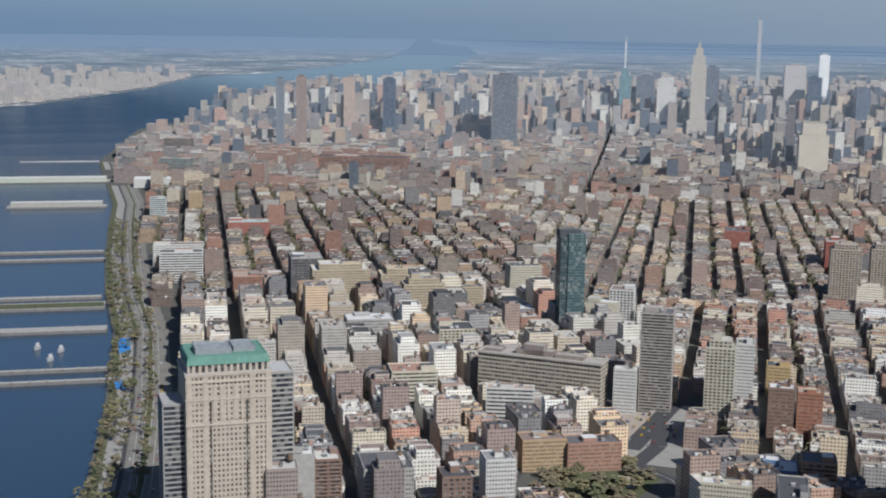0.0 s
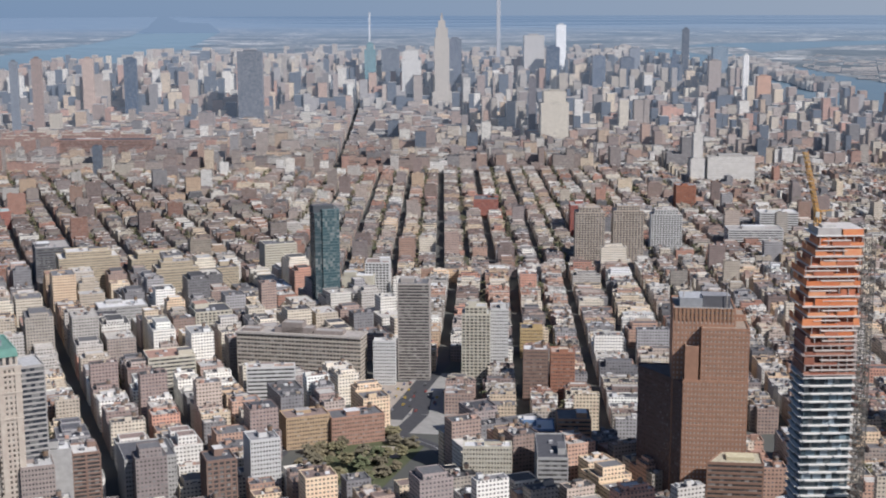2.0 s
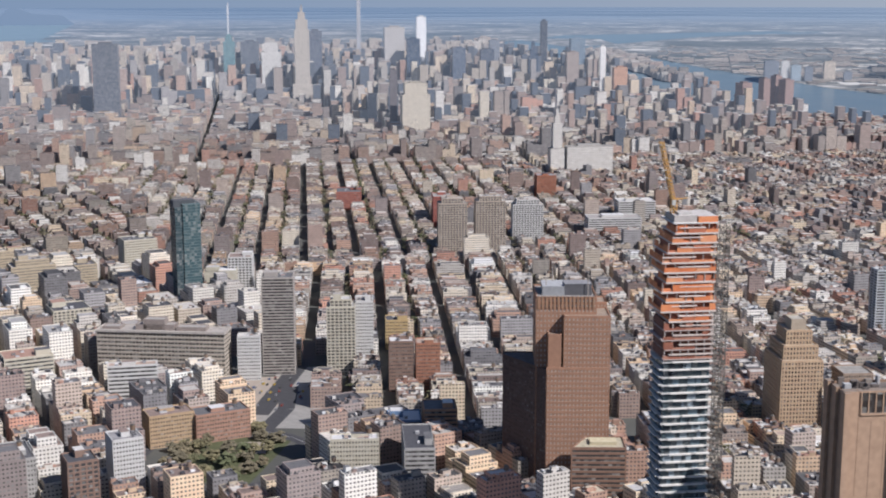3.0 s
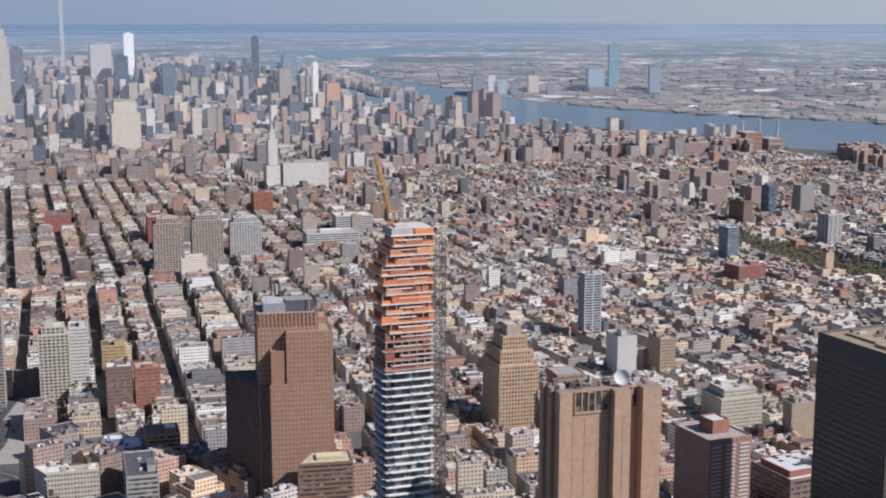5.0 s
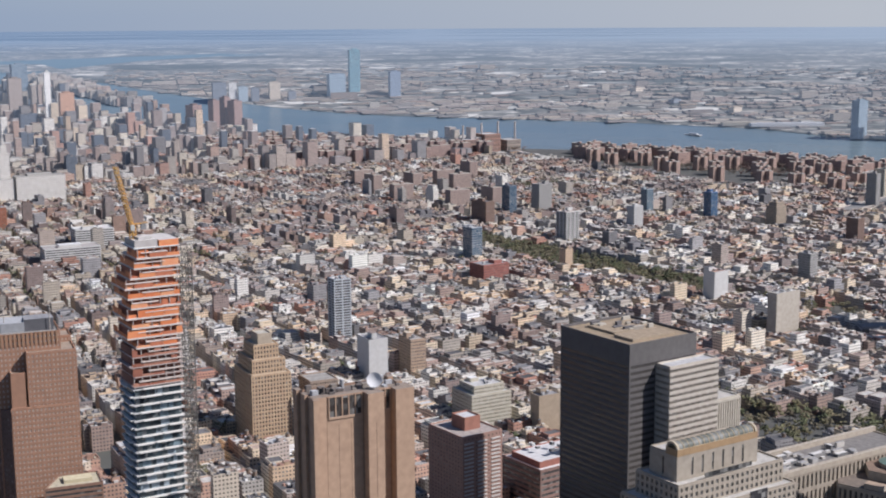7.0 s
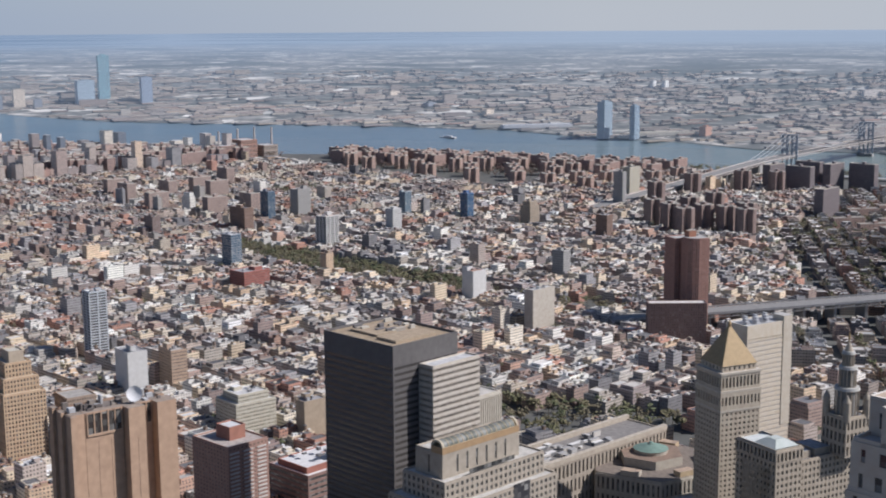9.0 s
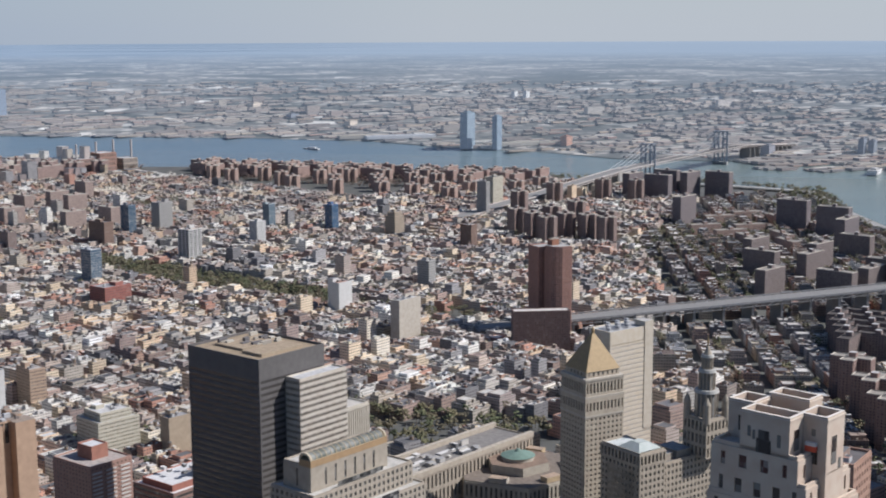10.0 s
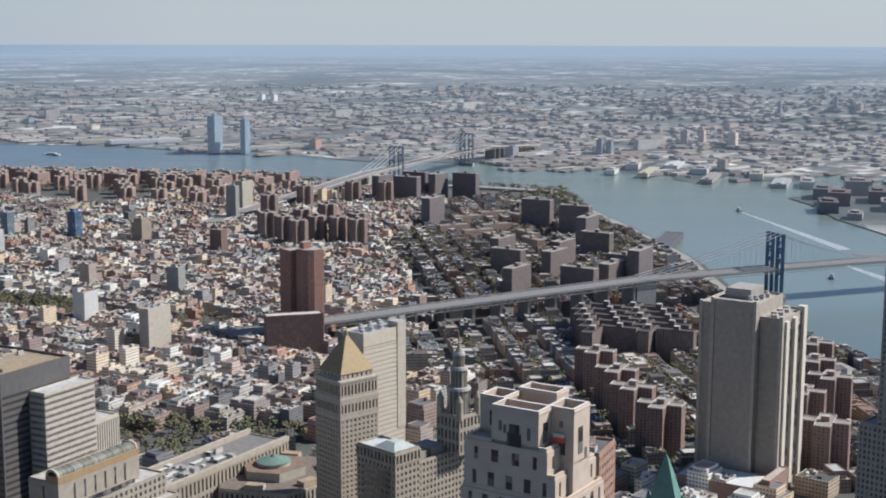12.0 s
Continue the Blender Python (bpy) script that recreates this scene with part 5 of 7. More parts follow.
def copper_crowned_tower():
    x, y = 444, -48
    take(x, y, 30, 30, 17)
    root = thing("copper_crowned_tower", x, y, "gothic tower with a green copper crown", "building")
    stone, green = (0.52, 0.47, 0.40), (0.15, 0.29, 0.24)
    storeys(root, rect(x, y, 26, 26, 17), 0, 196, stone, (3.2, 4, 0.5, 0.4, 0.6), 1.0)
    storeys(root, rect(x, y, 20, 20, 17), 196, 213, stone, (3.2, 8, 0.5, 0.3, 0.6), 1.0)
    b = Build(PLAIN)
    hip(b, rect(x, y, 16, 16, 17), 213, 234, 0.3, green)
    b.make("crown", root, "green copper pyramid crown")
    b = Build(PLAIN)
    hip(b, rect(x, y, 4.8, 4.8, 17), 234, 241, 0.1, green)
    b.make("lantern", root)
    for k in range(4):
        a = radians(k * 90 - 17 + 45)
        b = Build(PLAIN)
        tube(b, x + 11 * math.cos(a), y + 11 * math.sin(a), 205, 216, 2, 1.8, stone, 1.0, 8)
        tube(b, x + 11 * math.cos(a), y + 11 * math.sin(a), 216, 223, 2.2, 0.1, green, 1.0, 8)
        b.make("corner_turret", root)
    for k in range(4):
        a = radians(k * 90 - 17)
        for z, r in ((216, 7.4), (223, 5.8)):
            b = Build(PLAIN)
            hip(b, rect(x + r * math.cos(a), y + r * math.sin(a), 2.4, 2.4, 17), z, z + 4.5, 0.1, green)
            b.make("dormer", root)


def switching_tower():
    # one limestone in two tints: shaded faces darker, sunlit south piers painted brighter
    stone, bright = (0.47, 0.405, 0.335), (0.8, 0.71, 0.58)
    f = local((1092, -188), 30)
    x, y = mid(f(-10, 62, -22, 50))
    take(x, y, 84, 80, 30)
    root = thing("switching_tower", x, y, "huge pale limestone telephone switching tower", "building")

    def block(name, foot, z0, z1, tone, roof=(0.42, 0.39, 0.35), label="", parapet=0.0):
        b = Build(PLAIN, ROOF)
        b.prism(foot, z0, z1, tone, roof, 1.0, parapet=parapet)
        b.make(name, root, label)
    block("core", f(0, 60, 0, 40), 0, 163, stone, parapet=2)
    block("north_shaft", f(3.5, 58, 40, 51), 0, 160, stone, parapet=1.5)
    block("south_shaft", f(7, 61, -19, 0), 0, 152, stone, parapet=1.8)
    block("flank_panel", f(-1.4, 4, 3, 36), 0, 164.5, (0.46, 0.4, 0.33))
    block("flank_panel", f(5.8, 9, -17, -1), 0, 150, (0.44, 0.385, 0.315))
    for u0, u1, v0, v1, top in ((-2.2, 3, 0, 2.6, 165.5), (-2.2, 3, 36.4, 39.4, 165.5), (4.8, 9, -20.2, -17.2, 154), (2.6, 6, 48.6, 51.4, 161)):
        block("corner_pier", f(u0, u1, v0, v1), 0, top, (0.56, 0.49, 0.4), (0.6, 0.53, 0.45), "limestone edge pier")
    for u0, u1 in ((10, 17), (30, 37), (52, 60)):
        block("pier", f(u0, u1, -22, -16), 0, 149 if u0 < 50 else 155, bright, (0.72, 0.66, 0.57), "limestone pier tinted bright as if sunlit")
    for u0, u1 in ((17.5, 29.5), (37.5, 51.5)):
        b = Build(PANE)
        b.prism(f(u0, u1, -19.5, -18), 10, 140, (0.035, 0.035, 0.035), (0.03, 0.03, 0.03), 1.0, 0, 0)
        b.make("window_slot", root, "tall dark window slot")
    b = Build(PANE)
    b.prism(f(51.6, 52, -19.6, -17), 128, 150, (0.03, 0.03, 0.03), (0.03, 0.03, 0.03), 1.0, 0, 0)
    b.make("louvre_opening", root, "dark louvred opening")
    block("bulkhead", f(22, 52, 14, 36), 162, 170, (0.42, 0.38, 0.34), (0.4, 0.37, 0.34))
    for k in range(9):
        block("roof_plant", f(8 + k * 5, 10.5 + k * 5, 6 + (k * 3) % 7, 9 + (k * 3) % 7), 161, 163.5 + k % 3, (0.55, 0.53, 0.5), (0.5, 0.48, 0.46))
    for k in range(6):
        block("roof_plant", f(14 + k * 7, 18 + k * 7, -12 + (k * 3) % 6, -7 + (k * 3) % 6), 150, 153 + k % 2, (0.5, 0.46, 0.42), (0.5, 0.48, 0.46))
    for k in range(7):
        b = Build(PLAIN)
        z = 22 + k * 20
        b.prism(f(-1.5, -1.35, 3, 36), z, z + 0.35, (0.42, 0.37, 0.31), stone, 1.0, 0, 0)
        b.make("joint", root)
    block("low_wing", f(-40, -2.5, -20, 50), 0, 22, (0.42, 0.28, 0.21), (0.74, 0.73, 0.71), "brick wing with a white roof", 1.0)
    block("low_wing", f(-38, 4, -30, -23), 0, 30, (0.36, 0.24, 0.19), (0.5, 0.42, 0.36), "brown brick wing", 0.8)


def rippled_tower():
    """A tall apartment tower whose steel front ripples in and out."""
    f = local((694, -180), 40)
    x, y = mid(f(4, 40, -30, 6))
    take(x, y, 50, 50, 40)
    root = thing("rippled_tower", x, y, "tall grey steel apartment tower with a rippled front", "building")
    steel = (0.42, 0.37, 0.33)
    storeys(root, f(3, 42, -34, -3), 0, 265, steel, (2.6, 3.2, 0.45, 0.4, 0.5), 1.0, (0.4, 0.38, 0.35), (0.1, 0.09, 0.085))
    storeys(root, f(1, 42, -34, 6), 0, 179, steel, (2.6, 3.2, 0.45, 0.4, 0.5), 1.0, (0.4, 0.38, 0.35), (0.1, 0.09, 0.085))
    for k in range(12):
        b = Build(PLAIN)
        pts = [placed(*f(2.6 - 0.9 * math.sin(j * 0.55 + k * 0.9), 60, -33 + k * 2.7, 60)[0], 20 + j * 10) for j in range(25 if k < 11 else 16)]
        b.rope(pts, 0.9, (0.5, 0.44, 0.39))
        b.make("ripple", root)


def brick_tower_block():
    f = local((520, -24), 20)
    x, y = mid(f(0, 24, -16, 0))
    take(x, y, 30, 30, 20)
    root = thing("office_block", x, y, "plain red-brown brick tower block with a dark roof", "building")
    storeys(root, f(0, 22, -6, 3), 0, 216, (0.42, 0.26, 0.19), (3.2, 3.8, 0.62, 0.5, 0.25), 1.0, (0.13, 0.12, 0.12))
    roof_clutter(root, f(0, 22, -6, 3), 216, (0.3, 0.22, 0.18), 1.0, 4)


def round_cornered_tower():
    brick = (0.42, 0.24, 0.19)
    f = local((1592, 272), 47)
    x, y = mid(f(0, 32, 0, 45))
    take(x, y, 60, 60, 47)
    root = thing("apartment_tower", x, y, "tall red-brown apartment tower over a curved slab", "building")
    storeys(root, f(2, 30, 26, 48), 0, 116, brick, (2.6, 3.0, 0.55, 0.3, 0.5), 1.0, (0.4, 0.38, 0.36))
    storeys(root, f(8, 24, 18, 28), 0, 112, (0.2, 0.11, 0.09), BLANK, 1.0)
    round_foot = [f(8, 9, 20, 21)[0], f(9, 10, 9, 10)[0], f(13, 14, 3, 4)[0], f(20, 21, 0, 1)[0], f(33, 34, 0, 1)[0], f(33, 34, 20, 21)[0]]
    storeys(root, round_foot, 0, 119, brick, (2.6, 3.0, 0.55, 0.3, 0.5), 1.0, (0.4, 0.38, 0.36), parapet=0.6)
    b = Build(PLAIN, ROOF)
    b.prism(f(14, 24, 14, 24), 112, 127, (0.40, 0.19, 0.12), (0.3, 0.25, 0.2), 1.0)
    b.make("bulkhead", root)
    g = local((1537, 304), 70)
    lx, ly = mid(g(0, 68, 0, 18))
    take(lx, ly, 72, 24, 70)
    root = thing("apartment_slab", lx, ly, "long dark brown apartment slab with a pale parapet", "building")
    storeys(root, g(0, 68, 0, 18), 0, 50, (0.22, 0.145, 0.13), (2.8, 3.0, 0.6, 0.4, 0.3), 1.0, (0.6, 0.55, 0.5))


def wide_slab():
    f = local((605, 1171), 43)
    x, y = mid(f(-130, 0, 0, 22))
    take(x, y, 140, 34, 43)
    root = thing("office_slab", x, y, "long grey-brown slab with continuous window bands", "building")
    grey = (0.52, 0.46, 0.385)
    storeys(root, f(-130, 0, 0, 24), 0, 50, grey, (3.6, 4.1, 0.08, 0.46, 0.4), 1.0, (0.45, 0.41, 0.37), (0.07, 0.065, 0.06))
    b = Build(PLAIN, ROOF)
    b.prism(f(-131.5, 1.5, -1.5, 25), 50, 52, (0.52, 0.47, 0.42), (0.45, 0.41, 0.37), 1.0, parapet=0.9)
    b.make("cornice", root)
    for u0, u1, z in ((-92, -52, 57), (-84, -62, 62), (-50, -20, 55), (-126, -108, 54)):
        b = Build(PLAIN, ROOF)
        b.prism(f(u0, u1, 6, 20), 51, z, (0.33, 0.28, 0.25), (0.4, 0.37, 0.34), 1.0, parapet=0.8)
        b.make("penthouse", root)


def hotel_tower():
    f = local((686, 1455), 10)
    x, y = mid(f(0, 37, 0, 24))
    take(x, y, 42, 30, 10)
    root = thing("hotel_tower", x, y, "slender dark green glass hotel tower", "building")
    storeys(root, f(7, 24, 2, 24), 0, 132, (0.10, 0.14, 0.15), GLASS, 1.0, (0.3, 0.3, 0.3), (0.035, 0.06, 0.07))
    storeys(root, f(16, 37, 0, 22), 0, 136, (0.14, 0.20, 0.21), (1.8, 3.5, 0.08, 0.2, 0.15), 1.0, (0.3, 0.3, 0.3), (0.05, 0.09, 0.10))
    b = Build(PLAIN, ROOF)
    b.prism(f(6, 32, 5, 19), 132, 141, (0.08, 0.09, 0.1), (0.12, 0.12, 0.13), 1.0)
    b.make("bulkhead", root)
    storeys(root, f(-14, 52, -22, 0), 0, 26, (0.16, 0.18, 0.19), GLASS, 1.0, (0.35, 0.35, 0.35))


def brick_deco_loft():
    f = local((909, 723), 33)
    x, y = mid(f(0, 30, 0, 48))
    take(x, y, 36, 52, 33)
    root = thing("deco_loft", x, y, "stepped golden brick office tower", "building")
    gold = (0.60, 0.43, 0.28)
    deco = (2.8, 3.7, 0.5, 0.38, 0.5)
    storeys(root, f(-3, 33, 0, 48), 0, 70, gold, deco, 1.0, (0.45, 0.4, 0.33))
    storeys(root, f(0, 30, 6, 44), 70, 82, gold, deco, 1.0, (0.45, 0.4, 0.33))
    storeys(root, f(4, 26, 12, 40), 82, 94, gold, deco, 1.0, (0.45, 0.4, 0.33))
    storeys(root, f(9, 22, 16, 34), 94, 104, (0.5, 0.42, 0.32), BLANK, 1.0, (0.5, 0.47, 0.4))
    roof_clutter(root, f(4, 26, 12, 40), 94, gold, 1.0, 3, True)
    root = thing("office_block", 958, 690, "plain tan office block beside a stepped tower", "building")
    take(958, 690, 30, 30, 33)
    storeys(root, rect(958, 690, 26, 28, 33), 0, 62, (0.38, 0.29, 0.22), PUNCHED, 1.0, (0.35, 0.33, 0.3))


def balconied_tower():
    f = local((800, 452), 24)
    x, y = mid(f(0, 35, 0, 42))
    take(x, y, 40, 46, 24)
    root = thing("apartment_tower", x, y, "brown brick apartment tower with stacked white balconies", "building")
    brick = (0.40, 0.25, 0.20)
    storeys(root, f(0, 35, 0, 42), 0, 86, brick, (3.4, 2.9, 0.6, 0.5, 0.2), 1.0, (0.4, 0.35, 0.32), (0.16, 0.12, 0.10))
    for u in (1, 13, 25):
        for k in range(6, 29):
            b = Build(PLAIN, ROOF)
            b.prism(f(u, u + 8, -0.9, 0), k * 2.9, k * 2.9 + 1.1, (0.68, 0.62, 0.57), (0.5, 0.48, 0.45), 1.0)
            b.make("balcony", root)
    b = Build(PLAIN, ROOF)
    b.prism(f(12, 26, 14, 30), 86, 96, (0.38, 0.18, 0.13), (0.6, 0.6, 0.6), 1.0, parapet=1)
    b.make("bulkhead", root, "red brick lift house")
    g = local((868, 424), 24)
    lx, ly = mid(g(0, 60, 0, 46))
    take(lx, ly, 64, 50, 24)
    root = thing("low_block", lx, ly, "low brown block with red ends and a white roof", "building")
    storeys(root, g(0, 60, 0, 46), 0, 46, (0.28, 0.18, 0.15), (0, 4.2, 0, 0.5, 0.4), 1.0, (0.72, 0.71, 0.7))
    b = Build(PLAIN, ROOF)
    b.prism(g(4, 56, 6, 40), 46, 51, (0.36, 0.15, 0.11), (0.66, 0.65, 0.64), 1.0, parapet=0.8)
    b.make("attic", root, "red metal attic")
    roof_clutter(root, g(4, 56, 6, 40), 54, (0.6, 0.6, 0.6), 1.0, 7)


for landmark in (bank_tower, deco_tower, unfinished_tower, exchange_tower, federal_tower, vaulted_building, county_courthouse, gilded_courthouse,
                 municipal_building, limestone_tower, copper_crowned_tower, switching_tower, rippled_tower, brick_tower_block, round_cornered_tower, wide_slab, hotel_tower,
                 brick_deco_loft, balconied_tower):
    landmark()

# ---- housing estates: cross-shaped and slab blocks of brown brick ----
def housing_block(name, plan, w, d, h, tint, label, group, rim=(0.56, 0.5, 0.43)):
    """The first block of an estate, at the origin; the others are copies of it."""
    root = thing(name, 0, 0, label, "building", group)
    if plan == "cross":
        a, b, c = w / 2, d / 2, w * 0.17
        feet = [[(-c, -b), (c, -b), (c, b), (-c, b)], [(-a, -c), (-c, -c), (-c, c), (-a, c)], [(c, -c), (a, -c), (a, c), (c, c)]]
    else:
        feet = [[(-w / 2, -d / 2), (w / 2, -d / 2), (w / 2, d / 2), (-w / 2, d / 2)]]
    for foot in feet:
        b = Build(PLAIN)
        b.grid(foot, 0, h, (3.4, 2.9, 0.6, 0.5, 0.3), tint)
        wall = b.make("wall", root)
        b = Build(PANE)
        b.prism(foot, 0, h, (0.05, 0.05, 0.055), (0.05, 0.05, 0.05), 1.0, 0, 0)
        b.make("glazing", wall)
        b = Build(PLAIN, ROOF)
        b.prism(foot, h, h + 1.1, rim, tuple(v * 0.6 for v in rim), 1.0, parapet=0.9)
        b.make("roof", root)
    b = Build(PLAIN, ROOF)
    b.prism([(-3, -4), (4, -4), (4, 3), (-3, 3)], h, h + 5, tint, (0.5, 0.48, 0.46), 1.0)
    b.make("bulkhead", root)
    return root


def stand(root, x, y, turn, first, size=40):
    s = scale_at(x, y)
    m = Matrix.Translation(placed(x, y, 0)) @ pose(0, 0, 0, 0, 0, -turn) @ Matrix.Scale(s, 4)
    take(x, y, size, size, turn)
    if first:
        root.matrix_basis = m
    else:
        copy_thing_at = m if root.scale.x == 1 else m @ Matrix.Scale(1 / root.scale.x, 4)
        copy_thing(root, copy_thing_at)


def estate(root, turn, places, size=40):
    for k, (x, y) in enumerate(places):
        stand(root, x, y, turn + (0, 90)[k % 2], k == 0, size)


RUST, UMBER = (0.50, 0.355, 0.29), (0.43, 0.33, 0.285)
estate(housing_block("housing_tower", "cross", 42, 42, 47, (0.34, 0.235, 0.2), "brown brick cross-shaped housing tower with a pale roof rim", "riverside estate"), 20,
       [(1414, -75), (1334, -92), (1268, -103), (1206, -124), (1469, -315), (1320, -301), (1263, -263), (1160, -262), (1390, -300)])
estate(housing_block("housing_slab", "slab", 54, 16, 44, (0.25, 0.205, 0.19), "dark brick housing slab with a white roof rim", "bridge estate"), 30,
       [(1945, 14), (1943, -77), (1990, -127), (2294, -120), (2100, -44), (2103, 29), (2200, -60), (2060, -150), (2230, 40)])
estate(housing_block("housing_slab", "slab", 60, 18, 60, (0.24, 0.205, 0.205), "tall dark brick cooperative slab", "river cooperatives"), 25,
       [(3038, 329), (3113, 259), (3085, 205), (3096, 142), (2635, 185), (2527, -91), (2380, -107), (2615, -20), (2023, -171), (3010, 270)])
estate(housing_block("housing_tower", "cross", 34, 34, 52, (0.32, 0.235, 0.205), "dark red-brown brick housing tower", "bridge approach estate"), 20,
       [(2442, 478), (2393, 438), (2345, 404), (2398, 379), (2389, 338), (2365, 301), (2572, 386), (2877, 480), (2709, 525), (2962, 386), (2963, 314), (2490, 420), (2440, 310)])
estate(housing_block("housing_tower", "cross", 36, 36, 33, RUST, "red brick riverside housing tower", "east river estate"), 20,
       [(3311, 1408), (3297, 1242), (3236, 1060), (3189, 888), (3158, 744), (2973, 899), (3005, 765), (3330, 1330), (3290, 1150), (3240, 970), (3180, 820),
        (3120, 660), (3230, 1290), (3200, 1130), (3130, 960), (3090, 840), (3060, 600), (3150, 560), (3330, 1500), (3250, 1440),
        (3140, 1210), (3110, 1060), (3060, 930), (3020, 700), (3180, 1360), (3060, 1150), (2950, 820), (2900, 720), (3000, 1020), (3260, 860)])
bank = random.Random(77)
estate(housing_block("housing_slab", "slab", 46, 15, 31, (0.43, 0.30, 0.255), "red-brown brick slab near the river drive", "river drive estate"), 20,
       [(3368 + 0.09 * (y - 600) - row * 62 + bank.uniform(-14, 14), y + bank.uniform(-12, 12)) for row in range(3) for y in range(600 + 17 * row, 1560, 58)], 30)
estate(housing_block("housing_slab", "slab", 44, 20, 42, UMBER, "brown brick housing slab", "village view estate"), 29,
       [(2499, 1669), (2507, 1541), (2587, 1509), (2374, 1274), (2325, 1456), (2769, 1546), (2302, 1311), (2440, 1600), (2540, 1440)])
estate(housing_block("tenement_court", "slab", 44, 14, 36, (0.27, 0.21, 0.19), "dark brick courtyard apartment block", "courtyard blocks", (0.13, 0.11, 0.1)), 20,
       [(1562 + i * 33 + (j * 17) % 23, -78 - j * 33 + (i * 19) % 17) for i in range(5) for j in range(4)], 30)
estate(housing_block("low_housing", "slab", 60, 14, 19, RUST, "low brick housing row with a white roof", "low estate"), 60,
       [(2669, 121), (2689, 11), (2481, 91), (2462, -1), (2560, 60), (2600, -60), (2540, 140), (2420, 60), (2740, 70), (2380, -10)], 36)
chelsea = random.Random(19)
estate(housing_block("housing_slab", "slab", 56, 15, 52, (0.40, 0.27, 0.23), "red-brown brick slab of a far uptown estate", "uptown estate"), 29,
       [(780 + i * 62 + chelsea.uniform(-14, 14), 3420 + j * 110 - i * 34 + chelsea.uniform(-18, 18)) for i in range(6) for j in range(3)], 40)
plot = random.Random(31)
rows, slabs = [], []
for i in range(11):
    for j in range(8):
        u, v = 30 + i * 68 + (j % 2) * 30 + plot.uniform(-9, 9), 20 + j * 84 + plot.uniform(-10, 10)
        x, y = 2635 + u * 0.866 + v * 0.5, 2105 - u * 0.5 + v * 0.866
        if x < 3330 + (y - 1700) * -0.02 and y < 2640:
            (slabs if plot.random() < 0.3 else rows).append((x, y))
estate(housing_block("housing_tower", "cross", 44, 44, 39, (0.40, 0.285, 0.25), "red brick cross-shaped housing block among trees", "garden city estate"), 29, rows, 48)
estate(housing_block("housing_slab", "slab", 58, 15, 36, (0.43, 0.31, 0.27), "red brick housing slab among trees", "garden city estate"), 29, slabs, 48)


# ---- far towers ----
def far_tower(name, x, y, w, h, tint, label, depth=None, tiers=((1.0, 1.0),), turn=29, style=0):
    s = scale_at(x, y)
    d = depth or w * 0.6
    if s > 0.97:
        take(x, y, w, d, turn)
    root = thing(name, x, y, label, "tower", "distant towers")
    z = 0
    for share, upto in tiers:
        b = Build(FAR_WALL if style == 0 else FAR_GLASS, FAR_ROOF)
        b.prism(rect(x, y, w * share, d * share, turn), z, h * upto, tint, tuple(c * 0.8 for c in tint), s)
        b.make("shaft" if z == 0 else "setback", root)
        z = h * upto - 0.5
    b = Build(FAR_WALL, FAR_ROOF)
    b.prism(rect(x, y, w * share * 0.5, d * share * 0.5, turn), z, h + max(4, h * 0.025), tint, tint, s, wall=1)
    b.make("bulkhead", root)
    return root


NAVY, SLATE, PALE, SAND, RUSSET = (0.06, 0.09, 0.14), (0.17, 0.19, 0.22), (0.52, 0.50, 0.47), (0.48, 0.41, 0.33), (0.36, 0.2, 0.14)
far_tower("glass_tower", 1394, 4279, 40, 207, NAVY, "dark blue glass tower far uptown", style=1)
far_tower("office_tower", 1655, 3914, 76, 234, (0.16, 0.17, 0.19), "broad dark grey office slab far uptown", style=1)
far_tower("apartment_tower", 1296, 4414, 34, 205, (0.42, 0.31, 0.25), "orange brick tower far uptown")
far_tower("apartment_tower", 910, 3800, 22, 225, SLATE, "dark tower of a far riverside pair")
far_tower("apartment_tower", 965, 3770, 26, 233, (0.27, 0.2, 0.17), "brown tower of a far riverside pair")
far_tower("office_tower", 2325, 4085, 66, 220, PALE, "pale far tower with a white band", tiers=((1, 0.85), (0.7, 1.0)))
far_tower("stone_skyscraper", 2364, 3946, 66, 338, (0.42, 0.38, 0.33), "far stone skyscraper with stepped shoulders", 48, ((1.0, 0.25), (0.74, 0.78), (0.6, 0.88), (0.36, 0.95), (0.12, 1.0)))
far_tower("slender_tower", 3541, 5391, 17, 430, (0.34, 0.35, 0.37), "extremely slender pale concrete tower on the skyline", 17)
far_tower("office_tower", 3137, 4518, 80, 250, (0.42, 0.40, 0.38), "wide far office slab with a dark crown")
far_tower("white_tower", 3519, 4860, 42, 282, (0.75, 0.75, 0.74), "bright white far tower")
far_tower("glass_tower", 3025, 4229, 50, 214, NAVY, "dark blue far glass tower", style=1)
far_tower("glass_tower", 3104, 4047, 48, 183, (0.12, 0.15, 0.2), "slate blue far office tower", style=1)
far_tower("glass_tower", 3187, 3982, 50, 178, (0.09, 0.11, 0.15), "black glass far office tower", style=1)
far_tower("glass_tower", 3841, 4412, 27, 268, (0.05, 0.06, 0.08), "tall black slab tower by the far river", 22, style=1)
far_tower("glass_tower", 3384, 3948, 36, 200, NAVY, "pointed dark far tower", tiers=((1, 0.75), (0.7, 0.88), (0.35, 1.0)), style=1)
far_tower("apartment_tower", 3160, 3480, 42, 185, (0.3, 0.25, 0.22), "brown far apartment tower")
far_tower("apartment_tower", 3167, 3336, 19, 208, (0.72, 0.7, 0.66), "slim white far tower with a dark side")
far_tower("apartment_tower", 3069, 3153, 44, 150, (0.46, 0.27, 0.18), "orange brick far tower")
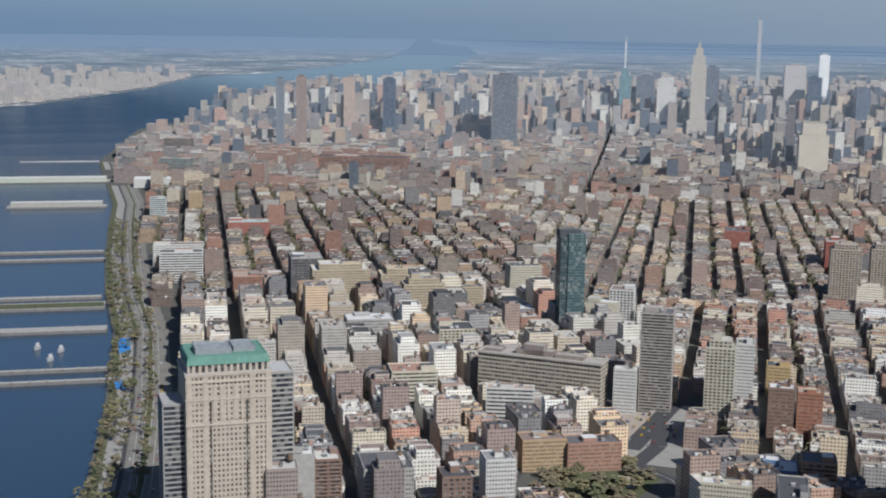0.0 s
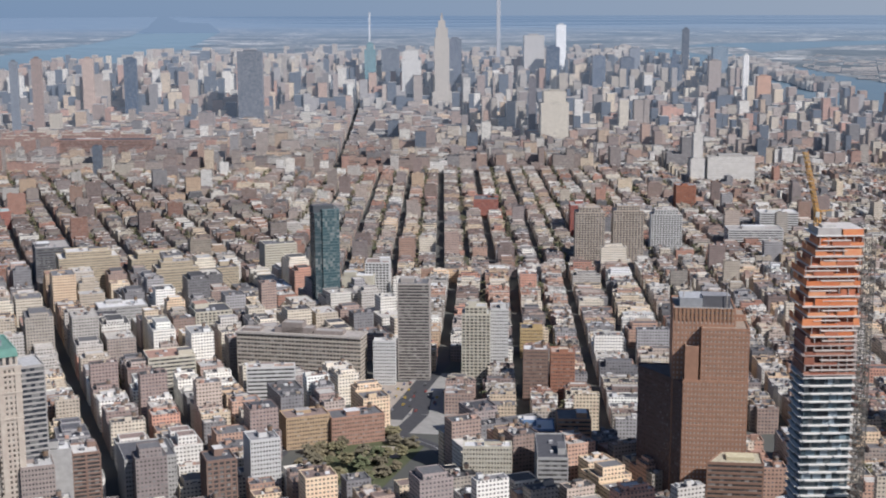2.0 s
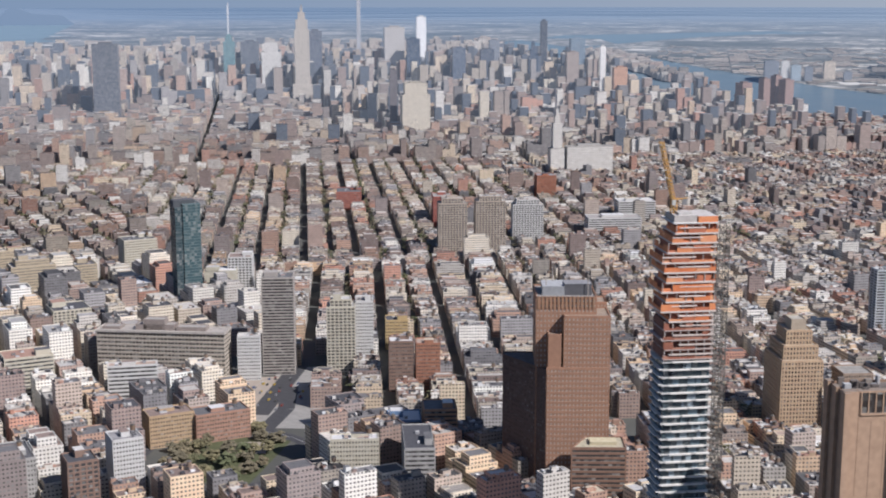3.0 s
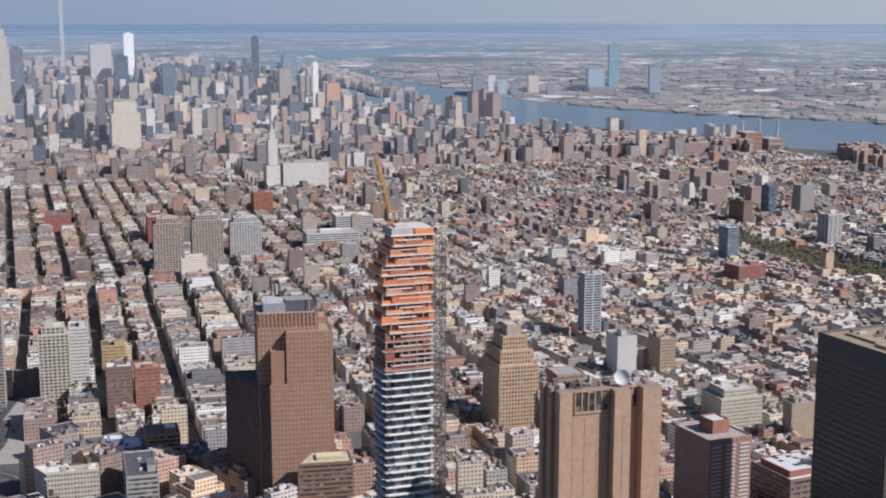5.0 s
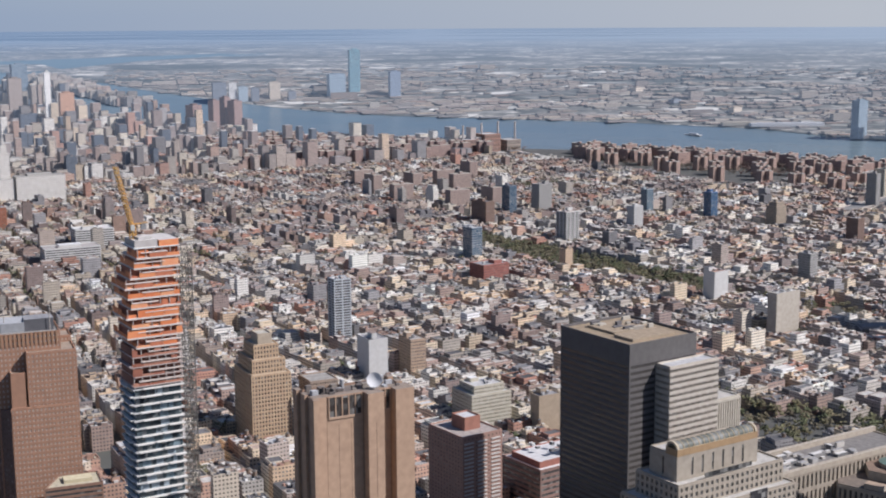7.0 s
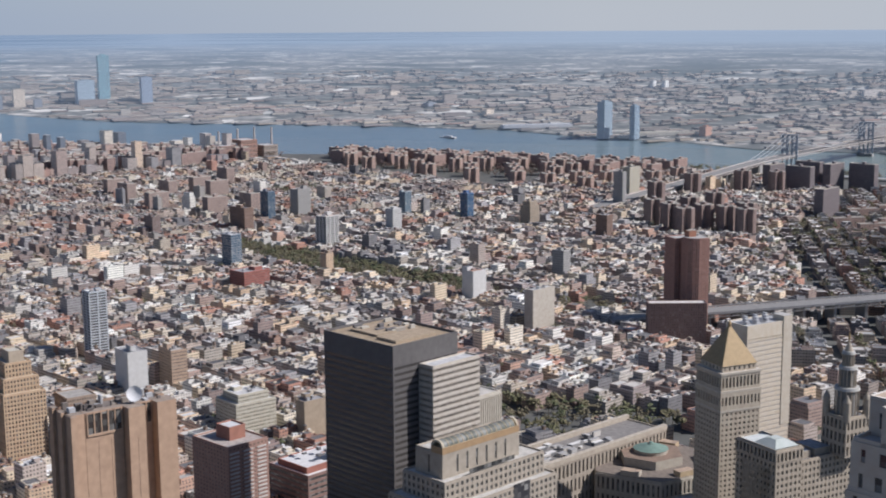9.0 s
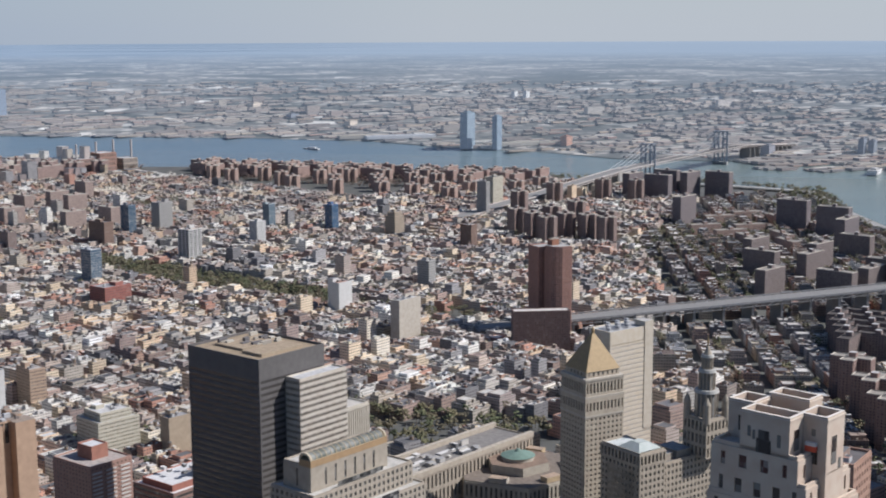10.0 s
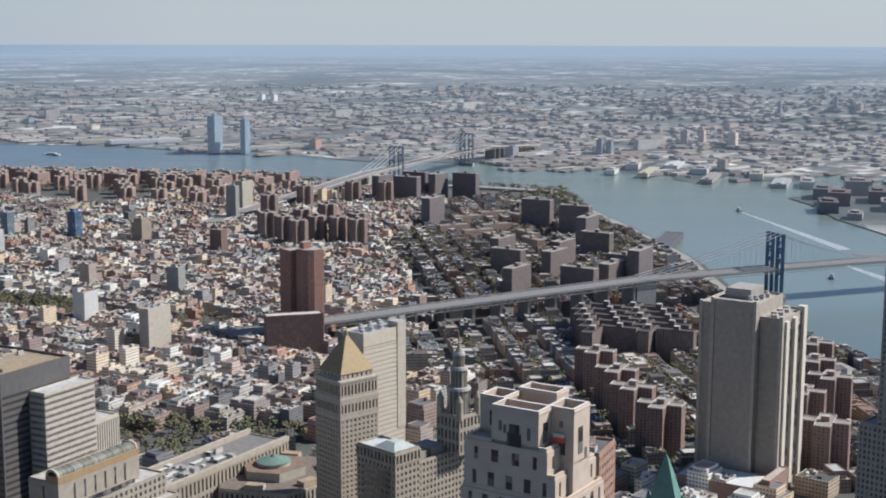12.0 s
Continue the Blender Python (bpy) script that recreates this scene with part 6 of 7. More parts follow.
far_tower("office_tower", 2551, 4646, 70, 203, (0.15, 0.17, 0.2), "wide dark far slab", style=1)
far_tower("office_tower", 2715, 4435, 50, 245, (0.14, 0.16, 0.2), "dark far tower behind a stone skyscraper", style=1)
far_tower("glass_tower", 2482, 4683, 44, 225, (0.16, 0.3, 0.32), "teal far glass tower with a thin mast", tiers=((1, 0.9), (0.6, 1.0)), style=1)
far_tower("mast", 2484, 4690, 7, 340, (0.5, 0.52, 0.55), "thin pale mast on a far tower", 7)
far_tower("office_block", 2098, 2925, 74, 150, (0.55, 0.49, 0.40), "broad cream far office block", 50, ((1, 0.8), (0.8, 1.0)))
far_tower("office_tower", 2108, 3041, 20, 178, (0.14, 0.13, 0.14), "thin dark far tower")
far_tower("clock_tower", 1927, 2167, 20, 140, (0.6, 0.57, 0.52), "white stone tower with a tapering top", 20, ((1.6, 0.4), (1.0, 0.78), (0.6, 0.9), (0.25, 1.0)))
far_tower("office_block", 1985, 2130, 100, 60, (0.58, 0.55, 0.5), "long pale office block", 35)
far_tower("apartment_tower", 3522, 4354, 42, 195, SLATE, "grey stone far apartment tower")
far_tower("glass_tower", 3711, 4059, 58, 206, (0.2, 0.27, 0.33), "pale blue far glass slab", style=1)
far_tower("glass_tower", 5721, 3857, 54, 214, (0.2, 0.36, 0.42), "lone blue-green glass tower across the river", style=1, turn=40)
for x, y, w, h, c in ((3775, 3125, 48, 150, SLATE), (3882, 3151, 28, 145, PALE), (3905, 3122, 34, 130, (0.3, 0.36, 0.4)), (3933, 3088, 28, 125, SLATE),
                      (4055, 3093, 40, 140, SAND), (4014, 2982, 28, 110, SLATE), (5341, 3704, 80, 110, (0.25, 0.32, 0.38)), (5494, 3473, 52, 120, (0.2, 0.25, 0.32))):
    k = 1.25 if x < 4200 else 1.0
    far_tower("apartment_tower", x * k, y * k, w * k, 382 - (382 - h) * k, c, "hazy apartment tower across the river", turn=40)
far_tower("glass_tower", 4236, 991, 46, 117, (0.28, 0.36, 0.42), "blue glass tower on the far shore", style=1, turn=20)
far_tower("glass_tower", 4215, 890, 30, 107, (0.25, 0.33, 0.4), "smaller blue glass tower on the far shore", style=1, turn=20)
for x, y, w, h in ((3242, 2787, 36, 112), (3392, 2832, 26, 117), (3512, 2884, 26, 119), (3440, 2785, 34, 114)):
    far_tower("apartment_tower", x, y, w, h, (0.24, 0.16, 0.14), "brown brick tower by the river", w, turn=10)
for x, y, w, h, c in ((6395, -1166, 25, 62, SLATE), (6833, -1520, 27, 68, SLATE), (4669, -536, 40, 50, (0.3, 0.25, 0.24)), (4720, -600, 34, 48, UMBER), (4648, -695, 45, 46, SAND),
                      (4294, -228, 30, 46, SLATE), (4330, -260, 30, 38, SLATE), (4200, 51, 50, 30, (0.2, 0.2, 0.22)), (7358, 1455, 34, 40, (0.5, 0.5, 0.48)), (7370, 1392, 38, 40, (0.5, 0.5, 0.48)),
                      (4420, 700, 40, 30, RUSSET), (5200, 1700, 50, 16, SAND), (5600, 2100, 50, 16, SLATE), (6400, 2600, 70, 18, SAND)):
    far_tower("apartment_block", x, y, w, h, c, "hazy block across the river", turn=20)


# ---- power station by the river ----
def power_station():
    x, y = 3284, 1768
    take(x, y, 170, 130, 29)
    root = thing("power_station", x, y, "brick power station with tall chimneys", "power station")
    storeys(root, rect(3229, 1808, 46, 56, 29), 0, 46, (0.42, 0.29, 0.24), (5, 12, 0.5, 0.3, 0.5), 1.0)
    storeys(root, rect(3284, 1773, 50, 50, 29), 0, 58, (0.44, 0.27, 0.21), (5, 12, 0.5, 0.3, 0.5), 1.0)
    storeys(root, rect(3337, 1733, 44, 44, 29), 0, 40, (0.45, 0.38, 0.32), (5, 12, 0.5, 0.3, 0.5), 1.0)
    for cx, cy, h in ((3224, 1818, 84), (3271, 1786, 88), (3324, 1763, 90), (3359, 1728, 88)):
        b = Build(PLAIN)
        tube(b, cx, cy, 0, h, 3.6, 2.6, (0.55, 0.5, 0.47), 1.0, 12)
        b.make("chimney", root, "pale tapered chimney")


power_station()


# ---- suspension bridges ----
def suspension_bridge(name, label, a, way, span, side, tower_h, deck_z, width, color, tower_color, back, far_back, ramp_z, group=""):
    """Towers at a and span further along way, four cables, hangers, stiffening trusses and the viaducts behind."""
    t = Vector((math.sin(radians(way)), math.cos(radians(way))))
    n = Vector((t.y, -t.x))
    root = thing(name, a[0], a[1], label, "bridge", group)

    def at(u, v, z):
        p = Vector(a) + t * u + n * v
        return (p.x, p.y, z)

    def deck_height(u):
        if u < -side:
            return ramp_z + (deck_z - 3 - ramp_z) * max(0, (u + back) / (back - side))
        if u > span + side:
            return deck_z - 3 - (deck_z - 14) * min(1, (u - span - side) / (far_back - side))
        return deck_z - 3 + 3 * (1 - ((u - span / 2) / (span / 2 + side)) ** 2)
    s0 = scale_at(*a)
    u = -back
    while u < span + far_back:
        step = 20
        b = Build(PLAIN)
        z0, z1 = deck_height(u), deck_height(u + step)
        s = scale_at(*at(u + 10, 0, 0)[:2])
        beam(b, at(u, 0, z0), at(u + step + 0.5, 0, z1), width, (0.3, 0.29, 0.275), s, 1.4)
        for v in (-width / 2, width / 2):
            beam(b, at(u, v, z0 + 2.2), at(u + step + 0.5, v, z1 + 2.2), 0.5, color, s, 1.6)
            beam(b, at(u, v, z0 - 3.6), at(u + step + 0.5, v, z1 - 3.6), 0.6, color, s, 0.8)
        b.make("deck", root)
        for v in (-width / 2, width / 2):
            b = Build(PLAIN)
            for k in range(2):
                ua, ub = u + k * 10, u + k * 10 + 10
                za, zb = deck_height(ua), deck_height(ub)
                beam(b, at(ua, v, za - 3.6), at(ub, v, zb + 2), 0.4, color, s)
                beam(b, at(ub, v, zb - 3.6), at(ub, v, zb + 2), 0.4, color, s)
            b.make("truss", root)
        if u < -side - 10 or u > span + side:
            if int(u / 20) % 2 == 0:
                b = Build(PLAIN, ROOF)
                p = at(u, 0, 0)
                b.prism(rect(p[0], p[1], width * 0.9, 3, way), -1, deck_height(u) - 0.8, (0.36, 0.35, 0.33), (0.4, 0.4, 0.4), s)
                b.make("viaduct_pier", root)
        u += step
    for u in (-side, span + side):
        b = Build(PLAIN, ROOF)
        p = at(u, 0, 0)
        b.prism(rect(p[0], p[1], width * 0.92, 30, way), -1, deck_z - 5, (0.42, 0.41, 0.38), (0.4, 0.39, 0.37), s0)
        b.make("anchorage", root, "granite anchorage")
    for u in (0, span):
        s = scale_at(*at(u, 0, 0)[:2])
        b = Build(PLAIN, ROOF)
        p = at(u, 0, 0)
        b.prism(rect(p[0], p[1], width * 1.2, 14, way), -2, 7, (0.4, 0.39, 0.37), (0.4, 0.39, 0.37), s)
        b.make("tower_base", root)
        for v in (-width / 2 - 0.5, -width / 6, width / 6, width / 2 + 0.5):
            b = Build(PLAIN)
            beam(b, at(u, v, 7), at(u, v, tower_h), 3.2, tower_color, s, 5)
            b.make("tower_leg", root)
        for z in (tower_h - 3, tower_h - 22, deck_z - 6, deck_z + 14):
            for v0, v1 in ((-width / 2, -width / 6), (width / 6, width / 2)) if z != tower_h - 3 else ((-width / 2, width / 2),):
                b = Build(PLAIN)
                beam(b, at(u, v0, z), at(u, v1, z), 3, tower_color, s, 4)
                b.make("tower_strut", root)
        for z in range(int(deck_z) + 4, int(tower_h) - 10, 14):
            for v0, v1 in ((-width / 2, -width / 6), (width / 6, width / 2)):
                for va, vb in ((v0, v1), (v1, v0)):
                    b = Build(PLAIN)
                    beam(b, at(u, va, z), at(u, vb, z + 13), 0.9, tower_color, s)
                    b.make("tower_brace", root)
    for v in (-width / 2, -width / 6, width / 6, width / 2):
        pts = []
        for k in range(13):
            x = -side + side * k / 12
            q = k / 12
            pts.append((x, deck_z + 1 + (tower_h - deck_z - 1) * (q * 0.72 + q * q * 0.28)))
        for k in range(1, 29):
            x = span * k / 28
            pts.append((x, deck_z + 5 + (tower_h - deck_z - 5) * (2 * k / 28 - 1) ** 2))
        for k in range(1, 13):
            x = span + side * k / 12
            q = 1 - k / 12
            pts.append((x, deck_z + 1 + (tower_h - deck_z - 1) * (q * 0.72 + q * q * 0.28)))
        b = Build(PLAIN)
        b.rope([placed(*at(ua, v, za)) for ua, za in pts], 0.85, (0.6, 0.61, 0.61))
        b.make("main_cable", root, "pale main cable")
        b = Build(PLAIN)
        for ua, za in pts[1:-1]:
            if za > deck_z + 3:
                beam(b, at(ua, v, deck_height(ua)), at(ua, v, za), 0.16, (0.45, 0.47, 0.48), scale_at(*at(ua, v, 0)[:2]))
        b.make("hanger", root)
    for u in range(int(-back), int(span + far_back), 25):
        p = at(u, 0, 0)
        take(p[0], p[1], width, 30, way, 4)


suspension_bridge("suspension_bridge", "blue steel suspension bridge with long stone viaducts", (1952, -358), 154.5, 448, 221, 97, 45, 36,
                  (0.44, 0.43, 0.41), (0.13, 0.22, 0.34), 800, 500, 13)
suspension_bridge("suspension_bridge", "grey steel suspension bridge far up the river", (3430, 335), 109, 488, 180, 94, 42, 36,
                  (0.72, 0.64, 0.58), (0.42, 0.47, 0.53), 900, 600, 10)


# ---- dockyard across the river ----
dock = random.Random(14)
for x, y, w, d, h, c in ((2950, -650, 90, 40, 24, (0.2, 0.19, 0.2)), (3070, -700, 80, 50, 30, (0.26, 0.2, 0.19)), (3190, -690, 100, 44, 26, (0.24, 0.23, 0.24)), (2830, -680, 60, 30, 14, (0.4, 0.38, 0.36)),
                         (3280, -790, 90, 60, 34, (0.33, 0.3, 0.28)), (3420, -700, 120, 34, 18, (0.5, 0.48, 0.45)), (3130, -800, 110, 40, 28, (0.2, 0.17, 0.17)), (2980, -790, 90, 40, 22, (0.45, 0.42, 0.4)),
                         (3640, -610, 150, 36, 16, (0.55, 0.5, 0.42)), (3760, -480, 120, 40, 14, (0.45, 0.43, 0.42)), (3850, -300, 90, 36, 16, (0.5, 0.45, 0.4)), (3700, -230, 70, 26, 12, (0.6, 0.58, 0.55))):
    far_tower("dock_building", x, y, w, h, c, "bulky dockyard building by the water", d, turn=12 + dock.uniform(-4, 4))

# ---- shore road, park, piers and small craft ----
def strip(name, pts, width, z, mat, label, category, height=0.0):
    """A flat band of ground along a line of points."""
    b = Build(mat)
    for (xa, ya), (xb, yb) in zip(pts, pts[1:]):
        d = math.hypot(xb - xa, yb - ya)
        nx, ny = (yb - ya) / d * width / 2, -(xb - xa) / d * width / 2
        cnt = max(1, int(d / 200))
        for k in range(cnt):
            x0, y0 = xa + (xb - xa) * k / cnt, ya + (yb - ya) * k / cnt
            x1, y1 = xa + (xb - xa) * (k + 1) / cnt, ya + (yb - ya) * (k + 1) / cnt
            foot = [(x0 - nx, y0 - ny), (x0 + nx, y0 + ny), (x1 + nx, y1 + ny), (x1 - nx, y1 - ny)]
            b.face([placed(x, y, z) for x, y in foot], foot, 0, (0.3, 0.3, 0.3))
    return tagged(b.make(name), label, category, kind="structure")


SHORE = [(40, 850), (97, 1101), (141, 1349), (188, 1675), (206, 1929), (244, 2264), (285, 2580), (330, 2887), (397, 3776)]
WEST_STREET = [(x + 46, y) for x, y in SHORE]
strip("road", WEST_STREET, 44, 0.12, ROADBED, "wide grey riverside highway", "road")
strip("road_median", WEST_STREET, 4.5, 0.2, LEAF_GROUND, "planted strip between the carriageways", "median")
strip("park_path", [(x + 19, y) for x, y in SHORE], 16, 0.16, PAVING, "pale paved riverside walk", "path")
strip("bike_path", [(x + 28, y) for x, y in SHORE], 4, 0.24, ASPHALT, "narrow asphalt cycle path", "path")
strip("lawn", [(x + 8, y) for x, y in SHORE], 10, 0.13, LEAF_GROUND, "grass strip along the river wall", "lawn")
for off in (-9, -3.2, 3.2, 9):
    strip("lane_marking", [(x + off, y) for x, y in WEST_STREET], 0.35, 0.16, PAINT, "white lane line", "marking")
strip("road", [(1571, -320), (2283, -262), (2666, -180), (2918, -115), (3225, -60), (3320, 160), (3395, 777), (3490, 1600)], 26, 6.0, PAVING, "elevated riverside drive on the east shore", "road")
strip("road", [(1250, -560), (1446, -375), (1571, -340)], 24, 8.0, PAVING, "elevated riverside drive near the bridge", "road")
strip("road", [(580, 1060), (762, 1250), (900, 1130), (1250, 760), (1494, 278)], 20, 0.14, ASPHALT, "broad cross street", "road")
strip("plaza", [(575, 1015), (705, 1170)], 64, 0.1, PAVING, "pale paved traffic plaza", "plaza")
strip("plaza", [(590, 1080), (640, 1170)], 46, 0.12, PAVING_TAN, "bare tan traffic plaza at the tunnel exit", "plaza")


def pier(x, y, length, width, label, shed=None, z=1.6):
    root = thing("pier", x, y, label, "pier", "river piers")
    b = Build(PLAIN, ROOF)
    f = local((x, y), 97 - 90)
    b.prism(f(-length, 0, -width / 2, width / 2), -2, z, (0.22, 0.21, 0.2), (0.4, 0.39, 0.37), 1.0)
    b.make("deck", root)
    for k in range(0, int(length), 18):
        b = Build(PLAIN)
        for v in (-width / 2 - 0.3, width / 2 + 0.3):
            p = f(-k - 1, -k, v, v + 1)[0]
            tube(b, p[0], p[1], -2, z + 1.4, 0.5, 0.5, (0.2, 0.17, 0.14), 1.0, 6)
        b.make("pile", root)
    if shed:
        b = Build(PLAIN, ROOF)
        b.prism(f(-length + 8, -8, -width / 2 + 4, width / 2 - 4), z, z + 9, shed, (0.6, 0.6, 0.58), 1.0, parapet=1)
        b.make("shed", root)
    return root


pier(166, 1447, 240, 8, "narrow concrete breakwater pier")
pier(168, 1497, 240, 8, "narrow concrete breakwater pier")
pier(184, 1700, 250, 26, "long pale recreation pier with planted decks")
pier(198, 1846, 250, 40, "long recreation pier in the river with a lawn")
strip("lawn", [(196, 1846), (-40, 1875)], 30, 1.75, LEAF_GROUND, "lawn on a recreation pier", "lawn")
pier(200, 1905, 250, 14, "old grey pier beside a recreation pier")
pier(240, 2215, 220, 12, "thin grey pier in the river")
pier(246, 2290, 180, 14, "thin grey pier in the river")
pier(316, 2865, 200, 34, "pier with a low pale shed", (0.42, 0.41, 0.38))
pier(375, 3318, 290, 56, "very broad pier with a long pale green shed", (0.5, 0.54, 0.45))
for k in range(4):
    pier(400 + k * 20, 3700 + k * 110, 220, 36, "far pier with a dark shed", (0.25, 0.25, 0.27))
for x, y in ((186, 1612), (184, 1592), (181, 1570), (158, 1415)):
    blue = thing("court_canopy", x + 8, y, "bright blue sports canopy beside the river", "canopy", "blue canopies")
    b = Build(PLAIN, ROOF)
    b.prism(rect(x + 8, y, 13, 18, 8), 0, 4.5, (0.05, 0.22, 0.6), (0.05, 0.25, 0.65), 1.0)
    b.make("cover", blue)
    b = Build(PLAIN)
    for i, j in ((-1, -1), (1, -1), (1, 1), (-1, 1)):
        beam(b, (x + 8 + 6.7 * i, y + 9 * j, 0), (x + 8 + 6.7 * i, y + 9 * j, 4.7), 0.4, (0.5, 0.5, 0.5))
    b.make("post", blue)


def boat(x, y, turn, length, label):
    s = scale_at(x, y)
    root = thing("boat", x, y, label, "boat", "river craft")
    f = local((x, y), turn)
    w = length * 0.13
    b = Build(PLAIN, ROOF)
    hull = [f(-w, w, -length / 2, length * 0.2)[k] for k in (0, 1, 2)] + [f(0, 1, length / 2, length)[0]] + [f(-w, w, 0, length * 0.2)[3]]
    b.prism(hull, -2, 2.2, (0.5, 0.5, 0.5), (0.6, 0.6, 0.6), s)
    b.make("hull", root)
    b = Build(PLAIN, ROOF)
    b.prism(f(-w * 0.6, w * 0.6, -length * 0.3, length * 0.15), 2.2, 6, (0.7, 0.7, 0.7), (0.7, 0.7, 0.7), s)
    b.make("cabin", root)


def wake(x, y, turn, length, width):
    """A widening streak of foam behind a boat."""
    b = Build(FOAM)
    f = local((x, y), turn)
    for k in range(10):
        q0, q1 = k / 10, (k + 1) / 10
        w0, w1 = 2 + width * q0 * 0.7, 2 + width * q1 * 0.7
        p0, p1 = f(-w0, w0, -length * q0, 0), f(-w1, w1, -length * q1, 0)
        b.face([placed(*p1[0], -1.7), placed(*p1[1], -1.7), placed(*p0[1], -1.7), placed(*p0[0], -1.7)], [(-w1, -length * q1), (w1, -length * q1), (w0, -length * q0), (-w0, -length * q0)], 0, (0.8, 0.8, 0.8))
    tagged(b.make("wake"), "white foaming wake on the river", "wake", kind="stuff")


boat(2944, -458, 78, 26, "white ferry heading upriver")
wake(2935, -460, 78, 520, 15)
boat(2130, -480, 60, 14, "small launch under the bridge")
wake(2300, -520, 75, 190, 12)
boat(4123, 1485, 10, 60, "dark barge lying in the river")
wake(4120, 1440, 10, 170, 8)
for x, y in ((105, 1560), (120, 1600), (95, 1620)):
    boat(x, y, 40, 11, "small white sailing boat at anchor")

# ---- trees ----
def leaf_clump(out, x, y, z, r, rng, color, s):
    """A ragged tuft: a squashed eight-sided lump with uneven points."""
    q = lambda: rng.uniform(0.65, 1.3) * r
    px, nx, py, ny, pz, nz = (x + q(), y, z), (x - q(), y, z), (x, y + q(), z), (x, y - q(), z), (x, y, z + q() * 0.8), (x, y, z - q() * 0.6)
    for a, b, c in ((px, py, pz), (py, nx, pz), (nx, ny, pz), (ny, px, pz), (py, px, nz), (nx, py, nz), (ny, nx, nz), (px, ny, nz)):
        out.face([placed(*a, s), placed(*b, s), placed(*c, s)], [(0, 0)] * 3, 0, color)


GREENS = [(0.115, 0.112, 0.058), (0.14, 0.125, 0.068), (0.09, 0.1, 0.05), (0.14, 0.118, 0.072), (0.12, 0.105, 0.068)]


def crown(out, x, y, h, r, rng, n, s=1.0, tones=None):
    c = rng.choice(tones or GREENS)
    for k in range(n):
        a, q = rng.uniform(0, math.tau), math.sqrt(rng.random()) * r
        z = h - r * 0.9 + rng.uniform(-0.7, 0.8) * math.sqrt(max(0.05, 1 - (q / r) ** 2)) * r
        j = rng.uniform(0.75, 1.3)
        leaf_clump(out, x + q * math.cos(a), y + q * math.sin(a), z, r * rng.uniform(0.26, 0.46), rng, tuple(v * j for v in c), s)


BARE = [(0.17, 0.12, 0.10), (0.14, 0.105, 0.085), (0.13, 0.11, 0.08)]


def wood(name, poly, count, rng, label, n=9, tones=None):
    b = Build(FOLIAGE)
    lo = (min(p[0] for p in poly), min(p[1] for p in poly))
    hi = (max(p[0] for p in poly), max(p[1] for p in poly))
    made = tries = 0
    while made < count and tries < count * 40:
        tries += 1
        x, y = rng.uniform(lo[0], hi[0]), rng.uniform(lo[1], hi[1])
        if inside(poly, x, y) and free(x, y):
            s = scale_at(x, y)
            h = rng.uniform(11, 18)
            crown(b, x, y, h, rng.uniform(3.6, 6.0), rng, n, s, tones)
            beam(b, (x, y, 0), (x, y, h * 0.7), 0.4, (0.1, 0.08, 0.06), s)
            made += 1
    tagged(b.make(name), label, "trees", kind="stuff")


def tree(x, y, h, r, rng):
    root = thing("tree", x, y, "spring tree with a thin olive crown", "tree", "trees round the traffic circle")
    b = Build(FOLIAGE)
    tube(b, x, y, 0, h * 0.55, 0.35, 0.2, (0.1, 0.08, 0.06), 1.0, 7)
    b.make("trunk", root)
    b = Build(FOLIAGE)
    for k in range(5):
        a = k * math.tau / 5 + rng.random()
        beam(b, (x, y, h * (0.3 + 0.05 * k)), (x + math.cos(a) * r * 0.45, y + math.sin(a) * r * 0.45, h * 0.7), 0.2, (0.1, 0.08, 0.06))
    b.make("limb", root)
    b = Build(FOLIAGE)
    crown(b, x, y, h, r * 1.1, rng, 44)
    b.make("crown", root)


grove = random.Random(21)
CIRCLE = [(432, 935), (455, 1005), (505, 1042), (556, 1018), (562, 962), (520, 925), (470, 905)]
made = 0
while made < 36:
    tx, ty = grove.uniform(430, 565), grove.uniform(900, 1045)
    if inside(CIRCLE, tx, ty) and free(tx, ty) and math.hypot(tx - 531, ty - 982) > 17:
        tree(tx, ty, grove.uniform(10, 16), grove.uniform(4, 6.5), grove)
        made += 1
take(500, 970, 150, 150, 35, 0)
take(462, 905, 70, 50, 35, 0)
take(625, 1120, 80, 130, 43, 0)
take(690, 1150, 50, 150, 43, 0)
take(590, 1035, 70, 60, 43, 0)
strip("lawn", [(455, 935), (540, 1010)], 84, 0.1, LEAF_GROUND, "green ground inside the traffic circle", "lawn")
RING = [(500 + 74 * math.cos(k * math.tau / 20), 972 + 74 * math.sin(k * math.tau / 20)) for k in range(21)]
strip("road", RING, 13, 0.2, ASPHALT, "ring road round the traffic circle", "road")
strip("lane_marking", RING, 0.4, 0.24, PAINT, "white lane line", "marking")
strip("road", [(560, 1015), (610, 1060), (650, 1120)], 16, 0.17, ASPHALT, "ramp out of the tunnel", "road")
strip("plaza", [(522, 970), (540, 994)], 26, 0.15, PAVING_TAN, "tan gravel court inside the traffic circle", "plaza")
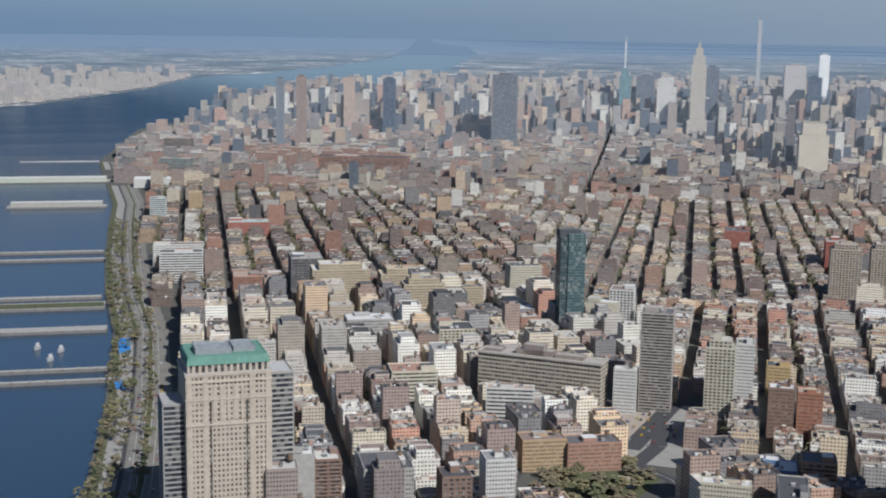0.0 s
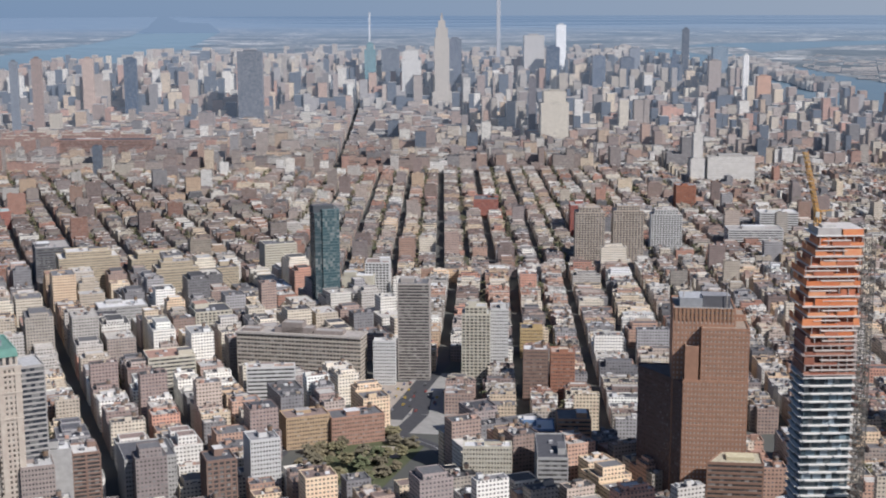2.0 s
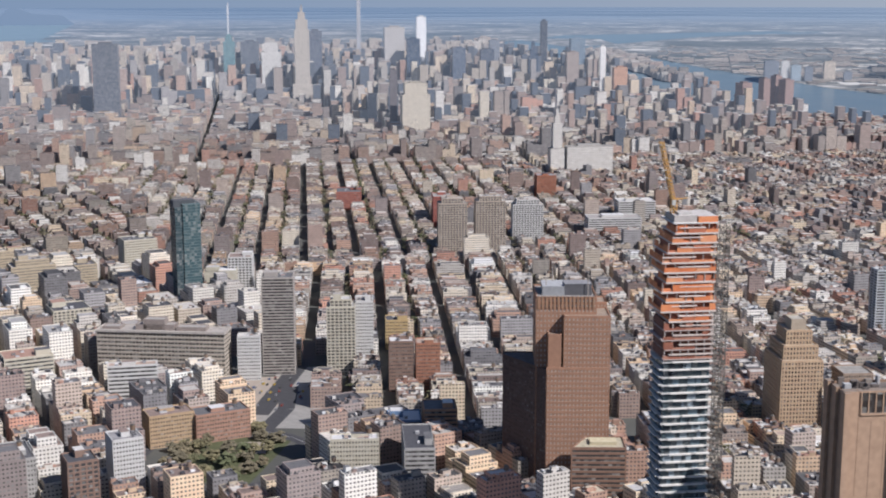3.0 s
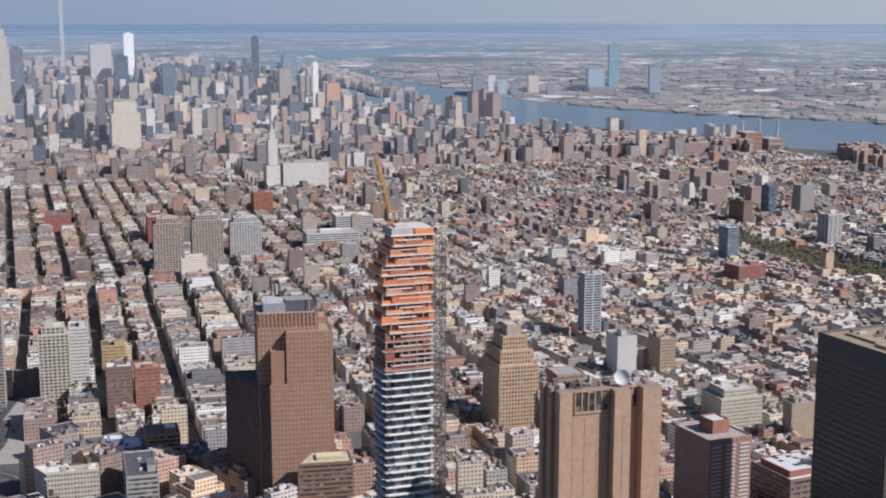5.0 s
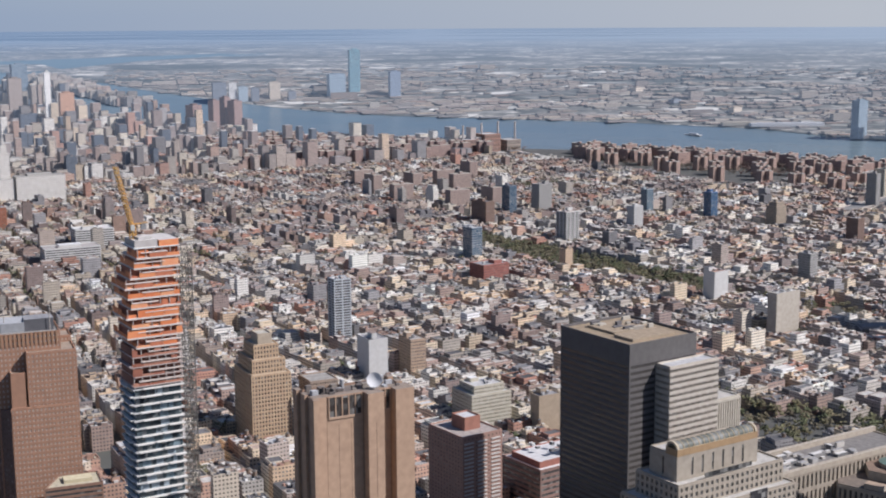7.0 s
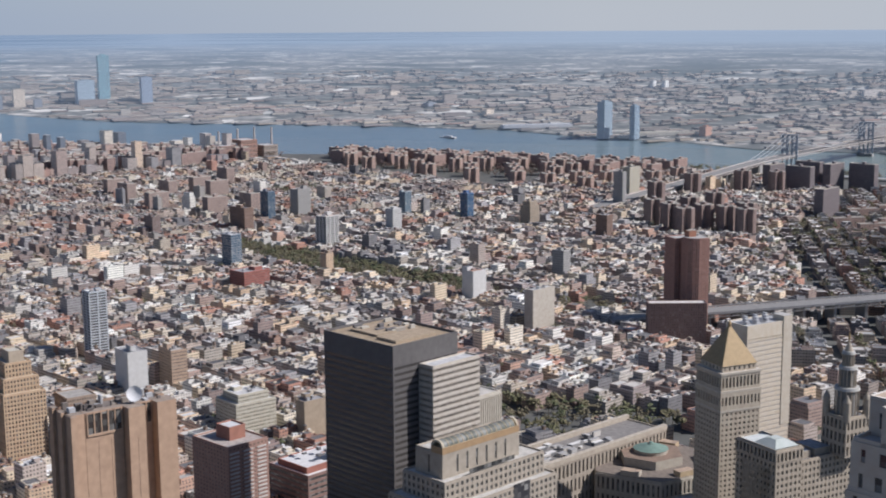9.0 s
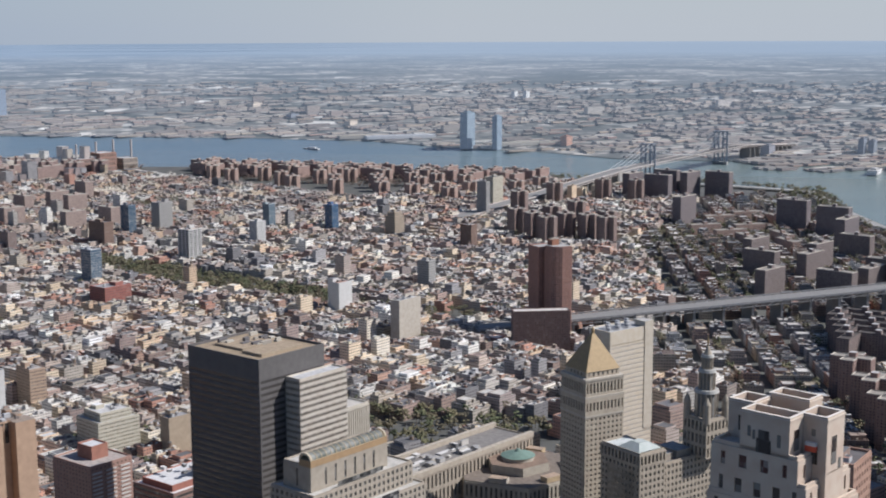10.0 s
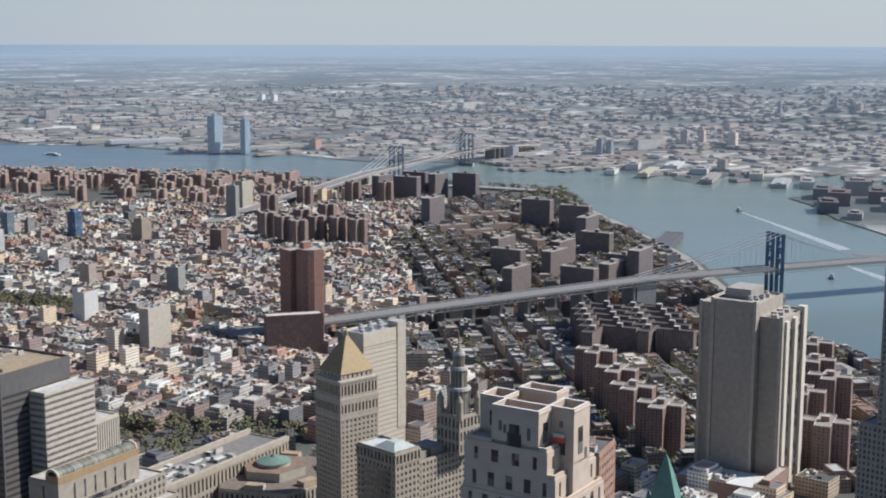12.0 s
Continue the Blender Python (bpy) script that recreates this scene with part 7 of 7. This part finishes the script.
for ya, yb, off in ((850, 1100, 6), (1101, 1349, 8), (1349, 1675, 8), (1675, 1929, 8), (1929, 2264, 10), (2264, 2580, 14)):
    xa = np.interp(ya, [p[1] for p in SHORE], [p[0] for p in SHORE]) + off
    xb = np.interp(yb, [p[1] for p in SHORE], [p[0] for p in SHORE]) + off
    wood("trees", [(xa - 6, ya), (xa + 22, ya), (xb + 22, yb), (xb - 6, yb)], 48, grove, "row of riverside park trees", 10)
    wood("trees", [(xa + 34, ya), (xa + 42, ya), (xb + 42, yb), (xb + 34, yb)], 16, grove, "young trees in the highway median", 10)
PARK = [(1735, 600), (1800, 580), (1880, 775), (1960, 965), (2010, 1090), (1940, 1110), (1855, 935), (1785, 750)]
wood("trees", PARK, 620, grove, "long narrow park full of budding trees", 10)
EAST_PARK = [(3240, -60), (3330, 150), (3395, 760), (3440, 760), (3360, 130), (3260, -90), (2920, -130), (2920, -90)]
wood("trees", EAST_PARK, 260, grove, "riverside park trees")
HOOK = [(2790, -60), (2960, 30), (3230, 0), (3200, -80), (2920, -120)]
wood("trees", HOOK, 160, grove, "dense trees at the river bend")
wood("trees", [(3395, 760), (3470, 1330), (3490, 1600), (3440, 1600), (3330, 900)], 260, grove, "bare trees along the river drive", 7, BARE)
wood("trees", [(3060, 600), (3200, 600), (3330, 900), (3400, 1500), (3250, 1500), (3100, 1000)], 420, grove, "bare trees between the riverside blocks", 6, BARE)
wood("trees", [(1750, 200), (2300, 260), (2700, 300), (2700, 130), (2100, 130)], 260, grove, "street trees of the low quarter")
CAMPUS = [(1880, 60), (2080, 120), (2780, 120), (2720, -160), (2300, -240), (1980, -190)]
wood("trees", CAMPUS, 700, grove, "trees between the housing blocks")
SMITH = [(1120, -80), (1450, -30), (1560, -200), (1500, -330), (1180, -300)]
wood("trees", SMITH, 260, grove, "trees between the housing towers")
GARDEN = [(2615, 2090), (2950, 2680), (3290, 2480), (3430, 1720), (3250, 1720)]
wood("trees", GARDEN, 1100, grove, "bare brown trees between the red brick blocks", 6, BARE)
wood("trees", [(2300, 400), (2420, 500), (2700, 560), (2680, 420), (2420, 320)], 130, grove, "trees of a schoolyard park")
wood("trees", [(925, 330), (990, 270), (1160, 250), (1180, 330), (1000, 380)], 90, grove, "trees of a small civic park", 14)
wood("trees", [(1400, 2030), (1560, 1960), (1640, 2110), (1480, 2190)], 150, grove, "trees of a square in the village")
wood("trees", [(1090, 1600), (1180, 1540), (1330, 1640), (1240, 1730)], 90, grove, "garden trees between slab towers")
wood("trees", [(2560, 1290), (2700, 1210), (2790, 1360), (2650, 1450)], 120, grove, "trees of an east side square")
wood("trees", [(560, 780), (640, 800), (650, 720), (580, 700)], 26, grove, "small park trees beside the brown tower", 16)
wood("trees", [(1100, 1180), (1120, 1260), (1160, 1260), (1150, 1180)], 20, grove, "yard trees")
COLUMBUS = [(1150, 400), (1160, 300), (1195, 195), (1245, 195), (1262, 300), (1262, 400)]
wood("trees", COLUMBUS, 110, grove, "trees of a park below the courts", 14)
wood("trees", [(1690, 470), (1760, 440), (1700, 360), (1640, 390)], 36, grove, "trees beside the bridge approach", 10)
take(1865, 840, 84, 560, 24, 0)
take(1210, 300, 90, 190, -12, 0)
take(1700, 415, 90, 90, 25, 0)

# ---- the city's lesser buildings ----
AVENUES = [215 + k for k in (-1830, -1580, -1340, -1100, -860, -620, -350, 0, 130, 260, 390, 520, 710, 910, 1110, 1290, 1470, 1650, 1850)]


def blend(c, k):
    return tuple(min(0.8, v * k) for v in c)


class City:
    """Lots filled with buildings: the nearest become things of their own, the rest one joined mesh."""

    def __init__(self, walls, top, near=0.0, mute=0.2):
        self.out, self.walls, self.top, self.near, self.mute = Build(walls, top), walls, top, near, mute
        self.yards, self.last = Build(FOLIAGE), None

    def lot(self, x, y, w, d, turn, h, rng, brick, detail, dim=1.0, white=0.3):
        s = scale_at(x, y)
        # neighbours often share one build: the same wall, the same roof
        if self.last is None or rng.random() > 0.35:
            wall_ = blend(rng.choice(BRICKS if rng.random() < brick else STONES), rng.uniform(0.7, 1.2) * dim)
            pick = rng.random()
            if pick < white:
                top_ = blend((0.70, 0.655, 0.59), rng.uniform(0.66, 1.04))
            elif pick < white + 0.35:
                top_ = blend((0.12, 0.118, 0.12), rng.uniform(0.6, 1.7))
            else:
                top_ = blend(rng.choice(ROOFS), rng.uniform(0.7, 1.05) * dim)
            self.last = (wall_, top_)
        c, roof = self.last
        # haze put into colour: far walls and roofs fade to grey with distance
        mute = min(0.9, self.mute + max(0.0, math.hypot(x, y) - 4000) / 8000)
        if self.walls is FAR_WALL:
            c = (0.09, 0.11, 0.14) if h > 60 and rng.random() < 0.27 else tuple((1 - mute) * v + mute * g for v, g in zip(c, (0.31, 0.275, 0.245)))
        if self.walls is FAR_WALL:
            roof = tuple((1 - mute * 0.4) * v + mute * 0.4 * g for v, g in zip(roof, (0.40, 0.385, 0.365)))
            quarter = noise.noise(Vector((x * 0.0016, y * 0.0016, 3.0)))
            if x > 3600 and y < 5000:
                k = 0.72 + 0.7 * quarter
                roof = tuple(0.6 * v * k + q for v, q in zip(roof, (0.15, 0.125, 0.095)))
                c = tuple(v * (0.85 + 0.5 * quarter) for v in c)
            if rng.random() < 0.03 + 0.12 * max(0.0, quarter):
                roof = (0.72, 0.65, 0.56)
        foot = rect(x, y, w, d, turn)
        single = math.hypot(x, y) < self.near
        if single:
            root = thing("city_building", x, y, "%s city building with a %s roof" % ("brick" if brick and c[0] > c[2] * 1.6 else "grey stone", "pale" if roof[0] > 0.4 else "dark"), "building", "city buildings")
        out = Build(self.walls, self.top) if single else self.out
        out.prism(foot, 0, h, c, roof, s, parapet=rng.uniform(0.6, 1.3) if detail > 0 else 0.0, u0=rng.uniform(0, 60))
        if single:
            out.make("wall", root)
        if detail > 1 and w * d > 330 and rng.random() < 0.45:
            up = Build(self.walls, self.top) if single else self.out
            foot = rect(x, y, w * rng.uniform(0.6, 0.8), d * rng.uniform(0.6, 0.8), turn)
            up.prism(foot, h - 1, h + rng.choice((3.4, 3.4, 6.8)), blend(c, 1.1), roof, s, parapet=0.6, u0=rng.uniform(0, 60))
            if single:
                up.make("setback", root)
        if detail == 0:
            return
        b = radians(turn)
        ax, ay, bx, by = math.cos(b), -math.sin(b), math.sin(b), math.cos(b)
        for k in range(detail + (1 if w * d > 300 else 0)):
            i, j = rng.uniform(-0.36, 0.36) * w, rng.uniform(-0.36, 0.36) * d
            out = Build(self.walls, self.top) if single else self.out
            px, py = x + ax * i + bx * j, y + ay * i + by * j
            if k == 0:
                out.prism(rect(px, py, rng.uniform(2.5, 4 + w * 0.15), rng.uniform(3, 4 + d * 0.12), turn), h - 1, h + rng.uniform(2, 3.6), blend(c, rng.uniform(0.8, 1.3)), roof, s, wall=1)
            else:
                q = blend(rng.choice(ROOFS), rng.uniform(0.6, 1.2))
                out.prism(rect(px, py, rng.uniform(1.2, 3.5), rng.uniform(1.2, 4.5), turn), h - 1, h + rng.uniform(0.2, 1.4), q, q, s, wall=1)
            if single:
                out.make("bulkhead" if k == 0 else "roof_fan", root)
        if detail > 1 and h > 18 and rng.random() < 0.3:
            out = Build(self.top) if single else self.out
            px, py = x + ax * w * 0.2, y + ay * w * 0.2
            mat = 0 if single else 1
            tube(out, px, py, h + 2.4, h + 6, 1.9, 1.9, (0.22, 0.16, 0.12), s, 8, mat)
            tube(out, px, py, h + 6, h + 7.2, 2.1, 0.1, (0.13, 0.12, 0.11), s, 8, mat)
            for i, j in ((-1, -1), (1, 1)):
                tube(out, px + 1.2 * i, py + 1.2 * j, h - 1, h + 2.5, 0.2, 0.2, (0.1, 0.1, 0.1), s, 4, mat)
            if single:
                out.make("water_tank", root, "timber water tank on legs")

    def district(self, poly, turn, us, vs, street, lots, heights, brick, rng, tall=0.0, tall_h=(40, 70), gap=0.0, green=0.55, thin=None, dim=1.0, white=0.3):
        """Blocks between the streets us (along the bearing) and vs (across it), in two rows of lots each."""
        b = radians(turn)
        ax, ay, bx, by = math.cos(b), -math.sin(b), math.sin(b), math.cos(b)
        for u0, u1 in zip(us, us[1:]):
            for v0, v1 in zip(vs, vs[1:]):
                cu, cv = (u0 + u1) / 2, (v0 + v1) / 2
                cx, cy = cu * ax + cv * bx, cu * ay + cv * by
                if math.hypot(cx, cy) < 650 or not -8 < math.degrees(math.atan2(cx, cy)) < 112:
                    continue
                if thin and rng.random() < 0.16:
                    continue
                ua, ub, va, vb = u0 + street[0] / 2, u1 - street[0] / 2, v0 + street[1] / 2, v1 - street[1] / 2
                long_v = (vb - va) >= (ub - ua)
                lo, hi = (va, vb) if long_v else (ua, ub)
                depth = ((ub - ua) if long_v else (vb - va)) / 2
                if self.near and math.hypot(cx, cy) < 3300 and rng.random() < green:
                    for k in range(rng.randint(2, 4) + int(green * 5)):
                        cut, off = rng.uniform(lo + 6, hi - 6), rng.uniform(-3, 3)
                        u, v = (cu + off, cut) if long_v else (cut, cv + off)
                        x, y = u * ax + v * bx, u * ay + v * by
                        if math.hypot(x, y) > 900 and inside(poly, x, y) and free(x, y):
                            crown(self.yards, x, y, rng.uniform(15, 20), rng.uniform(3.5, 5.5), rng, 7)
                for row in (0, 1):
                    at, base = lo, rng.uniform(0.85, 1.15)
                    while at < hi - 4:
                        w = min(rng.uniform(*lots), hi - at)
                        if hi - at - w < 6:
                            w = hi - at
                        mid_, at = at + w / 2, at + w
                        full = depth * (rng.uniform(0.62, 0.95) if w < 22 else rng.uniform(0.85, 1.0))
                        k = ((ua if long_v else va) + full / 2) if row == 0 else ((ub if long_v else vb) - full / 2)
                        u, v = (k, mid_) if long_v else (mid_, k)
                        x, y = u * ax + v * bx, u * ay + v * by
                        r = math.hypot(x, y)
                        if thin and noise.noise(Vector((x * 0.0016, y * 0.0016, 3.0))) < -0.08 and rng.random() < 0.75:
                            continue
                        if r < 800 or not -3 < math.degrees(math.atan2(x, y)) < 108 or rng.random() < (gap if not thin else gap + (1 - gap) * min(1, max(0, (r - thin[0]) / (thin[1] - thin[0])))) or not inside(poly, x, y) or not free(x, y):
                            continue
                        h = rng.uniform(*heights) * base
                        if rng.random() < tall:
                            h = rng.uniform(*tall_h)
                        size = (full, w) if long_v else (w, full)
                        self.lot(x, y, size[0] - 0.1, size[1] - 0.1, turn, h, rng, brick, 6 if r < 1450 else 4 if r < 2100 else 2 if r < 2700 else 1 if r < 3600 else 0, dim, white)


def span_list(a, b, step, jitter, rng):
    out = [a]
    while out[-1] < b:
        out.append(out[-1] + step * rng.uniform(1 - jitter, 1 + jitter))
    return out


rng = random.Random(5)
TRIBECA = [(60, 700), (112, 850), (165, 1101), (206, 1349), (240, 1470), (560, 1250), (600, 1180), (560, 1060), (700, 900), (760, 800), (700, 600), (500, 640)]
HUDSON_SQ = [(240, 1470), (266, 1800), (800, 1640), (740, 1250), (560, 1240)]
SOHO = [(600, 1130), (740, 1250), (800, 1640), (1420, 1388), (1330, 1120), (1100, 820), (900, 800), (700, 900)]
CHINATOWN = [(900, 800), (1100, 820), (1330, 1120), (1420, 1388), (1747, 1255), (1640, 600), (1500, 200), (1400, 30), (1180, 330), (1000, 400), (860, 560), (760, 760)]
LOWER_EAST = [(1640, 600), (1747, 1255), (3340, 740), (3220, 240), (2990, 180), (2400, 250), (1700, 120), (1500, 200)]
TWO_BRIDGES = [(1380, -20), (1480, 200), (1700, 120), (2000, 150), (2400, 250), (2990, 180), (3180, 40), (2870, -110), (2300, -250), (1747, -310), (1230, -520), (1100, -330), (1180, 0)]
EAST_VILLAGE = [(1747, 1265), (1899, 2432), (3440, 1620), (3340, 760)]
VILLAGE_WEST = [(266, 1810), (278, 1929), (314, 2264), (356, 2580), (400, 2887), (430, 3180), (900, 2960), (1010, 2200), (760, 1670)]
VILLAGE = [(760, 1650), (1010, 2200), (900, 2960), (1899, 2432), (1747, 1265), (1400, 1400)]
GRAMERCY = [(1899, 2440), (2102, 3143), (3280, 2540), (3440, 1640)]
CHELSEA = [(390, 3240), (470, 3900), (700, 4700), (2321, 3931), (1899, 2440), (900, 2970)]
MURRAY = [(2102, 3150), (2321, 3931), (3477, 3387), (3300, 2560)]
MIDTOWN = [(700, 4800), (1600, 6500), (3393, 5719), (4450, 4850), (3800, 3942), (3500, 3400), (2321, 3931)]
UPTOWN = [(1700, 6600), (3000, 8700), (7000, 9000), (5800, 7000), (4500, 5000), (3393, 5720)]
GREENPOINT = [(3640, -200), (3840, 150), (4000, 500), (4170, 760), (4290, 1080), (4480, 1400), (4520, 1835), (4480, 2253), (4450, 2800), (4600, 3442), (5300, 4750), (5950, 5800), (6650, 7150), (9500, 8200), (11500, 3000), (11000, -2200), (8000, -4200), (4200, -2600), (3000, -1500), (2700, -900), (3400, -700), (3600, -500)]

CIVIC = [(880, 330), (1180, 330), (1400, 30), (1180, 0), (1100, -330), (880, -260), (860, 100)]
GORE = [(690, 600), (755, 800), (900, 800), (865, 560), (890, 335), (770, 430)]
near_city = City(WALL, ROOF, 1060)
WEST_GRID = [-30, 43, 121, 200, 272, 345, 420, 500, 580, 660]
near_city.district(TRIBECA, 10, WEST_GRID, span_list(560, 1700, 88, 0.1, rng), (17, 14), (9, 26), (17, 32), 0.4, rng, 0.05, (40, 52))
near_city.district(HUDSON_SQ, 10, WEST_GRID, span_list(1300, 2100, 84, 0.1, rng), (18, 15), (16, 40), (22, 48), 0.3, rng, 0.06, (50, 62))
near_city.district(SOHO, 33, [-290, -205, -128, -50, 31, 103, 198, 265, 335, 410, 480, 550, 620], span_list(1000, 2300, 150, 0.12, rng), (14, 13), (7, 17), (15, 23), 0.35, rng, 0.02, (35, 48))
near_city.district(CHINATOWN, 25, span_list(150, 1500, 66, 0.1, rng), span_list(300, 2100, 125, 0.15, rng), (12, 12), (7.5, 20), (12, 20), 0.4, rng, 0.012, (28, 40), white=0.36)
near_city.district(GORE, 33, span_list(200, 900, 64, 0.1, rng), span_list(300, 1400, 95, 0.15, rng), (12, 12), (9, 22), (14, 30), 0.4, rng, 0.03, (36, 50))
near_city.district(CIVIC, 35, span_list(400, 1500, 75, 0.15, rng), span_list(200, 1200, 90, 0.15, rng), (22, 20), (12, 30), (12, 26), 0.4, rng, 0.0, gap=0.3)
near_city.district(LOWER_EAST, 20, span_list(700, 3300, 66, 0.08, rng), span_list(300, 2100, 150, 0.1, rng), (13, 13), (7.5, 20), (11.5, 18), 0.4, rng, 0.008, (28, 42), white=0.36)
# dim here puts a cloud shadow into the wall and roof colours
near_city.district(TWO_BRIDGES, 79, span_list(-250, 1250, 62, 0.1, rng), span_list(950, 3300, 120, 0.1, rng), (16, 13), (9, 26), (10, 16), 0.5, rng, 0.006, (26, 34), gap=0.12, green=0.6, dim=0.75, white=0.3)
near_city.district(EAST_VILLAGE, 29, AVENUES, span_list(1500, 3600, 80, 0.02, rng), (24, 15), (7.5, 18), (12.5, 18), 0.5, rng, 0.008, (30, 42), green=0.7, dim=0.9, white=0.34)
near_city.district(VILLAGE_WEST, 10, [-190, -110, -30, 43, 121, 200, 272, 345, 420, 500, 580], span_list(1700, 3300, 95, 0.1, rng), (12, 12), (7, 20), (10, 20), 0.55, rng, 0.04, (30, 50), green=0.95, dim=0.6, white=0.22)
near_city.district(VILLAGE, 31, span_list(-700, 900, 72, 0.12, rng), span_list(1500, 3300, 120, 0.1, rng), (13, 13), (7, 18), (10, 18), 0.5, rng, 0.015, (30, 48), green=0.95, dim=0.88, white=0.32)
tagged(near_city.yards.make("yard_trees"), "budding trees in the yards behind the houses", "trees", kind="stuff")
tagged(near_city.out.make("city_blocks"), "dense low brick and stone city buildings", "buildings", kind="stuff")
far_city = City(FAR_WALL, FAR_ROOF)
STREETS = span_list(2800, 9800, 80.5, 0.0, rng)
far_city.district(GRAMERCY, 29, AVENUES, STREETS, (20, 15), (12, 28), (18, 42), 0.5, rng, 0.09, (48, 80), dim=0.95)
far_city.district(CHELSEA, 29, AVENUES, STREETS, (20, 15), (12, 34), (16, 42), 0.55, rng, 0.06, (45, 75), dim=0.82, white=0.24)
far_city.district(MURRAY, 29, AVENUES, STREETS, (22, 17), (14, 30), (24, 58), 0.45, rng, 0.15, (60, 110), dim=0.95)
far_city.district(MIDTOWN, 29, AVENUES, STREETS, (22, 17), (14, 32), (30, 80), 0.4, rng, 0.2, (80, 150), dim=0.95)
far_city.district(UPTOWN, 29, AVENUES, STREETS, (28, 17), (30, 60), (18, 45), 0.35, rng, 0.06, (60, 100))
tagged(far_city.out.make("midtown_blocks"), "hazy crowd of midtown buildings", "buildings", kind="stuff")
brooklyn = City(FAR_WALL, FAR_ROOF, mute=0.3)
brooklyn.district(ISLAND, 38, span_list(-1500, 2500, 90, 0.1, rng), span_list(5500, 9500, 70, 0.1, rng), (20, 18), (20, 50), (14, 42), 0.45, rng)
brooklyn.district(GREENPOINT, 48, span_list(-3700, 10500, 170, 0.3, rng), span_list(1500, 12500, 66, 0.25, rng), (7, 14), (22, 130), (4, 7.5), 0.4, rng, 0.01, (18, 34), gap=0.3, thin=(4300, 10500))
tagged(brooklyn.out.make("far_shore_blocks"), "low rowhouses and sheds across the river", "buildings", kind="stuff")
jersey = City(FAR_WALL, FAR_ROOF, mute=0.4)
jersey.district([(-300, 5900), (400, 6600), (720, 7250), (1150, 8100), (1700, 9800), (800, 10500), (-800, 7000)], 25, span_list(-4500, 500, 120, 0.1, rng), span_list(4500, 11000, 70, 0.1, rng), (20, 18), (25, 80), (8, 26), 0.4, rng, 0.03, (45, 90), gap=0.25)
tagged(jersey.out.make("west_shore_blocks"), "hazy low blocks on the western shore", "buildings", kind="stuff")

# sheds on the far waterfront
for x, y, w, d, c in ((4600, 1320, 250, 40, (0.78, 0.78, 0.78)), (4400, 830, 210, 45, (0.68, 0.62, 0.5)), (4560, 1480, 110, 40, (0.6, 0.52, 0.42)), (3700, -330, 190, 26, (0.62, 0.55, 0.4)),
                      (3560, -480, 200, 30, (0.4, 0.36, 0.33)), (3900, -420, 150, 40, (0.7, 0.7, 0.7)), (3450, -640, 160, 40, (0.5, 0.5, 0.5)), (2450, -255, 170, 34, (0.17, 0.17, 0.19))):
    s = scale_at(x, y)
    root = thing("waterfront_shed", x, y, "long low warehouse on the far waterfront", "warehouse", "waterfront sheds")
    b = Build(FAR_WALL, FAR_ROOF)
    b.prism(rect(x, y, w, d, 60 if x > 4200 else 15), 0, 11, c, c, s, wall=1, parapet=0.8)
    b.make("wall", root)
    b = Build(FAR_WALL, FAR_ROOF)
    b.prism(rect(x, y, w * 0.8, d * 0.3, 60 if x > 4200 else 15), 10, 13, c, c, s, wall=1)
    b.make("roof_light", root)

# ---- cars on the shore roads ----
cars = Build(PLAIN, PANE)
drive = random.Random(9)
PAINTS = [(0.7, 0.7, 0.7), (0.05, 0.05, 0.05), (0.3, 0.3, 0.32), (0.6, 0.4, 0.03), (0.3, 0.04, 0.03), (0.08, 0.12, 0.25)]
for (xa, ya), (xb, yb) in zip(WEST_STREET[:6], WEST_STREET[1:]):
    turn = math.degrees(math.atan2(xb - xa, yb - ya))
    for k in range(26):
        q, off = drive.random(), drive.choice((-12, -7, 6, 12))
        x, y, c = xa + (xb - xa) * q + off, ya + (yb - ya) * q, drive.choice(PAINTS)
        cars.prism(rect(x, y, 1.9, 4.7, turn), 0.3, 1.0, c, c, 1.0, 0, 0)
        cars.prism(rect(x, y, 1.6, 2.4, turn), 1.0, 1.6, (0.05, 0.05, 0.06), c, 1.0, 1, 0)
for k in range(60):
    x, y, c = drive.uniform(585, 680), drive.uniform(1060, 1180), drive.choice(PAINTS)
    cars.prism(rect(x, y, 1.9, 4.7, 43), 0.3, 1.0, c, c, 1.0, 0, 0)
    cars.prism(rect(x, y, 1.6, 2.4, 43), 1.0, 1.6, (0.05, 0.05, 0.06), c, 1.0, 1, 0)
tagged(cars.make("traffic"), "scattered cars on the riverside highway", "cars", kind="stuff")
